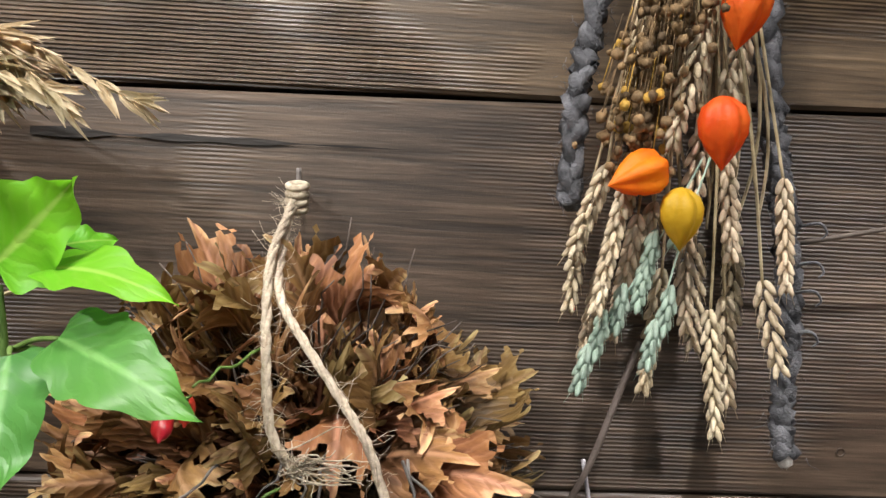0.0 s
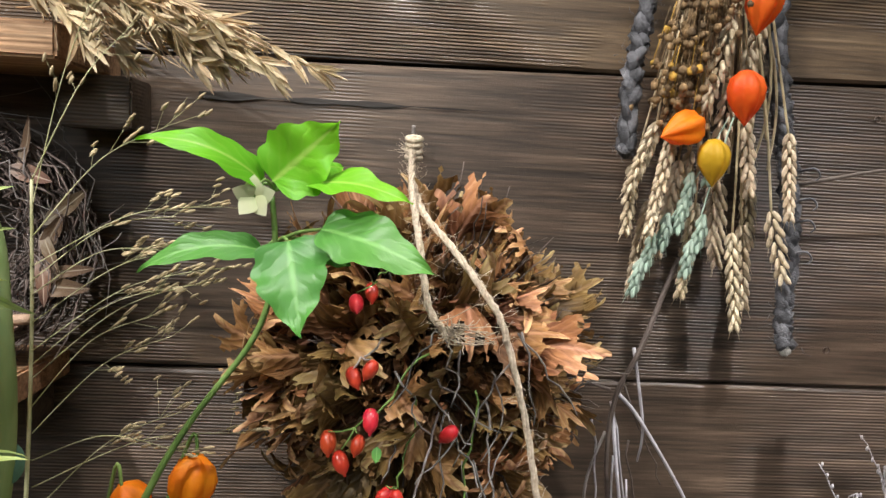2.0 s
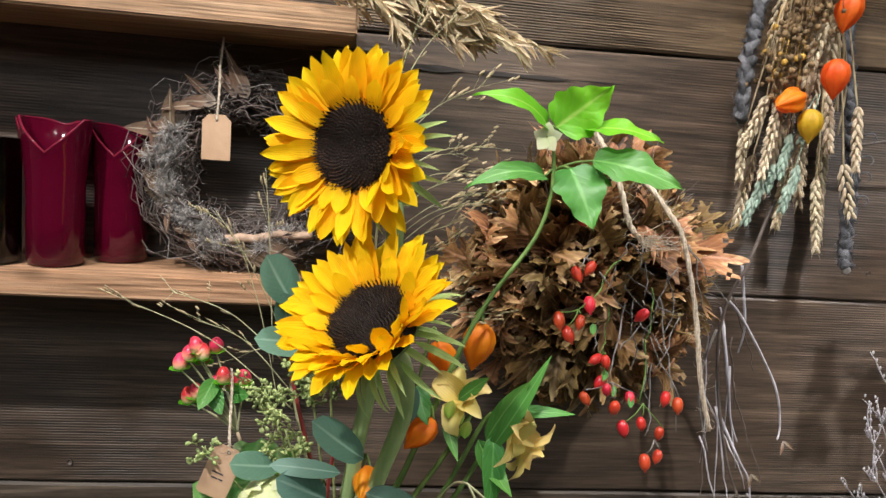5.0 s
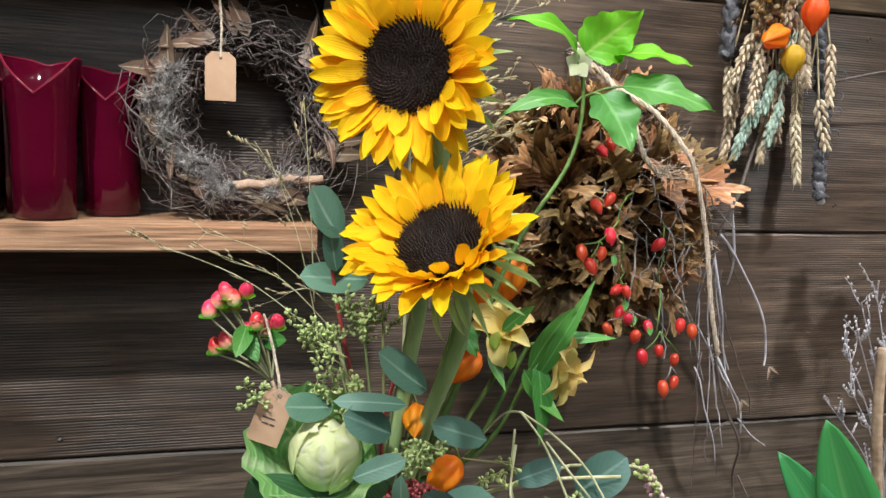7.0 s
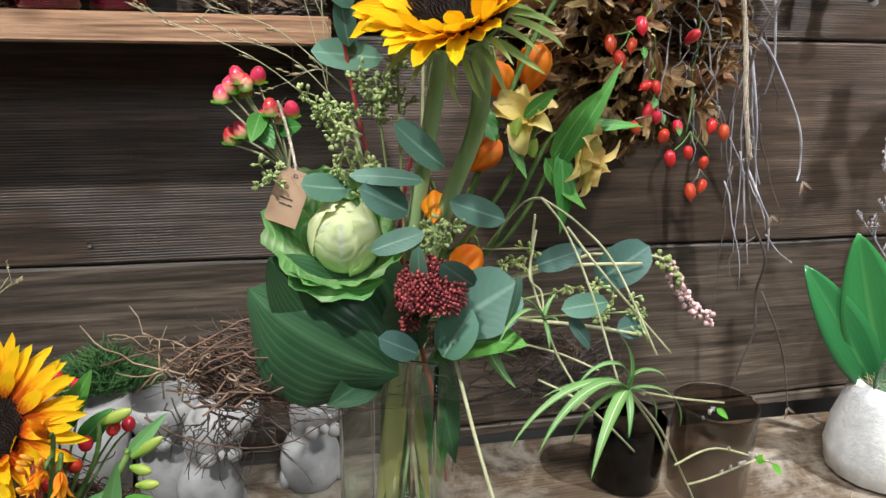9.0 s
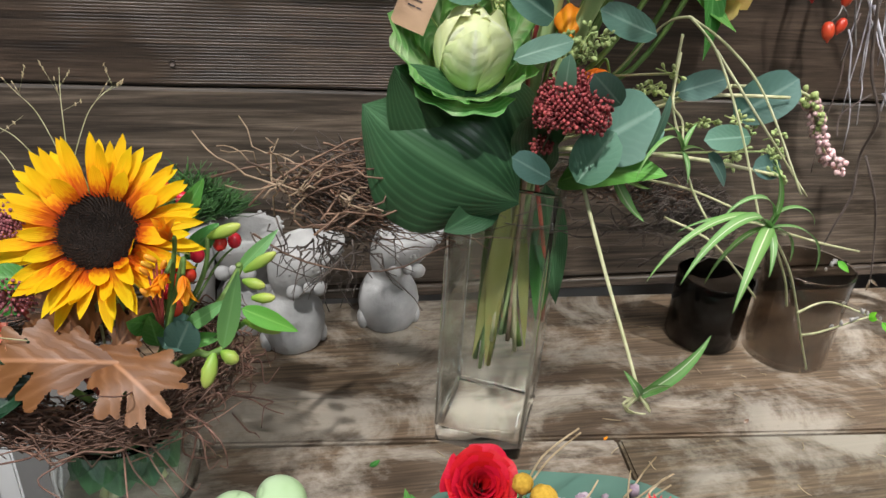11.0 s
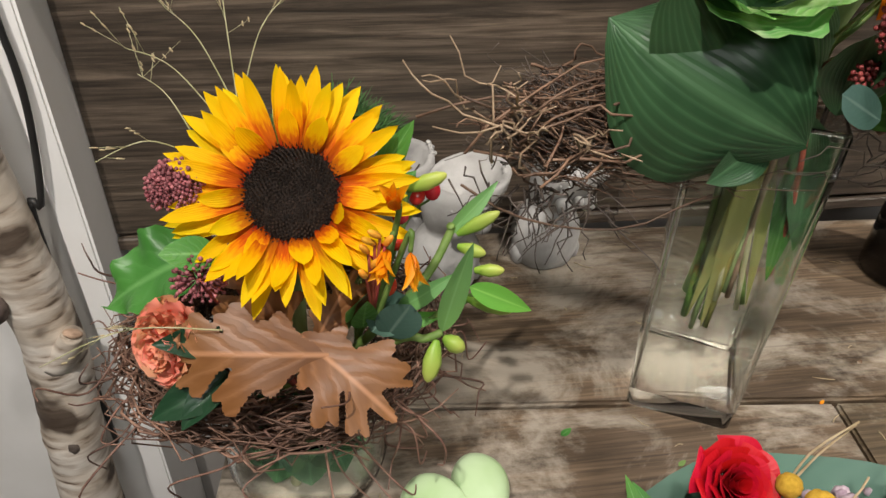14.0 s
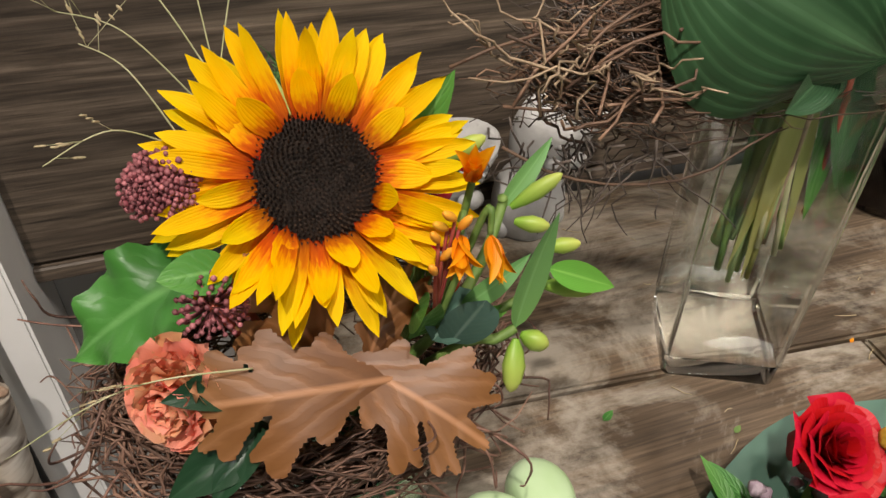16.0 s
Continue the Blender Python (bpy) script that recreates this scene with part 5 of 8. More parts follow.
smoked_vase(-0.648, 0.46)


def tag(name, at, down, width, length, face, label, cord):
    ob = thing(name, at, label, "tag")
    bm = bmesh.new()
    w, l, c = width / 2, length, width * 0.22
    outline = [(-w, -l), (w, -l), (w, -c), (w - c, 0), (-w + c, 0), (-w, -c)]
    lo = [bm.verts.new((x, z, 0)) for x, z in outline]
    hi = [bm.verts.new((x, z, 0.0008)) for x, z in outline]
    bm.faces.new(lo[::-1])
    bm.faces.new(hi)
    for k in range(6):
        bm.faces.new((lo[k], lo[(k + 1) % 6], hi[(k + 1) % 6], hi[k]))
    m = aimed(at, -Vector(down), face)
    card = part("card", bm, CARD, ob, smooth=False, m=m)
    bm = bmesh.new()
    lathe(bm, [(0.0004, 0.0011), (0.0016, 0.0012), (0.0018, 0.0010)], 12, centre=(0, -width * 0.16, 0))
    part("eyelet", bm, DARK_TWIG, card, "dark punched hole", m=m)
    bm = bmesh.new()
    twine_line(bm, random.Random(21), cord, 0.0013, 20)
    part("string", bm, TWINE, ob, "twisted jute string")
    return card, m


def nest_wreath():
    rng = random.Random(22)
    c = Vector((-0.385, 0.495, 1.489))
    ob = thing("feather_wreath", (-0.385, 0.495, 1.376), "rough grey twig wreath stuck with feathers and white down", "wreath")
    m = Matrix.Translation(c) @ pose(0, 0, 0, 84, 0, 4)
    bm = bmesh.new()
    tangle(bm, rng, m, 0.09, 0.032, 0.028, 120, 0.0009, (0.6, 2.2), wob=0.003, loose=0.16)
    part("grey_winding", bm, GREY_TWIG, ob, "wound grey twigs", kind="stuff")
    bm = bmesh.new()
    tangle(bm, rng, m, 0.088, 0.028, 0.027, 460, 0.0013, (0.6, 2.2), wob=0.003, loose=0.04)
    part("dark_winding", bm, DARK_TWIG, ob, "wound dark twigs", kind="stuff")
    bm = bmesh.new()
    for _ in range(70):
        a = rng.choice((2.75, 3.0, 3.3, 3.5, 3.7, 4.0, 4.4, 5.1, 5.4)) + rng.gauss(0, 0.1)
        p = m @ Vector((0.086 * math.cos(a) + rng.gauss(0, 0.006), 0.086 * math.sin(a) + rng.gauss(0, 0.006), 0.026 + rng.gauss(0, 0.005)))
        for _ in range(40):
            w = Vector((rng.gauss(0, 1), rng.gauss(0, 1) - 0.3, rng.gauss(0, 1))).normalized() * rng.uniform(0.004, 0.018)
            tube(bm, wobbly(rng, p, p + w, 3, 0.0015), 0.0006, 0.0002, 3)
    part("down", bm, DOWN, ob, "tufts of grey-white down", kind="stuff")
    for i in range(34):
        a = rng.uniform(0.0, 6.28)
        p = m @ Vector((0.083 * math.cos(a), 0.083 * math.sin(a), 0.022))
        t = a + rng.choice((1.2, -1.2, 0.5))
        w = (m.to_3x3() @ Vector((math.cos(t), math.sin(t), 0.25))) * rng.uniform(0.035, 0.06)
        leaf(ob, p, p + w, rng.uniform(0.009, 0.02), oval, FEATHER, (rng.gauss(0, 0.4), -1, 0.2), "feather", bend=rng.uniform(-50, 50), fold=0.3, segs=8, half=2, wave=0.05)
    bm = bmesh.new()
    tube(bm, wobbly(rng, (-0.40, 0.462, 1.412), (-0.30, 0.46, 1.42), 8, 0.002), 0.006, 0.005, 8)
    part("bark_piece", bm, STICK, ob, "strip of orange-brown bark")
    t, tm = tag("price_tag", (-0.412, 0.452, 1.552), (0.0, 0, -1), 0.031, 0.05, (0, -1, 0), "small kraft paper tag hung in the feather wreath by jute string",
                [(-0.412, 0.451, 1.545), (-0.411, 0.455, 1.58), (-0.413, 0.47, 1.61), (-0.412, 0.48, 1.64)])


nest_wreath()


def oat_sheaf():
    rng = random.Random(23)
    ob = thing("dried_oat_bunch", (-0.25, 0.5, 1.676), "bunch of dried straw-coloured oats drooping over the upper shelf", "dried flowers")
    grains = []
    for k in range(3):
        bm = bmesh.new()
        for j in range(3):
            blade(bm, aimed((0, 0, 0), (rng.gauss(0, 0.12), 1, rng.gauss(0, 0.12)), (rng.gauss(0, 1), 0.1, 1)), rng.uniform(0.026, 0.036), 0.0062, lance, bend=rng.uniform(-15, 15), fold=0.6, segs=5)
        grains.append(mesh_of(bm, "husk", OAT_PALE))
    bm = bmesh.new()
    n = 0
    for i in range(46):
        a = Vector((-0.30 + rng.gauss(0, 0.03), 0.46 + rng.gauss(0, 0.03), 1.69 + rng.uniform(0, 0.03)))
        b = Vector((-0.19 + rng.gauss(0, 0.05), 0.425 + rng.gauss(0, 0.02), 1.663 + rng.gauss(0, 0.014)))
        if i % 3 == 0:
            b = Vector((rng.uniform(-0.15, -0.085), 0.42 + rng.gauss(0, 0.012), 1.646 + rng.uniform(0, 0.03)))
        line = smooth_line([a, a.lerp(b, 0.5) + Vector((0, 0, 0.018)), b], 7)
        tube(bm, line, 0.0011, 0.0006, 4)
        for q in line[3:]:
            for _ in range(2):
                if n >= 290:
                    break
                n += 1
                w = Vector((0.8 + rng.gauss(0, 0.25), rng.gauss(0, 0.35) - 0.1, -0.55 + rng.gauss(0, 0.4)))
                put("husk", rng.choice(grains), ob, aimed(q, w, (rng.gauss(0, 1), -1, rng.gauss(0, 1))) @ Matrix.Scale(rng.uniform(0.7, 1.15), 4))
    part("stalk_mass", bm, STRAW, ob, "thin straw stalks", kind="stuff")


oat_sheaf()

# ---- the tall arrangement ----
VASE = Vector((-0.2595, 0.295, TOP))
NECK = Vector((-0.255, 0.295, 1.085))


def in_vase(rng):
    """A place low in the tall vase where a stem ends."""
    return (VASE.x + rng.uniform(-0.028, 0.028), VASE.y + rng.uniform(-0.028, 0.028), rng.uniform(0.85, 0.9))


def at_neck(rng):
    return (NECK.x + rng.uniform(-0.018, 0.018), NECK.y + rng.uniform(-0.018, 0.018), NECK.z + rng.uniform(-0.02, 0.01))


def square_vase():
    ob = thing("square_vase", VASE, "tall square clear glass vase with a thick base", "vase")
    bm = bmesh.new()
    m = Matrix.Translation(VASE) @ Matrix.Rotation(radians(-27), 4, "Z")

    def ring(h, z, c):
        pts = []
        for sx, sy in ((-1, -1), (1, -1), (1, 1), (-1, 1)):
            for k in range(4):
                a = math.atan2(sy, sx) + radians(-45 + 30 * k)
                pts.append(bm.verts.new(m @ Vector((sx * (h - c) + c * math.cos(a), sy * (h - c) + c * math.sin(a), z))))
        return pts

    def shell(name, levels, material, label, closed):
        rings = [ring(*level) for level in levels]
        for a, b in zip(rings, rings[1:]):
            for k in range(16):
                bm.faces.new((a[k], a[(k + 1) % 16], b[(k + 1) % 16], b[k]))
        if closed:
            bm.faces.new(rings[0][::-1])
            bm.faces.new(rings[-1])
        else:
            for k in range(16):
                bm.faces.new((rings[-1][k], rings[-1][(k + 1) % 16], rings[0][(k + 1) % 16], rings[0][k]))
        bmesh.ops.recalc_face_normals(bm, faces=bm.faces)
        glass = part(name, bm, material, ob, label)
        glass.visible_shadow = False

    shell("body", ((0.0485, 0.0265, 0.007), (0.0495, 0.15, 0.007), (0.0505, 0.312, 0.007), (0.0495, 0.314, 0.006), (0.0465, 0.312, 0.005), (0.0455, 0.15, 0.005), (0.0445, 0.0265, 0.005)), CLEAR_WALL, "", False)
    for sx, sy in ((-1, -1), (1, -1), (1, 1), (-1, 1)):
        bm = bmesh.new()
        tube(bm, [m @ Vector((sx * (0.0462 + 0.006 * z), sy * (0.0462 + 0.006 * z), z)) for z in (0.027, 0.12, 0.22, 0.312)], 0.0021, 0.0022, 10)
        corner = part("corner_edge", bm, GLASS, ob, "thick glass corner")
        corner.visible_shadow = False
    bm = bmesh.new()
    tube(bm, [m @ Vector((sx * 0.0482, sy * 0.0482, 0.3135)) for sx, sy in ((-1, -1), (1, -1), (1, 1), (-1, 1), (-1, -1))], 0.0019, 0.0019, 8)
    lip = part("lip", bm, GLASS, ob, "polished glass lip")
    lip.visible_shadow = False
    bm = bmesh.new()
    shell("base", ((0.044, 0.0005, 0.006), (0.0480, 0.004, 0.007), (0.0484, 0.024, 0.007), (0.0475, 0.0258, 0.006), (0.0445, 0.0262, 0.005), (0.038, 0.019, 0.005)), GLASS, "thick clear glass base", True)
    bm = bmesh.new()
    shell("water", ((0.0452, 0.262, 0.005), (0.0453, 0.2635, 0.005)), CLEAR_WALL, "still water surface", True)


square_vase()


def twig_collar():
    rng = random.Random(31)
    ob = thing("twig_collar", (-0.262, 0.30, 1.05), "loose wreath of dark brown vine twigs round the vase neck", "wreath")
    m = Matrix.Translation((-0.252, 0.297, 1.040)) @ pose(0, 0, 0, 3, 2, -6) @ Matrix.Diagonal((1.0, 0.34, 1, 1))
    bm = bmesh.new()
    # the whole ring, thin, then its thick bushy end
    tangle(bm, rng, m, 0.185, 0.026, 0.016, 120, 0.0012, (0.3, 1.0), (0.3, 2.9), 0.003, loose=0.05)
    tangle(bm, rng, m, 0.17, 0.036, 0.024, 290, 0.0008, (0.4, 1.2), (2.35, 3.6), 0.0013, loose=0.14, steps=17)
    tangle(bm, rng, m, 0.18, 0.034, 0.03, 60, 0.0011, (0.4, 1.1), (2.5, 3.5), 0.0013, loose=0.2, steps=17)
    part("twig_winding", bm, TWIG, ob, "wound reddish brown twigs", kind="stuff")
    bm = bmesh.new()
    # long twigs that run in from the bushy end to the neck
    for _ in range(34):
        a = Vector((-0.45 + rng.gauss(0, 0.025), 0.272 + rng.gauss(0, 0.022), 1.05 + rng.gauss(0, 0.024)))
        b = Vector((-0.345 + rng.gauss(0, 0.025), 0.29 + rng.gauss(0, 0.025), 1.055 + rng.gauss(0, 0.02)))
        tube(bm, wobbly(rng, a, b, 8, 0.0028, rng.gauss(0, 0.012)), 0.0011, 0.0007, 5)
    part("long_twig_mass", bm, TWIG, ob, "long coppery twigs", kind="stuff")
    bm = bmesh.new()
    for _ in range(15):
        p = Vector((-0.45 + rng.gauss(0, 0.02), 0.27 + rng.gauss(0, 0.02), 1.07 + rng.gauss(0, 0.012)))
        tube(bm, wobbly(rng, p, p + Vector((rng.uniform(-0.08, 0.03), rng.gauss(0, 0.02), rng.uniform(-0.01, 0.055))), 9, 0.0035), 0.0011, 0.0005, 4)
    part("stray_twig_mass", bm, STICK, ob, "stray pale twig ends", kind="stuff")
    bm = bmesh.new()
    tangle(bm, rng, m, 0.175, 0.042, 0.028, 170, 0.00065, (0.3, 0.9), (2.6, 3.6), 0.002, loose=0.2)
    for _ in range(46):
        p = Vector((-0.43 + rng.gauss(0, 0.03), 0.28 + rng.gauss(0, 0.02), 1.01 + rng.gauss(0, 0.01)))
        tube(bm, wobbly(rng, p, p + Vector((rng.gauss(-0.01, 0.025), rng.gauss(0, 0.02), rng.uniform(-0.055, -0.015))), 6, 0.0035), 0.0009, 0.0004, 4)
    tangle(bm, rng, m, 0.185, 0.035, 0.026, 110, 0.0009, (0.3, 0.9), (-0.9, 0.9), 0.004, loose=0.2)
    part("wiry_winding", bm, DARK_TWIG, ob, "thin dark wiry twigs", kind="stuff")


twig_collar()


def disc_mesh(r, outer):
    """The seed disc's dark middle, or the ring of brown florets round it."""
    rng = random.Random(33)
    bm = bmesh.new()
    if not outer:
        lathe(bm, [(r * 1.02, -0.006), (r, 0.002), (r * 0.85, 0.006), (r * 0.5, 0.0065), (r * 0.25, 0.004), (0.0003, 0.003)], 36)
    n = 620
    for i in range(n):
        q = math.sqrt((i + 0.5) / n)
        a = i * 2.39996
        if (q > 0.55 + rng.uniform(-0.05, 0.05)) != outer:
            continue
        z = 0.0065 + 0.002 * math.sin(q * 3.0) - (0.004 * max(q - 0.8, 0) / 0.2) - 0.002 * max(0.3 - q, 0)
        p = Vector((r * q * math.cos(a), r * q * math.sin(a), z))
        h = r * (0.05 + 0.09 * q)
        tip = p + Vector((math.cos(a) * h * 0.4 * q, math.sin(a) * h * 0.4 * q, h * rng.uniform(0.8, 1.5)))
        s = r * 0.03
        vs = [bm.verts.new(p + Vector((math.cos(a + k * 2.094) * s, math.sin(a + k * 2.094) * s, 0))) for k in range(3)]
        t = bm.verts.new(tip)
        for k in range(3):
            bm.faces.new((vs[k], vs[(k + 1) % 3], t))
    return mesh_of(bm, "florets" if outer else "disc", FLORET if outer else DISC, False)


def petal_meshes(length, width, material, seed):
    rng = random.Random(seed)
    out = []
    for _ in range(9):
        bm = bmesh.new()
        blade(bm, Matrix(), length * rng.uniform(0.9, 1.08), width * rng.uniform(0.85, 1.1), petal_shape, bend=rng.uniform(-14, 18), fold=rng.uniform(0.0, 0.35), cup=rng.uniform(-0.1, 0.3),
              wave=rng.uniform(0.0, 0.1), segs=9, half=2, twist=rng.uniform(-16, 16), curl=rng.uniform(-22, 30), phase=rng.uniform(0, 6))
        out.append(mesh_of(bm, "petal", material))
    return out


def sunflower(label, centre, normal, r_out, r_disc, material, line, thick, seed, lift=8.0, curled=()):
    rng = random.Random(seed)
    centre = Vector(centre)
    ob = thing("sunflower", line[-1], label, "flower", "sunflowers")
    m = facing(centre, normal)
    put("disc", disc_mesh(r_disc, False), ob, m, "black-brown seed disc")
    put("floret_ring", disc_mesh(r_disc, True), ob, m, "ring of brown florets")
    kinds = petal_meshes(r_out - r_disc * 0.86, (r_disc * 0.29 + 0.0045) * (0.8 if material is YELLOW_RED else 1.0), material, seed)
    short = petal_meshes((r_out - r_disc * 0.86) * 0.6, r_disc * 0.32 + 0.003, material, seed + 1)
    for row, (count, tilt) in enumerate(((36, lift - 9), (31, lift - 1), (12, lift + 8))):
        for i in range(count):
            a = 2 * math.pi * (i + 0.5 * row + rng.uniform(-0.22, 0.22)) / count
            t = tilt + rng.gauss(0, 4.5)
            for a0, a1, up in curled:
                if a0 < (math.degrees(a) % 360) < a1:
                    t += up * rng.uniform(0.4, 1.1)
            kind = rng.choice(kinds) if row < 2 else rng.choice(short)
            q = m @ Matrix.Rotation(a, 4, "Z") @ Matrix.Translation((0, r_disc * (0.9 - 0.03 * row), 0.001 + 0.0016 * row)) @ pose(0, 0, 0, t, rng.gauss(0, 8), rng.gauss(0, 5))
            put("petal", kind, ob, q)
    back = m @ Matrix.Translation((0, 0, -0.004))
    bm = bmesh.new()
    lathe(bm, [(r_disc * 1.08, 0.0), (r_disc * 1.0, -0.006), (r_disc * 0.6, -0.015), (thick * 1.3, -0.026), (thick, -0.032)], 22)
    base = part("receptacle", bm, STEM, ob, "green flower base", m=back)
    bm = bmesh.new()
    blade(bm, Matrix(), r_disc * 1.12, r_disc * 0.135, lance, bend=-10, fold=0.3, segs=7, half=1, curl=-50)
    bract = mesh_of(bm, "bract", SEPAL)
    for i in range(36):
        a = 2 * math.pi * (i + rng.uniform(-0.3, 0.3)) / 36
        q = back @ Matrix.Rotation(a, 4, "Z") @ Matrix.Translation((0, r_disc * rng.uniform(0.7, 1.0), -0.005 - 0.006 * rng.random())) @ pose(0, 0, 0, rng.uniform(-40, 26), rng.gauss(0, 10), 0) @ Matrix.Scale(rng.uniform(0.7, 1.25), 4)
        put("bract", bract, base, q, "pointed green bract")
    start = back @ Vector((0, 0, -0.024))
    neck = back @ Vector((0, 0, -0.05))
    stem(ob, [start, neck, *line], thick, thick * 0.82, STEM, sides=12)
    return ob


R2 = random.Random(34)
sunflower("large yellow sunflower with dark brown disc, thick green stem", (-0.262, 0.222, 1.523), (-0.5, -0.86, 0.02), 0.081, 0.039, YELLOW,
          [(-0.223, 0.26, 1.46), (-0.226, 0.27, 1.38), (-0.245, 0.278, 1.24), (-0.262, 0.29, 1.09), (-0.27, 0.31, 0.87)], 0.0085, 41, 20, ((225, 290, 28),))
sunflower("yellow sunflower looking upward, with a thick bent green stem", (-0.244, 0.171, 1.387), (-0.5, -0.56, 0.66), 0.079, 0.037, YELLOW,
          [(-0.208, 0.224, 1.322), (-0.208, 0.242, 1.28), (-0.229, 0.264, 1.2), (-0.245, 0.29, 1.09), (-0.24, 0.32, 0.87)], 0.0085, 43, 30, ((140, 275, 30),))


def lime_sprig():
    ob = thing("physalis_sprig", NECK, "tall green physalis stem with fresh lime leaves", "plant")
    y = 0.31
    top = (-0.069, y, 1.548)
    stem(ob, [top, (-0.066, y, 1.50), (-0.078, y, 1.45), (-0.12, 0.305, 1.388), (-0.15, 0.30, 1.33), (-0.196, 0.295, 1.21), (-0.24, 0.295, 1.09), (-0.25, 0.30, 0.88)], 0.0019, 0.003, STEM_DARK, sides=8)
    node = {"top": Vector((-0.067, 0.310, 1.552)), "low": Vector((-0.063, 0.310, 1.518))}
    for a, b, w, material, face, bend, at in (
        ((-0.068, 0.306, 1.558), (-0.022, 0.284, 1.6), 0.052, LIME, (0.05, -0.95, 0.3), 6, "top"),
        ((-0.043, 0.298, 1.557), (0.028, 0.268, 1.549), 0.03, LIME, (0.15, -0.55, 0.8), -45, "top"),
        ((-0.040, 0.312, 1.568), (-0.023, 0.330, 1.570), 0.02, LIME, (0.1, -0.6, 0.8), -20, "top"),
        ((-0.075, 0.31, 1.556), (-0.162, 0.292, 1.584), 0.026, LIME, (0.0, -0.7, 0.7), -85, "top"),
        ((-0.033, 0.292, 1.528), (0.044, 0.250, 1.506), 0.042, GREEN, (0.1, -0.8, 0.6), -35, "low"),
        ((-0.055, 0.294, 1.519), (-0.039, 0.255, 1.462), 0.05, GREEN, (0.05, -0.9, 0.4), -30, "low"),
        ((-0.074, 0.31, 1.510), (-0.162, 0.30, 1.492), 0.024, GREEN, (0.0, -0.7, 0.7), -80, "low"),
        ((-0.042, 0.305, 1.518), (-0.011, 0.290, 1.504), 0.024, GREEN, (0.1, -0.8, 0.6), -20, "low"),
        ((-0.19, 0.29, 1.30), (-0.18, 0.26, 1.27), 0.02, GREEN, (0, -0.8, 0.5), 20, ""),
    ):
        leaf(ob, a, b, w, nettle, material, face, bend=bend, fold=0.16, wave=0.07, waves=2.3, segs=26, half=4, twist=12 if b[0] < a[0] else -12, skew=0.04)
        if at:
            stem(ob, [node[at], node[at].lerp(Vector(a), 0.5) + Vector((0, 0, 0.002)), a], 0.0015, 0.0011, STEM_DARK, "petiole", 6, 4)
    # one nodding cream flower
    c = Vector((-0.079, 0.300, 1.547))
    for k in range(5):
        a = k * 1.257 + 0.3
        leaf(ob, c, c + Vector((math.cos(a) * 0.015, -0.004, math.sin(a) * 0.015)), 0.014, lance, CREAM, (-0.2, -0.9, -0.2), "petal", bend=-15, segs=8, half=2, label="pale cream petal")
    stem(ob, [node["top"], c + Vector((0.006, 0.002, 0.012)), c], 0.001, 0.001, STEM_DARK, "flower_stalk", 6, 4)


lime_sprig()


def lanterns_in_vase():
    rng = random.Random(35)
    for at, rx, ry, s in (((-0.124, 0.33, 1.335), 6, 8, 1.0), ((-0.163, 0.32, 1.322), 10, -25, 0.85), ((-0.183, 0.28, 1.258), 30, 35, 0.78), ((-0.234, 0.27, 1.212), -20, 60, 0.75), ((-0.203, 0.27, 1.156), 40, 30, 0.9)):
        ob = thing("physalis_lantern", at, "bright orange papery physalis lantern on a thin stalk", "flower", "physalis lanterns in the arrangement")
        m = Matrix.Translation(at) @ pose(0, 0, 0, rx, ry, rng.uniform(0, 70)) @ Matrix.Scale(s, 4)
        put("lantern", LANTERNS["orange"], ob, m)
        top = m @ Vector((0, 0, 0.02))
        stem(ob, [top, top + Vector((-0.006, 0.004, 0.012)), top.lerp(NECK, 0.25) + Vector((0.0, 0.01, 0.0)), top.lerp(NECK, 0.6), at_neck(rng)], 0.0012, 0.0022, STEM_DARK)


lanterns_in_vase()


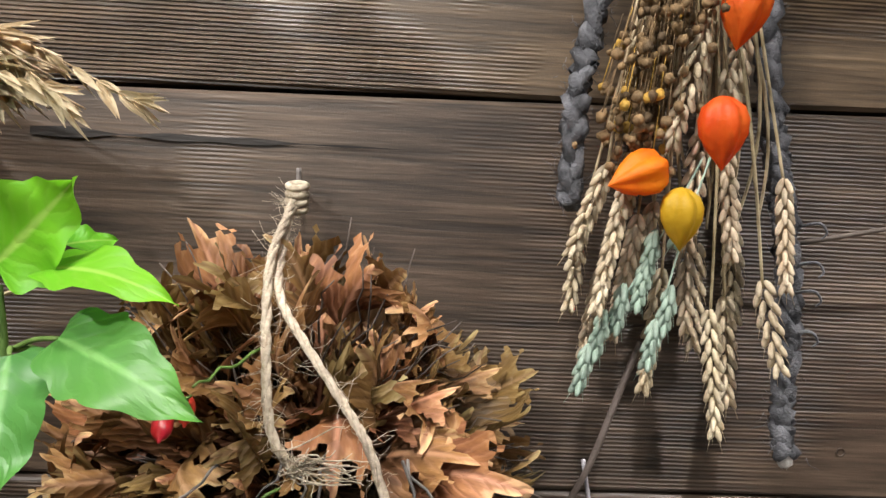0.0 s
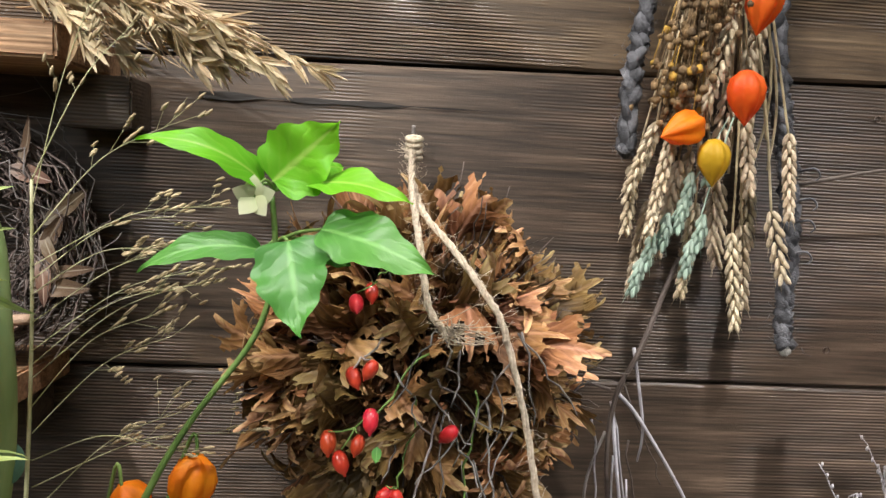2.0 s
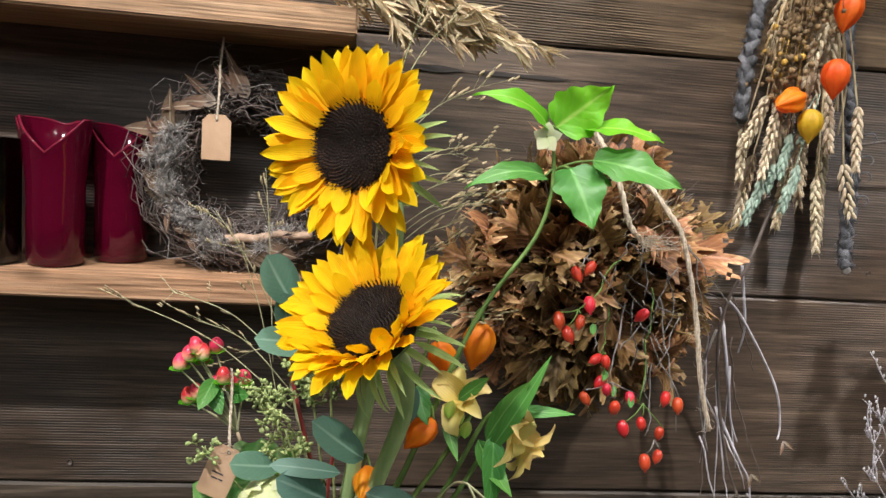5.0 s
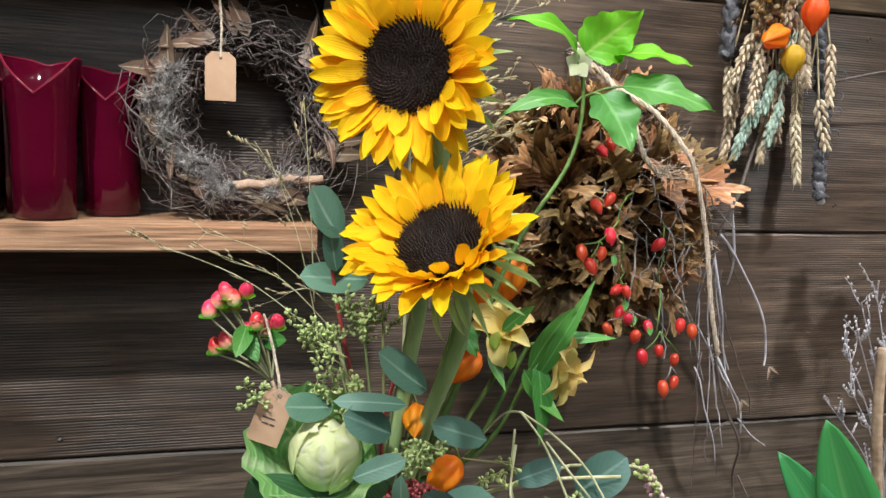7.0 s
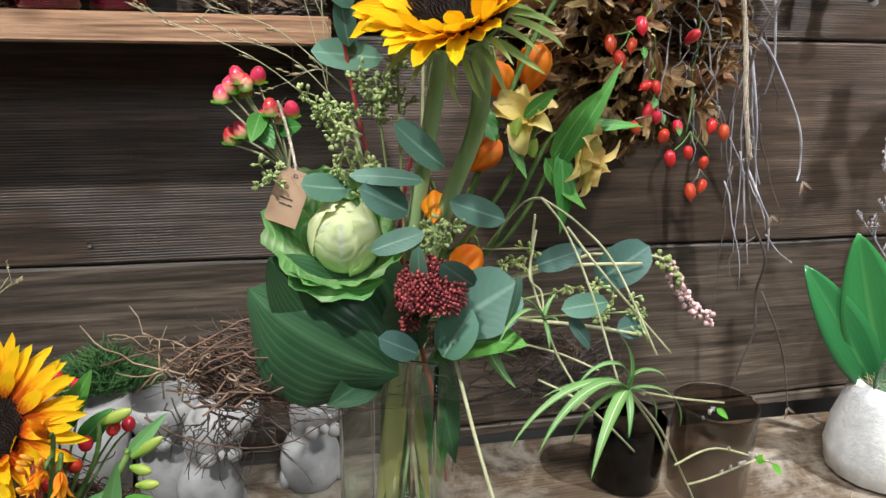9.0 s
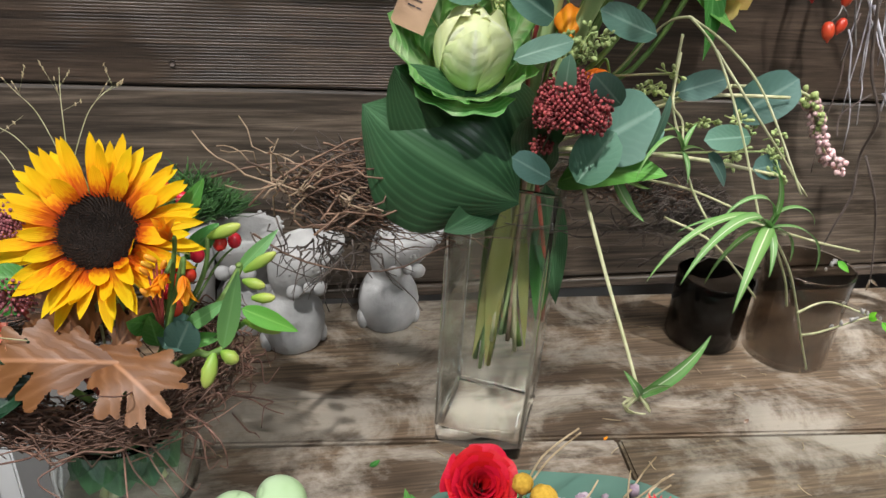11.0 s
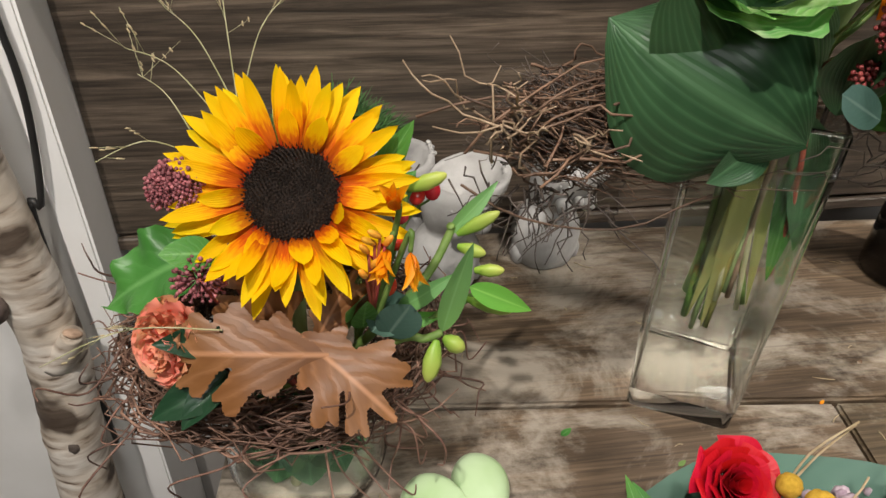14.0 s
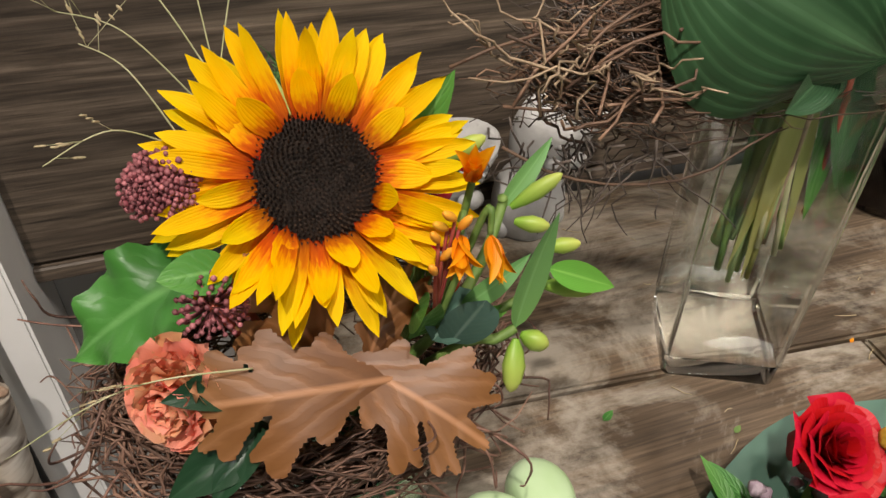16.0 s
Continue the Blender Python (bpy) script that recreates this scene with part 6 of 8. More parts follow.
def alstroemeria():
    rng = random.Random(36)
    ob = thing("alstroemeria", NECK, "pale yellow alstroemeria blooms with long pointed green leaves", "flower")
    for c, n in (((-0.142, 0.29, 1.285), (-0.55, -0.5, 0.65)), ((-0.104, 0.28, 1.266), (0.65, -0.65, -0.05)), ((-0.088, 0.29, 1.25), (0.6, -0.3, -0.7))):
        m = facing(c, n)
        for k in range(6):
            bm = bmesh.new()
            blade(bm, Matrix(), 0.045 * rng.uniform(0.85, 1.1), 0.019 + 0.006 * (k % 2), oval, bend=-14, cup=0.6, segs=10, half=2, curl=-70 - 50 * (k % 2), wave=0.06, twist=rng.uniform(-14, 14))
            part("petal", bm, ALST, ob, m=m @ Matrix.Rotation(k * math.pi / 3 + rng.gauss(0, 0.18), 4, "Z") @ pose(0, 0, 0, 54 + 16 * (k % 2) + rng.gauss(0, 13)))
        stem(ob, [c, m @ Vector((0, 0, -0.02)), Vector(c).lerp(NECK, 0.5) + Vector((0.012, 0, 0)), at_neck(rng), in_vase(rng)], 0.0022, 0.003, STEM_DARK)
    for a, b, w, bend in (((-0.12, 0.28, 1.25), (-0.088, 0.25, 1.322), 0.02, 40), ((-0.115, 0.27, 1.26), (-0.122, 0.24, 1.188), 0.026, -30), ((-0.1, 0.28, 1.28), (-0.036, 0.26, 1.285), 0.013, -50),
                          ((-0.15, 0.28, 1.29), (-0.125, 0.26, 1.32), 0.014, 40), ((-0.12, 0.27, 1.24), (-0.07, 0.25, 1.345), 0.016, -20), ((-0.16, 0.285, 1.27), (-0.15, 0.26, 1.235), 0.014, 30), ((-0.13, 0.27, 1.255), (-0.1, 0.235, 1.21), 0.024, 60)):
        leaf(ob, a, b, w, lance, GREEN, (0.1, -0.9, 0.4), bend=bend, fold=0.2, segs=12, half=2, twist=30)
    for p in ((-0.15, 0.275, 1.265), (-0.143, 0.27, 1.255), (-0.16, 0.27, 1.275)):
        leaf(ob, p, (p[0] + 0.003, p[1], p[2] + 0.018), 0.012, oval, BUD, (0, -1, 0), "bud", fold=-0.8, segs=8, half=2)


alstroemeria()


def eucalyptus():
    rng = random.Random(37)
    ob = thing("eucalyptus_branches", NECK, "eucalyptus branches with round blue-green leaves", "foliage")
    # centre, size, width ratio, facing
    spots = (((-0.322, 0.26, 1.403), 0.05, 0.8, 120), ((-0.315, 0.26, 1.372), 0.042, 0.55, 100), ((-0.312, 0.27, 1.345), 0.062, 0.5, 175), ((-0.264, 0.2, 1.28), 0.06, 0.5, 140), ((-0.29, 0.2, 1.255), 0.06, 0.28, 175),
             ((-0.292, 0.2, 1.237), 0.05, 0.6, 150), ((-0.214, 0.2, 1.225), 0.052, 0.5, 160), ((-0.285, 0.18, 1.208), 0.045, 0.45, 20), ((-0.268, 0.17, 1.185), 0.055, 0.3, 100), ((-0.24, 0.16, 1.185), 0.045, 0.5, 140),
             ((-0.205, 0.2, 1.142), 0.07, 0.9, 30), ((-0.236, 0.17, 1.13), 0.048, 0.85, 60), ((-0.283, 0.18, 1.118), 0.04, 0.6, 150), ((-0.19, 0.17, 1.155), 0.05, 0.3, 80), 
             ((-0.118, 0.190, 1.111), 0.04, 0.5, 130), ((-0.061, 0.230, 1.160), 0.06, 0.7, 40), ((-0.056, 0.210, 1.104), 0.04, 0.6, 175), ((-0.131, 0.220, 1.173), 0.045, 0.55, 20), ((-0.115, 0.190, 1.138), 0.052, 0.45, 178), ((-0.225, 0.27, 1.37), 0.03, 0.8, 90), ((-0.2, 0.26, 1.29), 0.04, 0.7, 90), ((-0.335, 0.24, 1.24), 0.045, 0.6, 170))
    for c, size, ratio, turn in spots:
        d = Vector((math.cos(radians(turn)), rng.uniform(-0.4, 0.1), math.sin(radians(turn)))).normalized() * size
        leaf(ob, Vector(c) - d * 0.5, Vector(c) + d * 0.5, size * ratio, round_leaf, EUC, (rng.gauss(0, 0.4), -0.8, 0.5), bend=rng.uniform(-25, 25), fold=rng.uniform(0, 0.25), segs=10, half=2)
    for pts in ([(-0.322, 0.265, 1.40), (-0.305, 0.27, 1.3), (-0.275, 0.285, 1.18), NECK], [(-0.264, 0.22, 1.28), (-0.27, 0.25, 1.2), NECK, (-0.26, 0.3, 0.88)], [(-0.05, 0.215, 1.165), (-0.14, 0.23, 1.16), (-0.21, 0.27, 1.12), NECK], [(-0.05, 0.2, 1.1), (-0.13, 0.22, 1.11), (-0.22, 0.27, 1.1), NECK]):
        stem(ob, pts, 0.0015, 0.0024, STEM_RED if pts[0][0] < -0.26 else STEM_PALE)
    seeds = thing("seeded_eucalyptus", NECK, "branching sprays of small green eucalyptus seed capsules", "foliage")
    for c, n, spread in (((-0.33, 0.25, 1.306), 60, 0.022), ((-0.29, 0.25, 1.312), 90, 0.03), ((-0.31, 0.24, 1.273), 45, 0.022), ((-0.25, 0.2, 1.212), 60, 0.022), ((-0.382, 0.25, 1.253), 26, 0.018), ((-0.17, 0.23, 1.17), 22, 0.022), ((-0.055, 0.22, 1.115), 45, 0.024), ((-0.33, 0.25, 1.25), 30, 0.02), ((-0.1, 0.23, 1.14), 20, 0.024), ((-0.275, 0.24, 1.34), 30, 0.02)):
        bm = bmesh.new()
        c = Vector(c)
        root = c.lerp(NECK, 0.35)
        tube(bm, smooth_line([NECK, root, c], 5), 0.0014, 0.0009, 5)
        axis = (c - root).normalized()
        for _ in range(max(5, n // 4)):
            b = c.lerp(root, rng.uniform(-0.1, 0.45)) + Vector((rng.gauss(0, 1), rng.gauss(0, 0.7), rng.gauss(0, 0.8))) * spread * 0.3
            w = (axis * 0.7 + Vector((rng.gauss(0, 0.8), rng.gauss(0, 0.6), rng.gauss(0, 0.6)))).normalized()
            e = b + w * rng.uniform(0.6, 1.2) * spread * 0.75
            tube(bm, wobbly(rng, b, e, 3, 0.0006), 0.0007, 0.0005, 4)
            for k in range(7):
                q = b.lerp(e, 0.45 + 0.55 * k / 6)
                d = (w * 0.5 + Vector((rng.gauss(0, 1), rng.gauss(0, 1), rng.gauss(0, 1)))).normalized()
                p = q + d * 0.0042
                tube(bm, [q, p], 0.0005, 0.0005, 3)
                ball(bm, p + d * 0.0015, (0.0016, 0.0016, 0.0025), 6, 5, d.to_track_quat("Z", "Y").to_matrix(), 0.06, rng)
        part("seed_spray", bm, EUC_SEED, seeds)


eucalyptus()


def hypericum():
    rng = random.Random(38)
    ob = thing("hypericum_sprig", NECK, "hypericum sprig with pink and cream berries", "berries")
    fork = Vector((-0.362, 0.33, 1.235))
    bm = bmesh.new()
    lathe(bm, [(0.0002, 0.0098), (0.0036, 0.0082), (0.0066, 0.003), (0.0071, -0.001), (0.006, -0.0062), (0.0003, -0.0085)], 14)
    berry = mesh_of(bm, "berry", PINK_BERRY)
    for (x, z) in ((-0.4187, 1.3054), (-0.4111, 1.3138), (-0.4041, 1.3222), (-0.3976, 1.3163), (-0.3858, 1.3222), (-0.3849, 1.2834), (-0.369, 1.2868), (-0.3574, 1.2923), (-0.4044, 1.272), (-0.4139, 1.265), (-0.3985, 1.3085), (-0.3765, 1.2945)):
        p = Vector((x, 0.335 + rng.gauss(0, 0.008), z))
        m = Matrix.Translation(p) @ pose(0, 0, 0, rng.gauss(0, 20), rng.gauss(0, 20), 0)
        put("berry", berry, ob, m)
        for k in range(4):
            a = k * 1.57 + rng.random()
            leaf(ob, p + Vector((0, 0, -0.007)), p + Vector((math.cos(a) * 0.011, math.sin(a) * 0.0135, -0.006)), 0.012, oval, LIME, (0, -0.3, 1), "calyx", bend=35, segs=6, half=2, cup=0.3)
        stem(ob, [p - Vector((0, 0, 0.007)), p.lerp(fork, 0.5), fork], 0.0008, 0.0013, STEM_PALE, "stalk", 5, 4)
    for a, b in (((-0.385, 0.33, 1.29), (-0.395, 0.3, 1.268)), ((-0.39, 0.33, 1.285), (-0.375, 0.31, 1.26)), ((-0.37, 0.33, 1.275), (-0.35, 0.31, 1.28))):
        leaf(ob, a, b, 0.018, oval, GREEN, bend=-20, fold=0.2, segs=8, half=2)
    stem(ob, [fork, (-0.335, 0.32, 1.18), NECK], 0.0018, 0.0024, STICK)
    t, tm = tag("price_tag", (-0.357, 0.25, 1.252), (-0.35, 0, -0.93), 0.028, 0.048, (-0.1, -1, 0.15), "small kraft paper price tag tied to the tall arrangement", [(-0.358, 0.249, 1.246), (-0.36, 0.26, 1.265), (-0.366, 0.31, 1.29), (-0.37, 0.33, 1.30)])
    bm = bmesh.new()
    for x0, x1, z in ((-0.007, 0.004, -0.026), (-0.006, 0.0, -0.031), (0.001, 0.005, -0.031)):
        slab(bm, x0, x1, z, z + 0.0012, 0.0009, 0.0013)
    part("writing", bm, INK, t, "unreadable pencil strokes", smooth=False, m=tm)


hypericum()


def cabbage_patch(rng, profile, mid, span, ruffle, waves, rows=12, cols=10, drop=0.45):
    """A leaf bent round a head: profile(v) gives (radius, height); the sides fall short of the middle."""
    bm = bmesh.new()
    uv = bm.loops.layers.uv.verify()
    ph, grid = rng.uniform(0, 6), []
    for j in range(rows + 1):
        row = []
        for k in range(cols + 1):
            u = 2 * k / cols - 1
            v = j / rows * (1 - drop * abs(u) ** 2.6)
            r, z = profile(v)
            wide = span * (0.35 + 0.65 * min(1.0, j / rows * 1.8))
            a = mid + u * wide * 0.5
            rip = ruffle * max(v - 0.45, 0) * 2 * math.sin(waves * u * 3.1 + ph) + ruffle * 0.4 * max(v - 0.3, 0) * math.sin(waves * 2.3 * u + 9 * v + ph)
            row.append((bm.verts.new(((r + rip) * math.cos(a), (r + rip) * math.sin(a), z + rip * 0.6)), (0.5 + 0.5 * u, j / rows)))
        grid.append(row)
    for r0, r1 in zip(grid, grid[1:]):
        for k in range(cols):
            quad = (r0[k], r0[k + 1], r1[k + 1], r1[k])
            f = bm.faces.new([q[0] for q in quad])
            for loop, q in zip(f.loops, quad):
                loop[uv].uv = q[1]
    return bm


def cabbage():
    rng = random.Random(39)
    c = Vector((-0.318, 0.262, 1.182))
    ob = thing("ornamental_cabbage", NECK, "ornamental cabbage with ruffled green leaves and a pale heart", "flower")
    m = facing(c, (-0.12, -0.66, 0.74)) @ Matrix.Translation((0, 0, 0.012))
    R = 0.033
    # the closed heart: leaves wrapped over one another, the inner ones shorter
    for i in range(8):
        k = 1.0 - 0.045 * i
        top = radians(rng.uniform(70, 84) + (14 if i > 4 else 0))

        def ball_side(v, k=k, top=top):
            t = radians(-75) + (top + radians(75)) * v
            return R * k * math.cos(t) * 1.0, R * k * math.sin(t) * 1.25

        bm = cabbage_patch(rng, ball_side, i * 2.4 + rng.gauss(0, 0.2), 2.6, 0.0022, 3.0)
        part("leaf", bm, KALE_HEART, ob, "pale yellow-green heart leaf", m=m)
    bm = bmesh.new()
    ball(bm, (0, 0, 0.002), (R * 0.72, R * 0.72, R * 0.98), 20, 14)
    uv = bm.loops.layers.uv.verify()
    for f in bm.faces:
        for loop in f.loops:
            loop[uv].uv = (0.2 + loop.vert.co.x / R * 0.3, 0.5 + loop.vert.co.z / R * 0.4)
    part("leaf", bm, KALE_HEART, ob, "tight innermost heart leaves", m=m)
    # the open leaves round it: angle, reach, rise of the rim
    for ang, reach, rise, span in ((190, 0.066, 0.032, 1.9), (258, 0.066, 0.008, 2.0), (318, 0.056, 0.016, 1.7), (20, 0.046, 0.034, 1.7), (85, 0.046, 0.036, 1.8), (140, 0.056, 0.038, 1.7), (226, 0.06, 0.018, 1.6)):

        def bowl_side(v, reach=reach, rise=rise):
            return R * 0.3 + (reach - R * 0.3) * v ** 0.85, -R * 0.95 + (rise + R * 0.95) * v ** 1.7

        bm = cabbage_patch(rng, bowl_side, radians(ang) + rng.gauss(0, 0.06), span, 0.0036, 4.0, 14, 16, 0.3)
        part("leaf", bm, KALE, ob, m=m)
    stem(ob, [c, c.lerp(NECK, 0.6), NECK, (-0.27, 0.29, 0.9)], 0.006, 0.005, STEM_PALE)


cabbage()


def egg(s):
    return math.sin(math.pi * s ** 0.95) ** 0.85


def broad_leaves():
    ob = thing("broad_leaf_wrap", NECK, "large glossy dark green folded leaves under the flowers", "foliage")
    for a, b, w, face, kw in (
        ((-0.276, 0.222, 1.07), (-0.418, 0.262, 1.142), 0.148, (-0.3, -0.88, 0.05), dict(bend=-38, cup=-0.3, curl=-25, twist=-14)),
        ((-0.30, 0.225, 1.075), (-0.385, 0.24, 1.182), 0.085, (-0.2, -0.9, 0.2), dict(bend=30, cup=-0.3, fold=-0.1)),
        ((-0.255, 0.262, 1.08), (-0.30, 0.25, 1.175), 0.07, (0.45, -0.85, -0.15), dict(bend=-35, cup=-0.3)),
        ((-0.26, 0.225, 1.09), (-0.285, 0.19, 1.16), 0.04, (-0.5, -0.8, 0.1), dict(bend=40, fold=0.4)),
        ((-0.26, 0.22, 1.1), (-0.265, 0.175, 1.17), 0.035, (0.5, -0.8, 0.1), dict(bend=30, fold=0.4)),
    ):
        leaf(ob, a, b, w, egg, DEEP, face, segs=20, half=5, wave=0.02, **kw)
    leaf(ob, (-0.24, 0.23, 1.085), (-0.175, 0.165, 1.118), 0.05, toothed, GREEN, (0.2, -0.6, 0.8), bend=-40, fold=0.2, segs=14, half=3, label="jagged mid green leaf")
    leaf(ob, (-0.285, 0.25, 1.065), (-0.34, 0.22, 1.045), 0.035, oval, DEEP, (0, -0.9, 0.2), bend=-20, fold=0.3, segs=8, half=2)
    for a, b, w, mat_ in (((-0.23, 0.285, 1.06), (-0.205, 0.275, 0.93), 0.035, DEEP), ((-0.225, 0.29, 1.05), (-0.22, 0.28, 0.9), 0.03, GREEN), ((-0.265, 0.28, 1.05), (-0.288, 0.275, 0.87), 0.016, SHEATH), ((-0.268, 0.28, 1.05), (-0.275, 0.27, 0.86), 0.02, SHEATH), ((-0.25, 0.285, 1.03), (-0.23, 0.28, 0.87), 0.012, SHEATH)):
        leaf(ob, a, b, w, lance, mat_, (0, -1, 0), segs=8, half=2, fold=0.2)
    rng = random.Random(44)
    for k in range(13):
        stem(ob, [at_neck(rng), in_vase(rng)], 0.0024, 0.0022, rng.choice((STEM, STEM_OLIVE, STEM_PALE, STICK)))
    stem(ob, [(-0.245, 0.27, 1.07), (-0.222, 0.28, 0.98), (-0.21, 0.29, 0.9)], 0.0022, 0.002, STEM_RED)


broad_leaves()


def bud_cluster(name, label, centre, radius, count, material, root, seed, flat=1.0):
    rng = random.Random(seed)
    c = Vector(centre)
    ob = thing(name, root, label, "flower", "skimmia")
    bm = bmesh.new()
    for i in range(count):
        z = 1 - 1.5 * (i + 0.5) / count
        a = i * 2.39996
        s = math.sqrt(max(0, 1 - z * z))
        d = Vector((s * math.cos(a), s * math.sin(a) - 0.25, z * flat)).normalized()
        p = c + d * radius * rng.uniform(0.82, 1.08)
        ball(bm, p, rng.uniform(0.0015, 0.0021) * (0.75 if material is SKIMMIA_DUSKY else 0.9), 6, 5, jitter=0.12, rng=rng)
        tube(bm, [c + d * radius * 0.35, p], 0.0006, 0.0006, 3)
    part("bud_mass", bm, material, ob, kind="stuff")
    stem(ob, [c, c.lerp(Vector(root), 0.5), root], 0.0024, 0.0026, STEM_RED)


bud_cluster("skimmia", "round head of dark red skimmia buds", (-0.258, 0.178, 1.165), 0.028, 460, SKIMMIA, NECK, 51)
bud_cluster("skimmia", "small tuft of dark red skimmia buds", (-0.27, 0.2, 1.128), 0.009, 40, SKIMMIA, NECK, 52)


def pokeweed():
    rng = random.Random(53)
    ob = thing("pokeweed_spike", (-0.1, 0.24, 1.17), "drooping pink and green pokeweed berry spike", "berries")
    line = smooth_line([(-0.09, 0.24, 1.168), (-0.03, 0.235, 1.165), (-0.012, 0.235, 1.155), (0.01, 0.24, 1.125), (0.035, 0.25, 1.098), (0.062, 0.255, 1.083)], 8)
    bm = bmesh.new()
    tube(bm, line, 0.0016, 0.001, 6)
    part("stem", bm, STEM_PALE, ob)
    for name, material, k0, k1, n in (("berry_mass", PHYTO_GREEN, 12, 24, 40), ("flower_mass", PHYTO, 16, 40, 110)):
        bm = bmesh.new()
        for _ in range(n):
            p = line[rng.randrange(k0, k1)]
            d = Vector((rng.gauss(0, 1), rng.gauss(0, 1), rng.gauss(0, 1))).normalized() * 0.0065
            ball(bm, p + d, rng.uniform(0.0018, 0.003), 6, 5, jitter=0.15, rng=rng)
            tube(bm, [p, p + d], 0.0004, 0.0004, 3)
        part(name, bm, material, ob, kind="stuff")
    stem(ob, [(-0.09, 0.24, 1.168), (-0.17, 0.27, 1.13), NECK], 0.0016, 0.002, STEM_PALE)


pokeweed()


def spider_plant():
    rng = random.Random(54)
    ob = thing("spider_plant_runners", NECK, "hanging striped spider plant with arching leaves and pale runners", "plant")
    c, second, top = Vector((-0.096, 0.135, 1.083)), Vector((-0.153, 0.190, 1.127)), Vector((-0.143, 0.240, 1.224))
    for tip, w, bend in (((-0.191, 0.090, 1.067), 0.0105, -75), ((-0.153, 0.075, 1.047), 0.0125, -60), ((-0.210, 0.105, 1.061), 0.009, -70), ((-0.119, 0.125, 1.145), 0.0075, 35), ((-0.147, 0.125, 1.096), 0.006, -120), ((-0.170, 0.145, 1.078), 0.007, -40), ((-0.107, 0.105, 1.056), 0.007, -50), ((-0.066, 0.125, 1.091), 0.006, -130), ((-0.155, 0.115, 1.048), 0.006, -60), ((-0.039, 0.135, 1.043), 0.006, -70), ((-0.058, 0.145, 1.046), 0.005, -50)):
        arched(ob, c, tip, w * 0.85, SPIDER, -abs(bend) * 1.35 - 15, rng.uniform(-25, 25))
    for tip, w, bend in (((-0.188, 0.170, 1.160), 0.007, -20), ((-0.205, 0.160, 1.117), 0.0075, -110), ((-0.152, 0.160, 1.139), 0.009, -15), ((-0.139, 0.200, 1.148), 0.005, -60), ((-0.154, 0.170, 1.107), 0.005, 50)):
        arched(ob, second, tip, w * 0.85, SPIDER, -abs(bend) * 1.2 - 20, rng.uniform(-30, 30))
    for a, b, w, bend in (((-0.199, 0.210, 1.100), (-0.178, 0.180, 1.066), 0.011, 60), ((-0.195, 0.210, 1.100), (-0.177, 0.180, 1.097), 0.006, 50)):
        leaf(ob, a, b, w, strap, SPIDER, (0, -0.6, 0.8), bend=bend, fold=0.3, segs=14, half=2)
    for pts in ([top, (-0.115, 0.220, 1.205), (-0.085, 0.200, 1.171), (-0.060, 0.155, 1.102)], [top, (-0.131, 0.210, 1.203), (-0.115, 0.180, 1.154), (-0.101, 0.140, 1.084)], [(-0.152, 0.230, 1.212), (-0.160, 0.210, 1.163), (-0.151, 0.190, 1.126)], [(-0.150, 0.230, 1.197), (-0.165, 0.200, 1.165), (-0.153, 0.200, 1.149), (-0.153, 0.190, 1.127)], [(-0.125, 0.220, 1.202), (-0.089, 0.200, 1.156), (-0.024, 0.190, 1.084)], [(-0.169, 0.240, 1.085), (-0.136, 0.200, 1.090), (-0.106, 0.170, 1.084)], [(-0.151, 0.190, 1.123), (-0.142, 0.180, 1.097), (-0.128, 0.160, 1.070)], [c, (-0.050, 0.155, 1.023), (-0.030, 0.165, 0.987)], [(-0.150, 0.200, 1.063), (-0.116, 0.170, 1.051), (-0.061, 0.170, 0.995)], [c, (-0.035, 0.145, 1.062), (0.015, 0.155, 1.047)], [top, (-0.155, 0.260, 1.213), (-0.180, 0.290, 1.161)], [(-0.127, 0.170, 1.046), (-0.102, 0.160, 1.076), (-0.079, 0.135, 1.076)], [(-0.151, 0.230, 1.180), (-0.169, 0.250, 1.174), (-0.184, 0.280, 1.165)]):
        stem(ob, pts, 0.0012, 0.0009, STEM_PALE, "runner", 6)
    for pts in ([c, (-0.05, 0.15, 1.03), (0.0, 0.17, 0.95), (0.03, 0.18, 0.9)], [(-0.03, 0.15, 0.99), (0.05, 0.2, 0.965), (0.13, 0.21, 0.93)], [(0.0, 0.17, 0.95), (0.05, 0.2, 0.93), (0.1, 0.2, 0.945)]):
        stem(ob, pts, 0.0012, 0.0009, STEM_PALE, "runner", 6)
    # the long runner with a plantlet near the table
    end = Vector((-0.212, 0.075, 0.975))
    stem(ob, [(-0.232, 0.215, 1.11), (-0.225, 0.15, 1.05), (-0.216, 0.1, 1.0), end], 0.0018, 0.0014, STEM_PALE, "runner", 6)
    for t, w, b in (((-0.152, 0.088, 1.018), 0.0115, -55), ((-0.232, 0.07, 1.004), 0.0075, -70), ((-0.195, 0.06, 0.995), 0.006, 60)):
        leaf(ob, end, t, w, strap, SPIDER, (0, -0.9, 0.3), bend=b, fold=0.3, segs=12, half=2)
    bm = bmesh.new()
    for _ in range(12):
        a = rng.uniform(0, 6.28)
        tube(bm, smooth_line([end, end + Vector((math.cos(a) * 0.01, math.sin(a) * 0.01, -0.012)), end + Vector((math.cos(a + 1.4) * 0.012, math.sin(a + 1.4) * 0.012, -0.008))], 4), 0.0012, 0.0006, 5)
    part("root_tuft", bm, STEM_PALE, ob, "short white curled roots", kind="stuff")
    bm = bmesh.new()
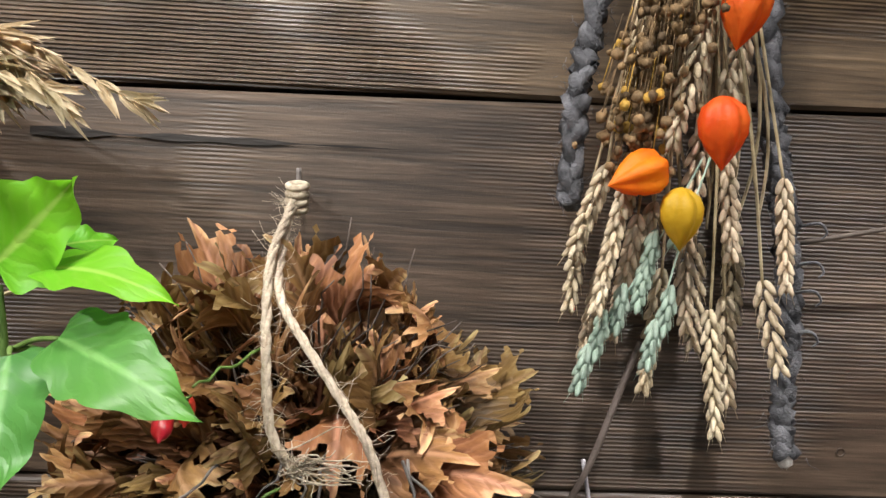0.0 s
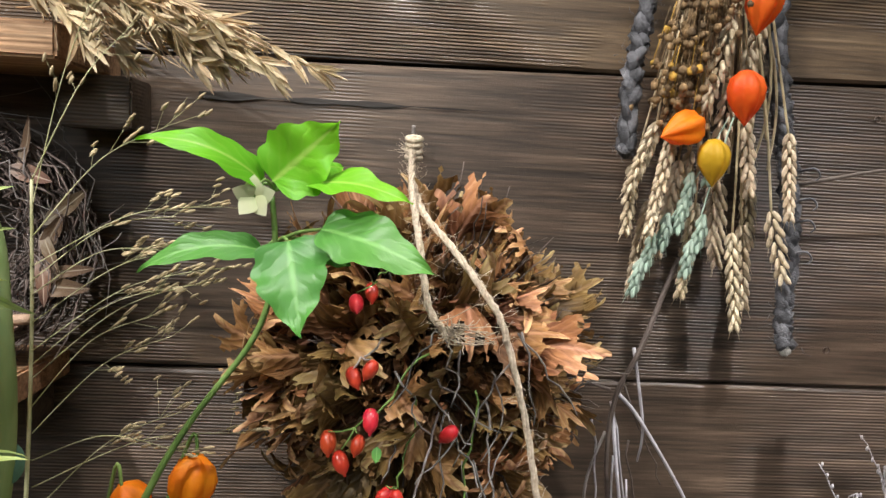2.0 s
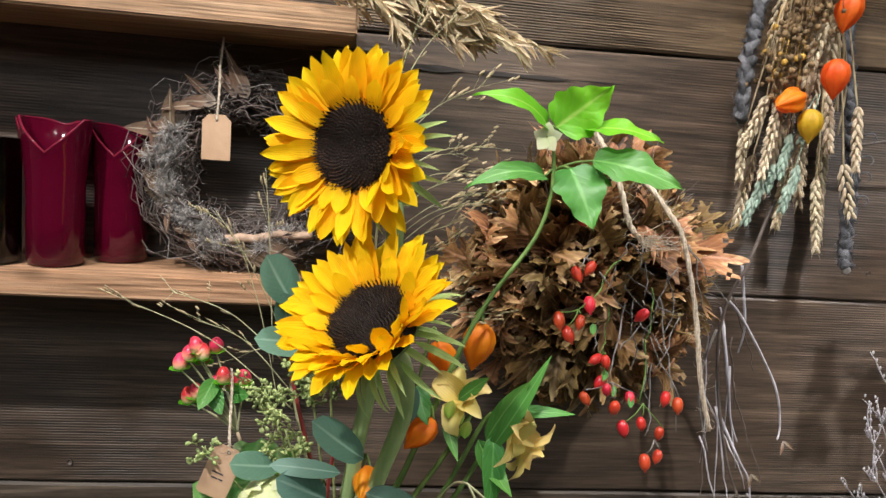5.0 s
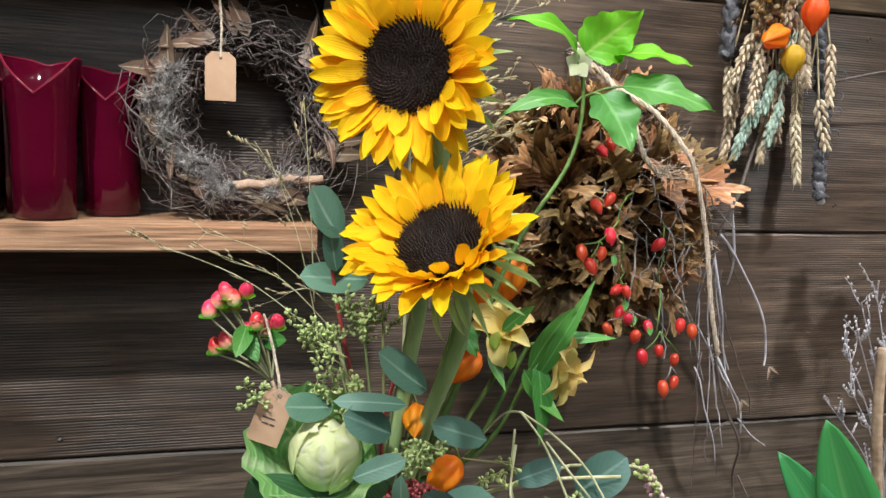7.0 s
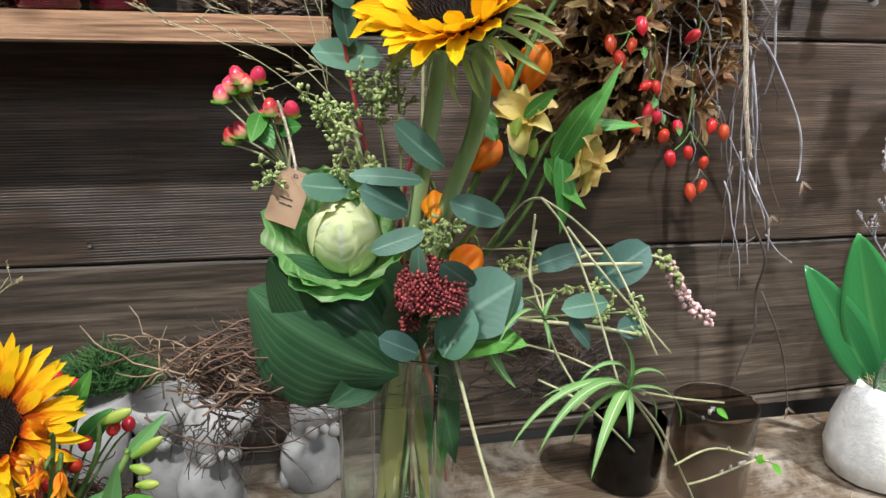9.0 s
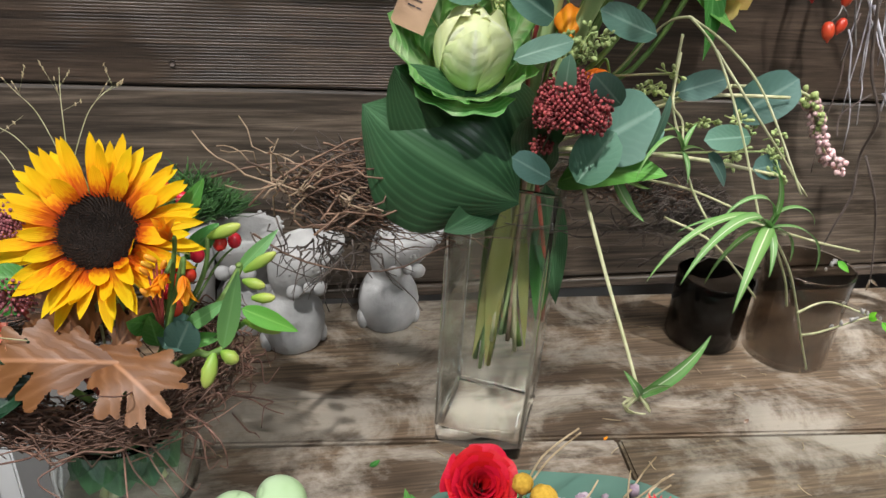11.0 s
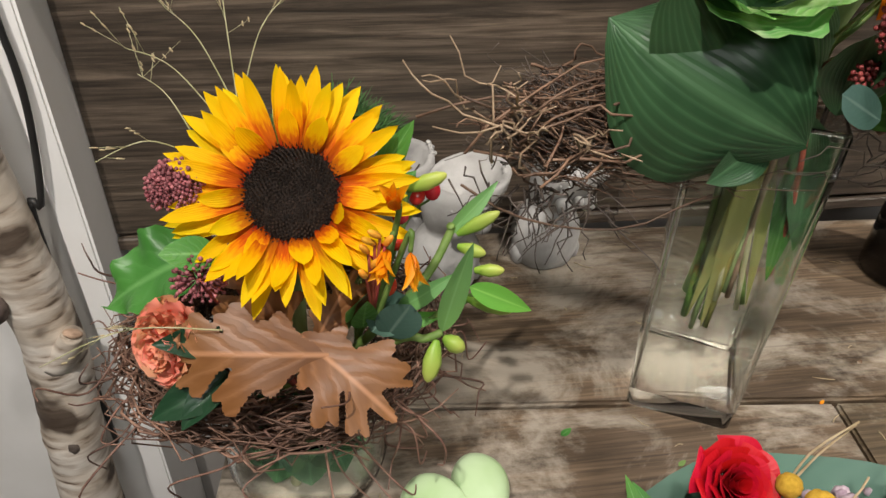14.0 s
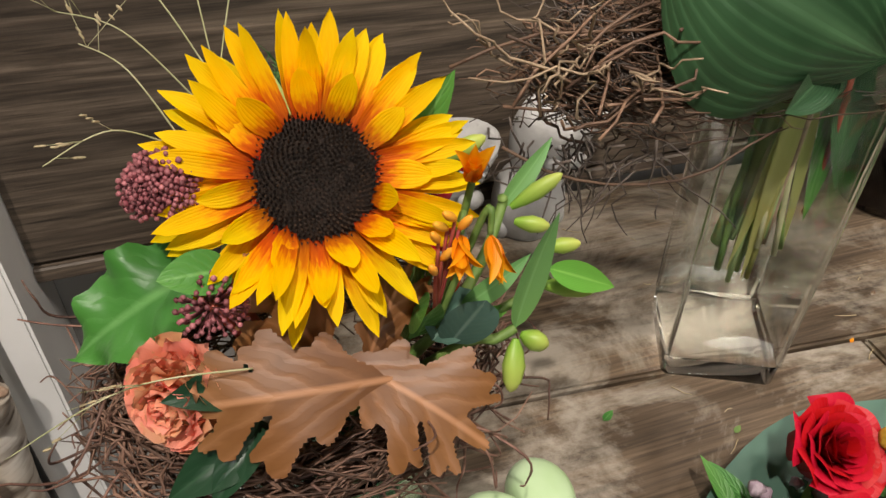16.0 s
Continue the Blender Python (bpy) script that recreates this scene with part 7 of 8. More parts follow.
    for p0, p1 in (((0.05, 0.21, 1.006), (0.02, 0.19, 1.005)), ((0.13, 0.21, 0.93), (0.06, 0.2, 0.962)), ((0.1, 0.2, 0.945), (0.05, 0.2, 0.93))):
        for _ in range(7):
            p = Vector(p0).lerp(Vector(p1), rng.random())
            ball(bm, p + Vector((0, 0, 0.003)), (0.0014, 0.0014, 0.0032), 6, 5, pose(0, 0, 0, rng.uniform(-40, 40), rng.uniform(-40, 40)).to_3x3())
    part("bud_mass", bm, DOWN, ob, "tiny white flower buds", kind="stuff")
    for a, b in (((0.05, 0.21, 1.006), (0.058, 0.2, 0.998)), ((0.13, 0.21, 0.93), (0.136, 0.2, 0.92)), ((0.1, 0.2, 0.945), (0.108, 0.2, 0.95)), ((0.1, 0.2, 0.945), (0.112, 0.2, 0.94))):
        leaf(ob, a, b, 0.007, lance, LIME, fold=0.3, segs=6)


spider_plant()


def panicles(ob, rng, roots, tips, material, seeds, count=7, r=0.0005, size=0.0028):
    bm, sm = bmesh.new(), bmesh.new()
    for a, b in zip(roots, tips):
        a, b = Vector(a), Vector(b)
        line = smooth_line([a, a.lerp(b, 0.5) + Vector((0, 0, 0.015)), b], 8)
        tube(bm, line, r * 1.3, r * 0.6, 4)
        for _ in range(count):
            p = line[rng.randrange(7, len(line))]
            d = ((b - a).normalized() + Vector((rng.gauss(0, 0.5), rng.gauss(0, 0.5), rng.gauss(0, 0.4)))).normalized() * rng.uniform(0.012, 0.035)
            tube(bm, [p, p + d], r * 0.5, r * 0.35, 3)
            for _ in range(3):
                q = p + d * rng.uniform(0.5, 1.05)
                f = (b - a).to_track_quat("Z", "Y").to_matrix()
                ball(sm, q, (size * 0.33, size * 0.33, size), 5, 4, f)
    part("stalk_mass", bm, material, ob, kind="stuff")
    part("grain_mass", sm, seeds, ob, "tiny pale grass seeds", kind="stuff")


def panicum():
    rng = random.Random(55)
    ob = thing("panic_grass", NECK, "airy panic grass plumes with tiny pale seeds", "grass")
    roots = [Vector((-0.235, 0.325, z)) for z in (1.55, 1.53, 1.51, 1.49, 1.47, 1.45, 1.43, 1.41, 1.39, 1.37, 1.35, 1.33, 1.31, 1.48, 1.42)]
    tips = [a + Vector((rng.uniform(0.07, 0.145), rng.gauss(0.015, 0.02), rng.uniform(0.0, 0.085))) for a in roots]
    tips[0], tips[1] = Vector((-0.17, 0.33, 1.66)), Vector((-0.2, 0.33, 1.67))
    panicles(ob, rng, roots, tips, STEM_PALE, STRAW, 9, 0.00042, 0.0036)
    tips = [(-0.46, 0.3, 1.37), (-0.42, 0.3, 1.38), (-0.40, 0.3, 1.355), (-0.38, 0.27, 1.46), (-0.36, 0.28, 1.43), (-0.36, 0.3, 1.32), (-0.34, 0.28, 1.5)]
    panicles(ob, rng, [Vector((-0.31, 0.29, 1.30)) + Vector((rng.gauss(0, 0.008), 0, rng.gauss(0, 0.015))) for _ in tips], tips, STEM_PALE, STRAW, 6)
    stem(ob, [(-0.235, 0.325, 1.55), (-0.236, 0.325, 1.4), (-0.24, 0.31, 1.2), NECK], 0.0011, 0.002, STEM_PALE)
    stem(ob, [(-0.31, 0.29, 1.3), (-0.285, 0.29, 1.2), NECK], 0.0018, 0.002, STEM_PALE)


panicum()

# ---- the small arrangement ----
BOWL = Vector((-0.624, 0.226, TOP))
RIM = Vector((-0.624, 0.226, 0.867))


def bowl_vase():
    ob = thing("bowl_vase", BOWL, "round clear glass bowl vase with bubbly greenish glass", "vase")
    bm = bmesh.new()
    prof = [(0.0005, 0.0005), (0.034, 0.0005), (0.046, 0.008), (0.056, 0.026), (0.061, 0.046), (0.060, 0.066), (0.054, 0.085), (0.049, 0.096), (0.050, 0.104), (0.0475, 0.104), (0.0465, 0.096), (0.051, 0.085), (0.057, 0.066), (0.058, 0.046), (0.053, 0.028), (0.042, 0.012), (0.0005, 0.009)]
    lathe(bm, prof, 44)
    glass = part("body", bm, BOWL_GLASS, ob, m=Matrix.Translation(BOWL) @ Matrix.Scale(1.07, 4))
    glass.visible_shadow = False
    rng = random.Random(61)
    bm = bmesh.new()
    for k in range(11):
        a, b = rng.uniform(0, 6.28), rng.uniform(0, 6.28)
        p = BOWL + Vector((math.cos(a) * 0.02, math.sin(a) * 0.02, 0.1))
        q = BOWL + Vector((math.cos(b) * 0.03, math.sin(b) * 0.03, 0.035))
        tube(bm, smooth_line([p, p.lerp(q, 0.5), q], 4), 0.0042, 0.0042, 8)
    part("stem_bunch", bm, STEM_PALE, ob, "pale cut flower stems", kind="stuff")
    for k in range(5):
        a = -2.6 + k * 0.55
        leaf(ob, BOWL + Vector((0, 0, 0.115)), BOWL + Vector((math.cos(a) * 0.053, math.sin(a) * 0.053, 0.062)), 0.062, toothed, DEEP, (math.cos(a), math.sin(a), 0.6), bend=-40, fold=0.1, segs=12, half=3)


bowl_vase()


def nest_collar():
    rng = random.Random(62)
    ob = thing("twig_nest", RIM, "loose nest of curly dark brown vine twigs on the bowl vase", "wreath")
    m = Matrix.Translation((-0.632, 0.233, 0.914)) @ pose(0, 0, 0, 6, 0, 0) @ Matrix.Diagonal((1.06, 0.78, 1, 1))
    bm = bmesh.new()
    tangle(bm, rng, m, 0.086, 0.028, 0.016, 430, 0.0011, (0.7, 2.4), wob=0.004, loose=0.14)
    part("twig_winding", bm, TWIG, ob, "wound curly twigs", kind="stuff")
    bm = bmesh.new()
    for _ in range(60):
        a = rng.uniform(0, 6.28)
        p = m @ Vector((0.1 * math.cos(a), 0.1 * math.sin(a), rng.gauss(0, 0.02)))
        d = Vector((math.cos(a + rng.gauss(0, 0.7)), math.sin(a + rng.gauss(0, 0.7)), rng.gauss(-0.3, 0.5)))
        q = p + d * rng.uniform(0.02, 0.05)
        tube(bm, smooth_line([p, p.lerp(q, 0.6) + Vector((rng.gauss(0, 0.01), rng.gauss(0, 0.01), rng.gauss(0, 0.01))), q, q + Vector((rng.gauss(0, 0.01), rng.gauss(0, 0.01), rng.gauss(0, 0.012)))], 5), 0.001, 0.0005, 4)
    part("stray_twig_mass", bm, TWIG, ob, "stray curling twig ends", kind="stuff")


nest_collar()

sunflower("sunflower with red-flamed yellow petals and a dark disc", (-0.614, 0.226, 1.049), (-0.03, -0.80, 0.60), 0.078, 0.0318, YELLOW_RED,
          [(-0.618, 0.27, 0.99), (-0.622, 0.255, 0.93), (-0.622, 0.225, 0.8)], 0.007, 45, 14, ((130, 250, 34),))


def oak_leaf_big():
    ob = thing("oak_leaf", RIM, "large lobed preserved orange-brown oak leaf below the sunflower", "leaf")

    rng = random.Random(69)
    for a, b, size, face, wide, bend, fold in (((-0.618, 0.176, 0.978), (-0.557, 0.122, 0.950), 1.0, (0.12, -0.62, 0.78), 0.9, -22, 0.08), ((-0.598, 0.158, 0.974), (-0.702, 0.167, 0.978), 1.0, (-0.05, -0.72, 0.68), 0.72, -14, -0.06),
                                               ((-0.622, 0.182, 0.966), (-0.655, 0.205, 1.03), 1.0, (0.0, -0.8, 0.6), 1.0, 10, 0.1), ((-0.606, 0.176, 0.968), (-0.576, 0.198, 1.012), 1.0, (0.1, -0.8, 0.6), 0.8, 20, 0.1)):
        bm = bmesh.new()
        d = Vector(b) - Vector(a)
        lobed_leaf(bm, Matrix(), d.length * size, oak_lobes(rng, 0.15, wide), 56, bend, bend * 0.6, fold, rng.uniform(-8, 8), 0.1, rng.uniform(0, 6), 0.045, 0.09)
        part("leaf", bm, OAK_ONE, ob, "orange-brown oak leaf", m=aimed(a, d, face) @ Matrix.Rotation(radians(-bend * 0.6), 4, "X"))


oak_leaf_big()


def freesia():
    rng = random.Random(63)
    ob = thing("freesia_sprays", RIM, "freesia sprays with orange blooms, green buds and pointed leaves", "flower")
    node, root = Vector((-0.512, 0.232, 1.008)), Vector((-0.567, 0.19, 0.962))
    low = Vector((-0.5235, 0.178, 0.967))
    for at, way, s, r in (((-0.539, 0.268, 1.022), (0.75, -0.1, 0.35), 0.032, 1.3), ((-0.507, 0.23, 1.008), (0.8, -0.15, 0.6), 0.034, 1.1), ((-0.508, 0.222, 1.004), (0.9, -0.4, -0.1), 0.02, 1.1), ((-0.529, 0.166, 0.972), (-0.25, -0.5, -0.75), 0.028, 1.35),
                          ((-0.507, 0.19, 0.985), (0.8, -0.3, -0.15), 0.032, 1.1), ((-0.5, 0.2, 1.0), (0.6, -0.2, 0.1), 0.02, 1.0), ((-0.524, 0.17, 0.97), (0.5, -0.3, -0.2), 0.016, 1.3)):
        bm = bmesh.new()
        d = Vector(way).normalized()
        lathe(bm, [(0.0018, 0.0), (0.0032 * r, s * 0.2), (0.0046 * r, s * 0.5), (0.0036 * r, s * 0.8), (0.0018 * r, s * 0.95), (0.0004, s)], 14, lambda a, q, z: (q * (1 + 0.07 * math.cos(3 * a)), z))
        uv = bm.loops.layers.uv.verify()
        for f in bm.faces:
            for loop in f.loops:
                loop[uv].uv = (0.5, loop.vert.co.z / s)
        part("bud", bm, BUD, ob, m=Matrix.Translation(at) @ d.to_track_quat("Z", "Y").to_matrix().to_4x4())
    stem(ob, [node + Vector((0.0, 0, 0.006)), node, (-0.53, 0.215, 0.985), root, RIM], 0.0028, 0.0036, STEM_DARK)
    stem(ob, [low, (-0.535, 0.178, 0.962), (-0.555, 0.185, 0.955), RIM], 0.0028, 0.0032, STEM_DARK)
    stem(ob, [(-0.5, 0.19, 0.988), (-0.525, 0.19, 0.972), root], 0.0024, 0.003, STEM_DARK)
    stem(ob, [(-0.539, 0.268, 1.022), (-0.55, 0.25, 0.98), RIM], 0.002, 0.0026, STEM_DARK)
    for at, way in (((-0.553, 0.178, 1.066), (-0.15, -0.5, 0.85)), ((-0.5455, 0.17, 1.041), (0.05, -0.6, -0.75)), ((-0.558, 0.175, 1.04), (-0.3, -0.8, -0.2))):
        m = facing(at, way)
        for k in range(6):
            bm = bmesh.new()
            blade(bm, Matrix(), 0.024, 0.0082, oval, bend=8, cup=0.7, segs=8, half=2, curl=-30)
            part("petal", bm, FREESIA, ob, "bright orange petal", m=m @ Matrix.Rotation(k * 1.047 + rng.gauss(0, 0.1), 4, "Z") @ pose(0, 0, 0, 78 + rng.gauss(0, 9)))
        stem(ob, [at, m @ Vector((0, 0, -0.01)), (-0.568, 0.185, 0.97)], 0.0015, 0.0022, STEM_DARK)
    for x, y, z in ((-0.566, 0.172, 1.047), (-0.563, 0.17, 1.053), (-0.57, 0.172, 1.041), (-0.568, 0.172, 1.03), (-0.572, 0.17, 1.024), (-0.56, 0.172, 1.046)):
        d = Vector((rng.gauss(0, 0.5), -0.4, 0.8)).normalized()
        bm = bmesh.new()
        ball(bm, (0, 0, 0.005), (0.0022, 0.0022, 0.006), 8, 6)
        part("small_bud", bm, FREESIA_BUD, ob, "small orange bud", m=Matrix.Translation((x, y, z)) @ d.to_track_quat("Z", "Y").to_matrix().to_4x4())
        stem(ob, [(x, y, z), (-0.568, 0.182, 0.985)], 0.0009, 0.0014, STEM_RED, "stalk", 5, 4)
    for a, b, w, bend, material in ((node, (-0.4775, 0.245, 1.040), 0.012, -18, LEAF_BLUE), (low, (-0.5065, 0.178, 1.040), 0.0165, 14, LEAF_BLUE), ((-0.507, 0.18, 1.003), (-0.4634, 0.18, 0.978), 0.016, -18, LEAF_BRIGHT), ((-0.552, 0.186, 0.983), (-0.514, 0.186, 1.01), 0.013, -35, LEAF_BLUE),
                                    ((-0.575, 0.19, 0.965), (-0.572, 0.163, 1.012), 0.018, 10, GREEN), ((-0.556, 0.188, 0.968), (-0.52, 0.19, 0.972), 0.012, -30, LEAF_BRIGHT)):
        leaf(ob, a, b, w, lance, material, (0.1, -0.8, 0.5), bend=bend, fold=0.28, segs=16, half=2)
    for a, b, w in (((-0.56, 0.18, 0.965), (-0.545, 0.17, 1.0), 0.03), ((-0.57, 0.18, 0.97), (-0.545, 0.19, 0.99), 0.03)):
        leaf(ob, a, b, w, round_leaf, EUC, (0, -0.9, 0.4), fold=0.15, segs=10, half=2, label="blue-green eucalyptus leaf")


freesia()


def red_berries():
    rng = random.Random(64)
    ob = thing("red_hypericum", RIM, "cluster of shiny red hypericum berries with green leaves", "berries")
    bm = bmesh.new()
    ball(bm, (0, 0, 0), (0.0062, 0.0062, 0.0072), 14, 10)
    berry = mesh_of(bm, "berry", RED_BERRY)
    for x, y, z in ((-0.518, 0.28, 1.012), (-0.53, 0.275, 1.012), (-0.55, 0.22, 1.012), (-0.56, 0.205, 1.016), (-0.566, 0.2, 1.01), (-0.556, 0.215, 1.025), (-0.575, 0.29, 1.06), (-0.558, 0.19, 1.0), (-0.57, 0.2, 1.03), (-0.545, 0.24, 1.02), (-0.562, 0.3, 1.045)):
        put("berry", berry, ob, Matrix.Translation((x, y, z)) @ pose(0, 0, 0, rng.gauss(0, 20), rng.gauss(0, 20)))
        stem(ob, [(x, y, z - 0.006), (x * 0.6 - 0.57 * 0.4, y, z - 0.03), (-0.58, 0.21, 0.93)], 0.0009, 0.0016, STEM_DARK, "stalk", 5, 4)
    for a, b in (((-0.57, 0.26, 1.02), (-0.535, 0.25, 1.085)), ((-0.56, 0.27, 1.0), (-0.53, 0.28, 1.03))):
        leaf(ob, a, b, 0.02, oval, GREEN, (0, -0.9, 0.4), bend=-20, fold=0.2, segs=10, half=2)


red_berries()


def left_side():
    rng = random.Random(65)
    ob = thing("carnation", RIM, "salmon orange ruffled carnation tucked in the twig nest", "flower")
    c = Vector((-0.69, 0.19, 0.966))
    m = facing(c, (-0.5, -0.75, 0.3))
    for ring, (n, l, tilt) in enumerate(((20, 0.03, 8), (19, 0.028, 24), (17, 0.026, 40), (15, 0.023, 56), (11, 0.02, 70), (7, 0.018, 84))):
        for k in range(n):
            bm = bmesh.new()
            blade(bm, Matrix(), l, l * 0.55, fan, bend=14, wave=0.2, waves=3.5, segs=9, half=3, phase=rng.uniform(0, 6))
            part("petal", bm, GERBERA, ob, m=m @ Matrix.Rotation(2 * math.pi * (k + rng.random() * 0.5) / n, 4, "Z") @ Matrix.Translation((0, 0.002, ring * 0.002)) @ pose(0, 0, 0, tilt + rng.gauss(0, 8)))
    stem(ob, [c, c.lerp(RIM, 0.5), RIM], 0.003, 0.003, STEM_DARK)
    leaves = thing("foliage_sprig", RIM, "glossy green leaves at the edge of the twig nest", "foliage")
    leaf(leaves, (-0.672, 0.236, 1.003), (-0.748, 0.232, 0.962), 0.06, toothed, GREEN, (-0.4, -0.5, 0.8), bend=-35, fold=0.2, wave=0.1, segs=30, half=4)
    leaf(leaves, (-0.66, 0.2, 1.025), (-0.692, 0.19, 1.035), 0.022, oval, GREEN, (0, -0.6, 0.8), bend=-20, fold=0.2, segs=10, half=2)
    for a, b, w in (((-0.66, 0.182, 0.97), (-0.702, 0.166, 0.986), 0.022), ((-0.658, 0.166, 0.954), (-0.71, 0.15, 0.937), 0.027), ((-0.662, 0.166, 0.957), (-0.69, 0.14, 0.936), 0.02)):
        leaf(leaves, a, b, w, lance, DARK_LEAF, (-0.2, -0.7, 0.7), bend=-30, fold=0.45, segs=14, half=3)
    leaf(leaves, (-0.575, 0.2, 0.98), (-0.585, 0.15, 1.015), 0.022, oval, GREEN, (0.1, -0.9, 0.4), fold=0.2, segs=10, half=2)


left_side()
bud_cluster("skimmia", "dusky pink skimmia cluster behind the sunflower", (-0.683, 0.232, 1.055), 0.018, 360, SKIMMIA_DUSKY, RIM, 66)
bud_cluster("skimmia", "small dusky pink skimmia cluster low beside the oak leaf", (-0.672, 0.19, 1.015), 0.016, 90, SKIMMIA_DUSKY, RIM, 67)


def small_grass():
    rng = random.Random(68)
    ob = thing("panic_grass", RIM, "few fine pale grass stalks behind the small sunflower", "grass")
    tips = [(-0.695, 0.345, 1.128), (-0.655, 0.34, 1.15), (-0.615, 0.34, 1.135), (-0.71, 0.3, 1.1), (-0.73, 0.24, 1.07), (-0.765, 0.16, 0.98), (-0.72, 0.32, 1.11)]
    panicles(ob, rng, [(-0.65, 0.3, 1.07)] * 3 + [(-0.67, 0.27, 1.05)] * 2 + [(-0.66, 0.17, 0.99), (-0.66, 0.3, 1.06)], tips, STEM_PALE, STRAW, 4, 0.0004, 0.002)
    stem(ob, [(-0.65, 0.3, 1.07), (-0.64, 0.27, 0.98), RIM], 0.0012, 0.0014, STEM_PALE)


small_grass()

# ---- on the table ----


def statue(x, y, turn, scale, lean):
    rng = random.Random(int(1000 * (x + 2)))
    ob_bm = bmesh.new()

    def warp(a, r, z):
        return r * (1.0 + (0.1 * abs(math.cos(a)) - 0.05) * (1 if z < 0.07 else 0)), z

    # rounded shoulders, short neck, a head that opens into a bowl
    lathe(ob_bm, [(0.0005, 0.0), (0.031, 0.0), (0.0345, 0.004), (0.038, 0.02), (0.0395, 0.038), (0.037, 0.055), (0.030, 0.069), (0.024, 0.076), (0.0235, 0.081), (0.029, 0.09), (0.037, 0.104), (0.043, 0.12), (0.0455, 0.136), (0.044, 0.147), (0.04, 0.149), (0.036, 0.145), (0.03, 0.13), (0.0005, 0.115)], 36, warp)
    for v in ob_bm.verts:
        if v.co.z > 0.076:
            v.co.x += (v.co.z - 0.076) * lean
            v.co.y -= (v.co.z - 0.076) * 0.15
            v.co.z += (v.co.x - (v.co.z - 0.076) * lean) * 0.12 * lean / 0.26
    # nose and cheeks in low relief, a garland of blossoms round one side of the brim
    top = Vector((0.05 * lean, -0.008, 0.0))
    ball(ob_bm, top + Vector((-0.006, -0.041, 0.108)), (0.0062, 0.006, 0.0075), 10, 8)
    for s in (-1, 1):
        ball(ob_bm, top + Vector((-0.006 + 0.015 * s, -0.035, 0.101)), (0.011, 0.008, 0.010), 10, 8)
        ball(ob_bm, Vector((0.036 * s, -0.004, 0.012)), (0.008, 0.014, 0.015), 10, 8)
    for i in range(13):
        a = -2.3 + 3.6 * i / 12 + rng.uniform(-0.1, 0.1)
        p = top + Vector((math.cos(a) * 0.041 + 0.01 * lean, math.sin(a) * 0.041, 0.136 + rng.uniform(-0.009, 0.007) + 0.006 * math.cos(a)))
        r = rng.uniform(0.0045, 0.0062)
        for k in range(5):
            t = k * 1.257
            d = Vector((-math.sin(a) * math.cos(t), math.cos(a) * math.cos(t), math.sin(t))) * r
            ball(ob_bm, p + d, r * 0.72, 7, 5)
        ball(ob_bm, p + Vector((math.cos(a), math.sin(a), 0)) * 0.004, r * 0.5, 6, 5)
    for v in ob_bm.verts:
        v.co += v.co.normalized() * 0.0012 * noise.noise(v.co * 70)
    me = mesh_of(ob_bm, "bust_planter", CONCRETE)
    ob = tagged(new("bust_planter", me), "whitewashed concrete bust planter with a blossom crown", "planter", "bust planters against the planks")
    ob.matrix_basis = Matrix.Translation((x, y, TOP)) @ Matrix.Rotation(radians(turn), 4, "Z") @ Matrix.Scale(scale, 4)


statue(-0.345, 0.52, 6, 1.0, 0.36)
statue(-0.474, 0.483, 14, 1.0, 0.3)
statue(-0.53, 0.53, -10, 1.02, 0.05)


def moss_plant():
    rng = random.Random(71)
    ob = thing("fir_tuft", (-0.59, 0.5, 0.86), "tuft of dark green needle foliage in the back planter", "plant")
    bm = bmesh.new()
    for _ in range(1500):
        a, q = rng.uniform(0, 6.28), math.sqrt(rng.random())
        p = Vector((-0.59 + 0.055 * q * math.cos(a), 0.515 + 0.025 * q * math.sin(a), 0.93 + rng.uniform(0, 0.055) * (1.1 - q)))
        d = Vector((math.cos(a) * q + rng.gauss(0, 0.5), -0.2 + rng.gauss(0, 0.3), rng.uniform(0.3, 1.2))).normalized() * rng.uniform(0.015, 0.038)
        tube(bm, [p, p + d * 0.5, p + d + Vector((0, 0, -0.003))], 0.0011, 0.0003, 3)
    part("needle_mass", bm, PINE_NEEDLE, ob, kind="stuff")
    bm = bmesh.new()
    lathe(bm, [(0.0005, 0.0), (0.035, 0.0), (0.042, 0.09), (0.05, 0.17), (0.046, 0.17), (0.0005, 0.15)], 24)
    part("pot", bm, CONCRETE, ob, "grey concrete pot", m=Matrix.Translation((-0.61, 0.508, TOP)))


moss_plant()


def glazed_heart():
    ob = thing("ceramic_heart", (-0.502, 0.165, TOP), "puffy pale green glazed ceramic heart lying on the table", "decoration")
    bm = bmesh.new()
    n, rings = 64, 12
    prev = None
    for j in range(rings + 1):
        f = j / rings
        ring = []
        for i in range(n):
            t = 2 * math.pi * i / n
            hx, hy = 16 * math.sin(t) ** 3, 13 * math.cos(t) - 5 * math.cos(2 * t) - 2 * math.cos(3 * t) - math.cos(4 * t)
            k = math.cos((f - 0.5) * math.pi) ** 0.55 if 0 < f < 1 else 0.02
            ring.append(bm.verts.new((hx * 0.00295 * k, (hy + 2.5) * 0.0033 * k, 0.022 + 0.022 * math.sin((f - 0.5) * math.pi))))
        if prev:
            for i in range(n):
                bm.faces.new((prev[i], prev[(i + 1) % n], ring[(i + 1) % n], ring[i]))
        else:
            bm.faces.new(ring[::-1])
        prev = ring
    bm.faces.new(prev)
    part("body", bm, HEART, ob, m=Matrix.Translation((-0.502, 0.163, TOP)) @ pose(0, 0, 0, 12, 0, 20))


glazed_heart()


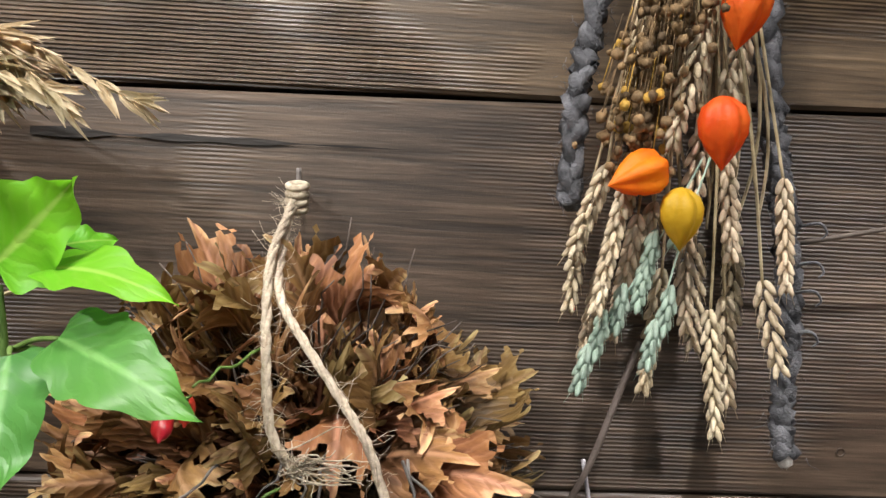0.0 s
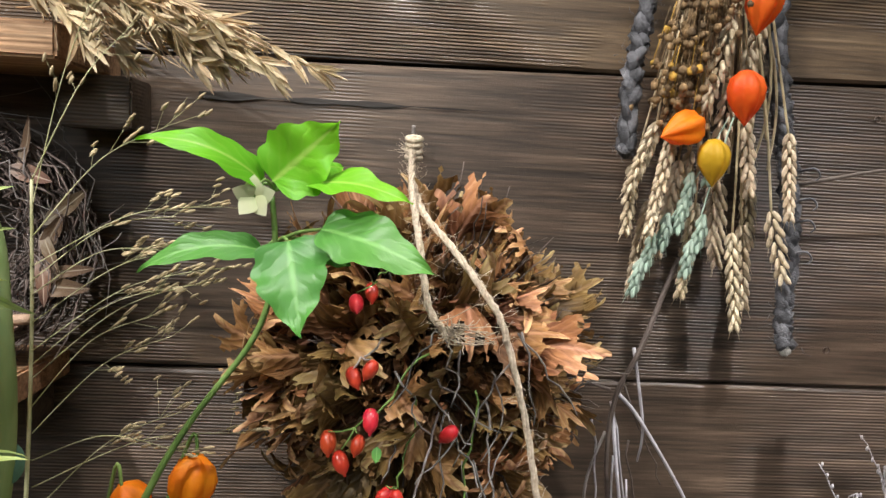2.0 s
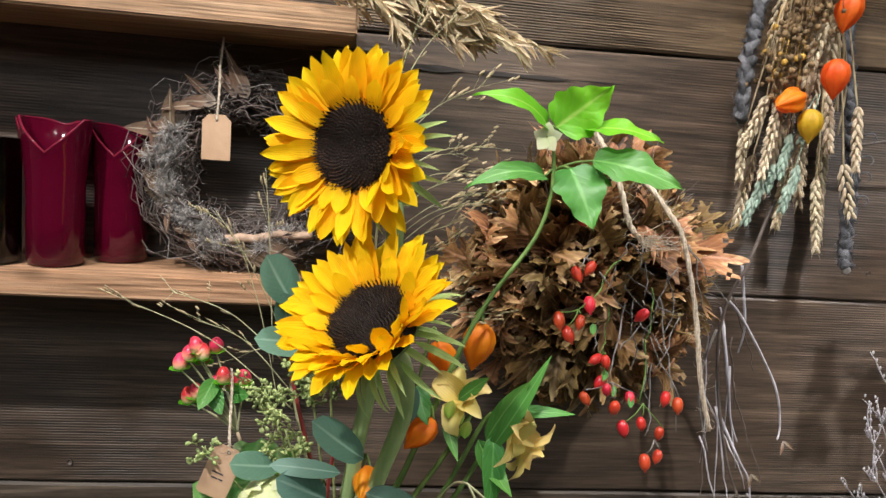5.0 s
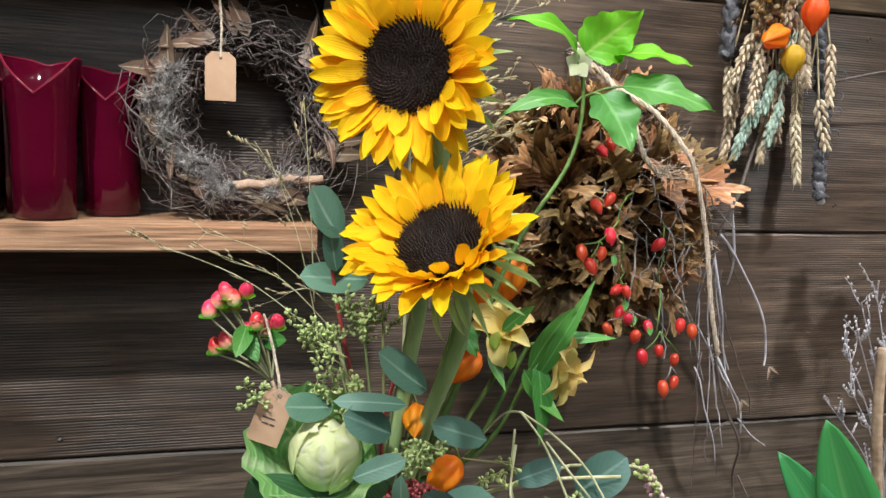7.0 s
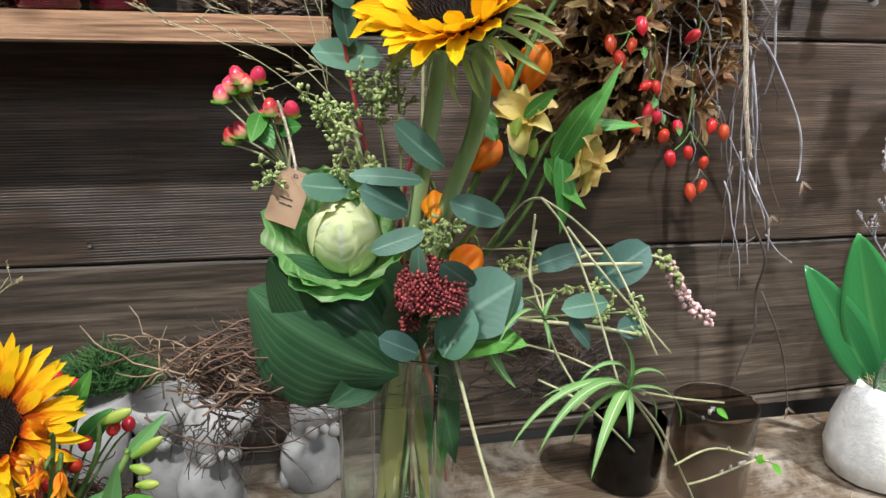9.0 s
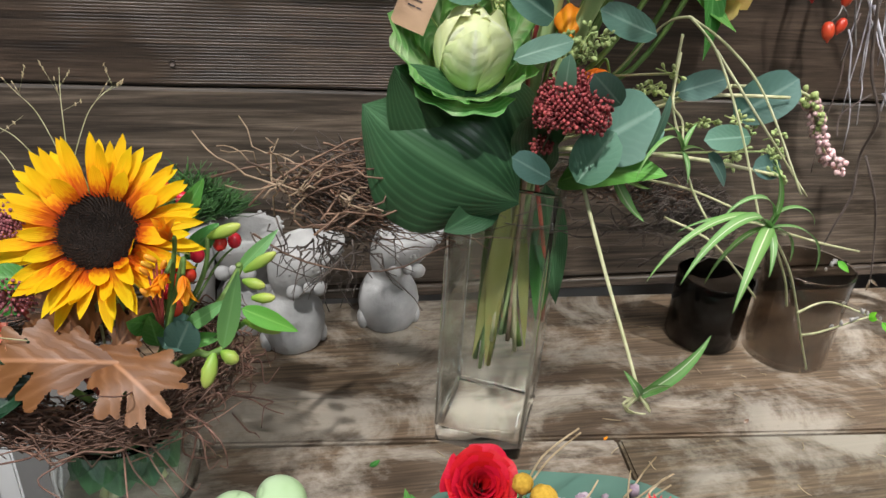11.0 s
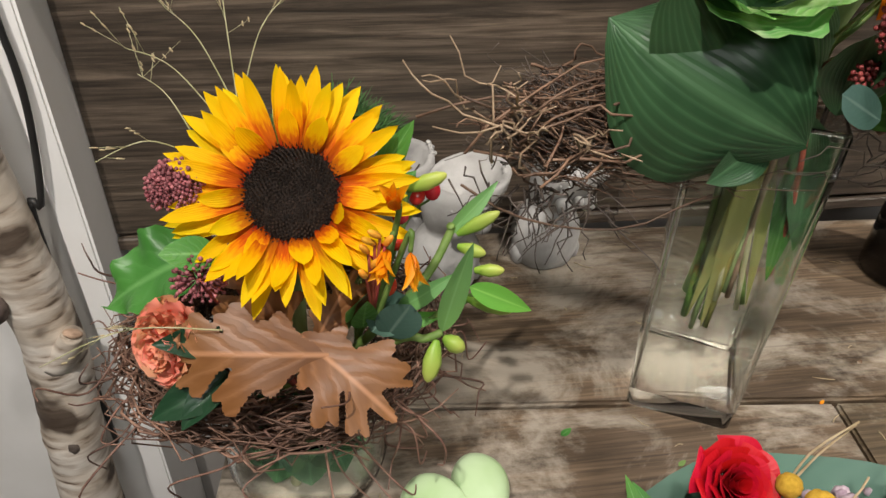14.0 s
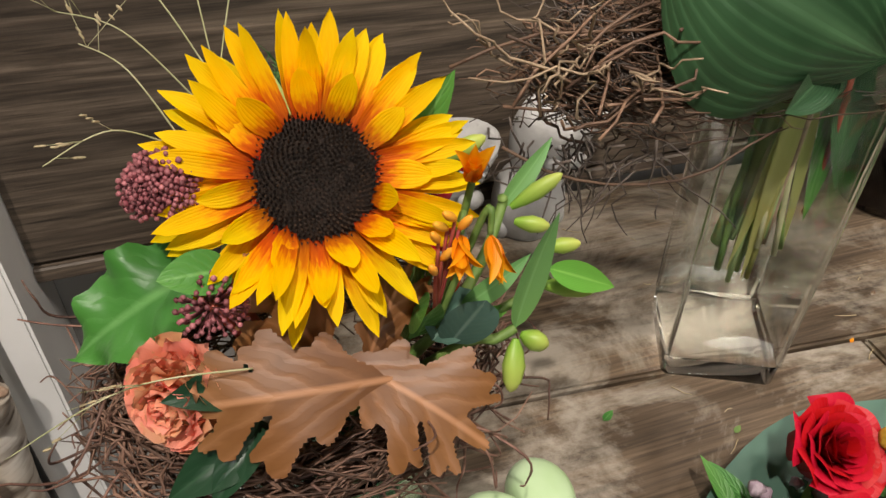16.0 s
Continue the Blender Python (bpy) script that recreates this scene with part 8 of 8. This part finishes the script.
def rose(ob, c, r, seed, normal=(0.0, -0.55, 0.83)):
    rng = random.Random(seed)
    m = facing(c, normal)
    n = 46
    for i in range(n):
        s = i / (n - 1)
        a = i * 2.39996
        rad = r * (0.06 + 0.62 * s ** 0.9)
        bm = bmesh.new()
        wide = r * (0.5 + 0.85 * s)
        high = r * (0.85 + 0.15 * s)
        segs, half = 7, 4
        uv = bm.loops.layers.uv.verify()
        rows = []
        for j in range(segs + 1):
            v = j / segs
            row = []
            for k in range(-half, half + 1):
                u = k / half
                ang = a + u * wide / max(rad * 1.9, r * 0.18) * 0.5
                flare = rad * (0.72 + 0.28 * v) + r * (0.05 + 0.22 * s) * max(v - 0.7, 0) / 0.3
                z = -r * 0.55 + high * v * (1 - 0.18 * u * u) - r * 0.12 * s + (-r * 0.14 * s * max(v - 0.8, 0) / 0.2) + r * 0.18 * (1 - s)
                wob = 1 + 0.03 * math.sin(7 * ang + i)
                row.append((bm.verts.new((flare * wob * math.cos(ang), flare * wob * math.sin(ang), z)), (0.5 + 0.5 * u, v)))
            rows.append(row)
        for r0, r1 in zip(rows, rows[1:]):
            for p in range(2 * half):
                quad = (r0[p], r0[p + 1], r1[p + 1], r1[p])
                f = bm.faces.new([q[0] for q in quad])
                for loop, q in zip(f.loops, quad):
                    loop[uv].uv = q[1]
        part("petal", bm, ROSE, ob, m=m)


def rose_piece():
    rng = random.Random(72)
    big = thing("leaf_platter", (-0.25, 0.1, TOP), "large blue-green leaf lying on the table under the roses", "leaf")
    leaf(big, (-0.46, 0.03, TOP + 0.012), (0.0, 0.03, TOP + 0.02), 0.29, oval, EUC, (0, -0.1, 1), fold=0.12, bend=-6, segs=22, half=5, wave=0.015)
    for c, r, s in (((-0.316, 0.115, 0.853), 0.038, 1), ((-0.345, 0.06, 0.84), 0.034, 2), ((-0.285, 0.06, 0.838), 0.034, 3)):
        ob = thing("red_rose", (c[0], c[1], TOP), "full open velvety red rose", "flower", "red roses on the leaf")
        rose(ob, c, r, 80 + s)
        stem(ob, [(c[0], c[1], c[2] - 0.02), (c[0], c[1], TOP + 0.03)], 0.004, 0.004, STEM_DARK)
    for x, y, z, r in ((-0.27, 0.085, 0.864, 0.0115), (-0.282, 0.105, 0.862, 0.009)):
        ob = thing("craspedia", (x, y, TOP), "round yellow craspedia button", "flower", "craspedia buttons")
        bm = bmesh.new()
        ball(bm, (x, y, z), r, 22, 16, jitter=0.06, rng=rng)
        part("head", bm, CRASP, ob)
        stem(ob, [(x, y, z - r), (x, y, TOP + 0.03)], 0.0014, 0.0014, STEM_PALE)
    ob = thing("scarlet_flower", (-0.16, 0.085, TOP), "spiky scarlet star flower among the roses", "flower")
    for c in ((-0.158, 0.085, 0.822), (-0.23, 0.06, 0.83), (-0.40, 0.07, 0.80)):
        for k in range(13):
            d = Vector((rng.gauss(0, 1), rng.gauss(0, 1), rng.uniform(0.1, 1))).normalized() * 0.024
            leaf(ob, c, Vector(c) + d, 0.007, lance, RED_FLOWER, (0, -0.3, 1), "petal", fold=0.3, segs=6)
    ob = thing("mixed_filler", (-0.25, 0.09, TOP), "dried mauve blossoms, seed stalks and moss between the roses", "flower")
    bm = bmesh.new()
    for _ in range(130):
        p = Vector((rng.uniform(-0.38, -0.16), rng.uniform(0.03, 0.125), rng.uniform(0.79, 0.825)))
        ball(bm, p, rng.uniform(0.003, 0.007), 7, 5, jitter=0.3, rng=rng)
    part("blossom_mass", bm, MAUVE, ob, kind="stuff")
    bm = bmesh.new()
    for _ in range(16):
        p = Vector((-0.24 + rng.gauss(0, 0.03), 0.09, 0.82))
        tube(bm, wobbly(rng, p, p + Vector((rng.uniform(0.02, 0.1), rng.gauss(0.02, 0.02), rng.uniform(0.0, 0.025))), 5, 0.002), 0.0013, 0.0008, 5)
    part("seed_stalk_mass", bm, STRAW, ob, kind="stuff")
    bm = bmesh.new()
    for x, y, z in ((-0.40, 0.1, 0.81), (-0.39, 0.09, 0.805), (-0.2, 0.08, 0.82), (-0.41, 0.08, 0.8), (-0.385, 0.11, 0.8)):
        ball(bm, (x, y, z), 0.005, 10, 8)
    part("red_berry_mass", bm, RED_BERRY, ob, kind="stuff")
    for _ in range(26):
        p = Vector((rng.uniform(-0.40, -0.15), rng.uniform(0.03, 0.12), 0.795))
        d = Vector((rng.gauss(0, 1), rng.gauss(0.2, 0.6), 0.35)).normalized() * rng.uniform(0.03, 0.055)
        leaf(ob, p, p + d, 0.013, lance, GREEN, (0, -0.3, 1), bend=-20, fold=0.2, segs=7, half=1)
    stem(ob, [(-0.28, 0.11, 0.84), (-0.262, 0.12, 0.875), (-0.23, 0.125, 0.9)], 0.001, 0.0008, STRAW, "straw")
    stem(ob, [(-0.28, 0.11, 0.84), (-0.255, 0.12, 0.872), (-0.225, 0.13, 0.89)], 0.001, 0.0008, STRAW, "straw")


rose_piece()


def dark_jar(x, y, r, h, material, label):
    ob = thing("glass_jar", (x, y, TOP), label, "vase")
    bm = bmesh.new()
    lathe(bm, [(0.0005, 0.0005), (r * 0.94, 0.0005), (r, 0.005), (r, h * 0.985), (r * 0.985, h), (r * 0.97, h), (r * 0.96, h * 0.98), (r * 0.96, 0.012), (0.0005, 0.009)], 36)
    part("body", bm, material, ob, m=Matrix.Translation((x, y, TOP)))
    bm = bmesh.new()
    tube(bm, [Vector((r * 0.985 * math.cos(a), r * 0.985 * math.sin(a), h)) for a in (2 * math.pi * k / 40 for k in range(41))], 0.0016, 0.0016, 8)
    lip = part("lip", bm, GLASS, ob, "rounded glass lip", m=Matrix.Translation((x, y, TOP)))
    lip.visible_shadow = False
    return ob


dark_jar(0.09, 0.44, 0.05, 0.1, DARK_GLASS, "dark smoked glass jar on the table")
clear = dark_jar(0.188, 0.392, 0.055, 0.137, SMOKED, "wide smoked glass cylinder jar on the table")
for child in clear.children:
    child.visible_shadow = False


def orchid():
    rng = random.Random(74)
    at = Vector((0.461, 0.38, TOP))
    ob = thing("potted_orchid", at, "orchid with glossy leaves in a white rough-textured pot", "plant")
    bm = bmesh.new()
    lathe(bm, [(0.0005, 0.0), (0.055, 0.0), (0.066, 0.006), (0.072, 0.04), (0.068, 0.08), (0.058, 0.12), (0.049, 0.147), (0.045, 0.147), (0.052, 0.12), (0.0005, 0.11)], 48, lambda a, r, z: (r * (1 + 0.018 * math.sin(14 * a + 40 * z) * math.sin(130 * z)) if r > 0.03 else r, z))
    part("pot", bm, POT, ob, m=Matrix.Translation(at))
    for a, b, w, bend in (((0.445, 0.395, 0.885), (0.33, 0.44, 1.065), 0.066, -16), ((0.46, 0.39, 0.885), (0.385, 0.42, 1.115), 0.09, 10), ((0.475, 0.385, 0.875), (0.40, 0.35, 0.96), 0.055, 30), ((0.50, 0.4, 0.88), (0.60, 0.38, 1.04), 0.065, -30)):
        lf = leaf(ob, a, b, w, oval, GLOSSY, (-0.35, -0.8, 0.4), bend=bend, fold=0.22, segs=16, half=3)
        solid = lf.modifiers.new("thickness", "SOLIDIFY")
        solid.thickness = 0.0018
    bm = bmesh.new()
    for _ in range(120):
        a = rng.uniform(0, 6.28)
        p = at + Vector((math.cos(a) * 0.03, math.sin(a) * 0.03, 0.14))
        d = Vector((math.cos(a) * 0.6 + rng.gauss(0, 0.5), math.sin(a) * 0.6 + rng.gauss(0, 0.5), rng.uniform(0, 1))).normalized() * rng.uniform(0.01, 0.035)
        tube(bm, wobbly(rng, p, p + d, 3, 0.003), 0.0006, 0.0004, 3)
    part("moss", bm, STRAW, ob, "dry straw-coloured moss", kind="stuff")
    stem(ob, [(0.507, 0.41, 0.86), (0.485, 0.415, 1.0), (0.462, 0.41, 1.12), (0.452, 0.405, 1.217)], 0.0075, 0.0065, STICK, "support_stick", 12, label="pale knotty bark stick")
    stalk = stem(ob, [(0.52, 0.42, 0.86), (0.57, 0.44, 1.1), (0.60, 0.44, 1.3), (0.59, 0.44, 1.42), (0.565, 0.435, 1.45)], 0.003, 0.002, STEM_DARK, "flower_stem")
    for c, n in (((0.55, 0.43, 1.454), (-0.5, -0.8, 0.1)), ((0.542, 0.43, 1.379), (-0.35, -0.9, 0.05)), ((0.61, 0.43, 1.42), (0.2, -0.95, 0.1))):
        m = facing(c, n)
        for turn, l, w in ((90, 0.042, 0.05), (-90, 0.042, 0.05), (0, 0.042, 0.03), (138, 0.04, 0.03), (-138, 0.04, 0.03)):
            bm = bmesh.new()
            blade(bm, Matrix(), l, w, oval, bend=-14, cup=0.2, segs=10, half=3)
            part("petal", bm, ORCHID, stalk, "pink orchid petal", m=m @ Matrix.Rotation(radians(turn), 4, "Z") @ pose(0, 0, 0.001, 12))
        bm = bmesh.new()
        blade(bm, Matrix(), 0.024, 0.02, fan, bend=60, cup=0.8, segs=8, half=3)
        part("lip", bm, ORCHID_LIP, stalk, "deep magenta lip", m=m @ Matrix.Translation((0, -0.004, 0.004)) @ Matrix.Rotation(radians(180), 4, "Z") @ pose(0, 0, 0, 45))


orchid()


def silver_twigs():
    rng = random.Random(75)
    ob = thing("silver_twig_bunch", (0.56, 0.48, TOP), "bunch of thin silvery painted twigs with tiny buds", "twigs")
    bm = bmesh.new()
    base = Vector((0.58, 0.49, 0.9))
    tube(bm, smooth_line([(0.58, 0.49, TOP), base], 4), 0.004, 0.003, 6)
    part("stem", bm, PALE_TWIG, ob)
    for tip in ((0.50, 1.334), (0.545, 1.329), (0.447, 1.273), (0.412, 1.241), (0.47, 1.30), (0.52, 1.28), (0.60, 1.36), (0.43, 1.2), (0.40, 1.13), (0.49, 1.22), (0.56, 1.25), (0.63, 1.3), (0.425, 1.16)):
        t = Vector((tip[0] + 0.025, 0.46 + rng.gauss(0, 0.02), tip[1] - 0.012))
        line = smooth_line([base + Vector((rng.gauss(0, 0.01), 0, 0)), base.lerp(t, 0.5) + Vector((0.02, 0, 0.01)), t], 9)
        bm = bmesh.new()
        tube(bm, line, 0.0016, 0.0007, 5)
        for _ in range(9):
            p = line[rng.randrange(6, len(line))]
            d = ((t - base).normalized() + Vector((rng.gauss(0, 0.45), rng.gauss(0, 0.3), rng.gauss(0, 0.3)))).normalized() * rng.uniform(0.015, 0.06)
            tube(bm, wobbly(rng, p, p + d, 4, 0.0015), 0.0009, 0.0005, 4)
            for k in range(4):
                ball(bm, p + d * (0.3 + 0.23 * k), (0.0015, 0.0015, 0.0026), 5, 4)
        part("twig", bm, PALE_TWIG, ob)


silver_twigs()


def debris():
    rng = random.Random(91)
    ob = thing("plant_debris", (-0.2, 0.25, TOP), "scattered bits of straw, twig and leaf on the table", "debris")
    bm = bmesh.new()
    for _ in range(60):
        p = Vector((rng.uniform(-0.66, 0.45), rng.uniform(0.14, 0.5), TOP + 0.002))
        a = rng.uniform(0, 6.28)
        q = p + Vector((math.cos(a), math.sin(a), 0.0)) * rng.uniform(0.004, 0.022)
        tube(bm, wobbly(rng, p, q, 3, 0.0006), 0.0005, 0.0003, 4)
    part("straw_bits", bm, STRAW, ob, kind="stuff")
    for x, y, s, material in ((-0.131, 0.253, 0.006, FREESIA), (-0.397, 0.245, 0.012, GREEN), (-0.3, 0.2, 0.008, STEM_DARK), (-0.06, 0.3, 0.007, FEATHER), (0.05, 0.26, 0.008, FEATHER)):
        leaf(ob, (x, y, TOP + 0.0015), (x + s, y + s * 0.5, TOP + 0.003), s * 0.6, oval, material, (0, 0, 1), "fallen_bit", bend=20, segs=5)


debris()
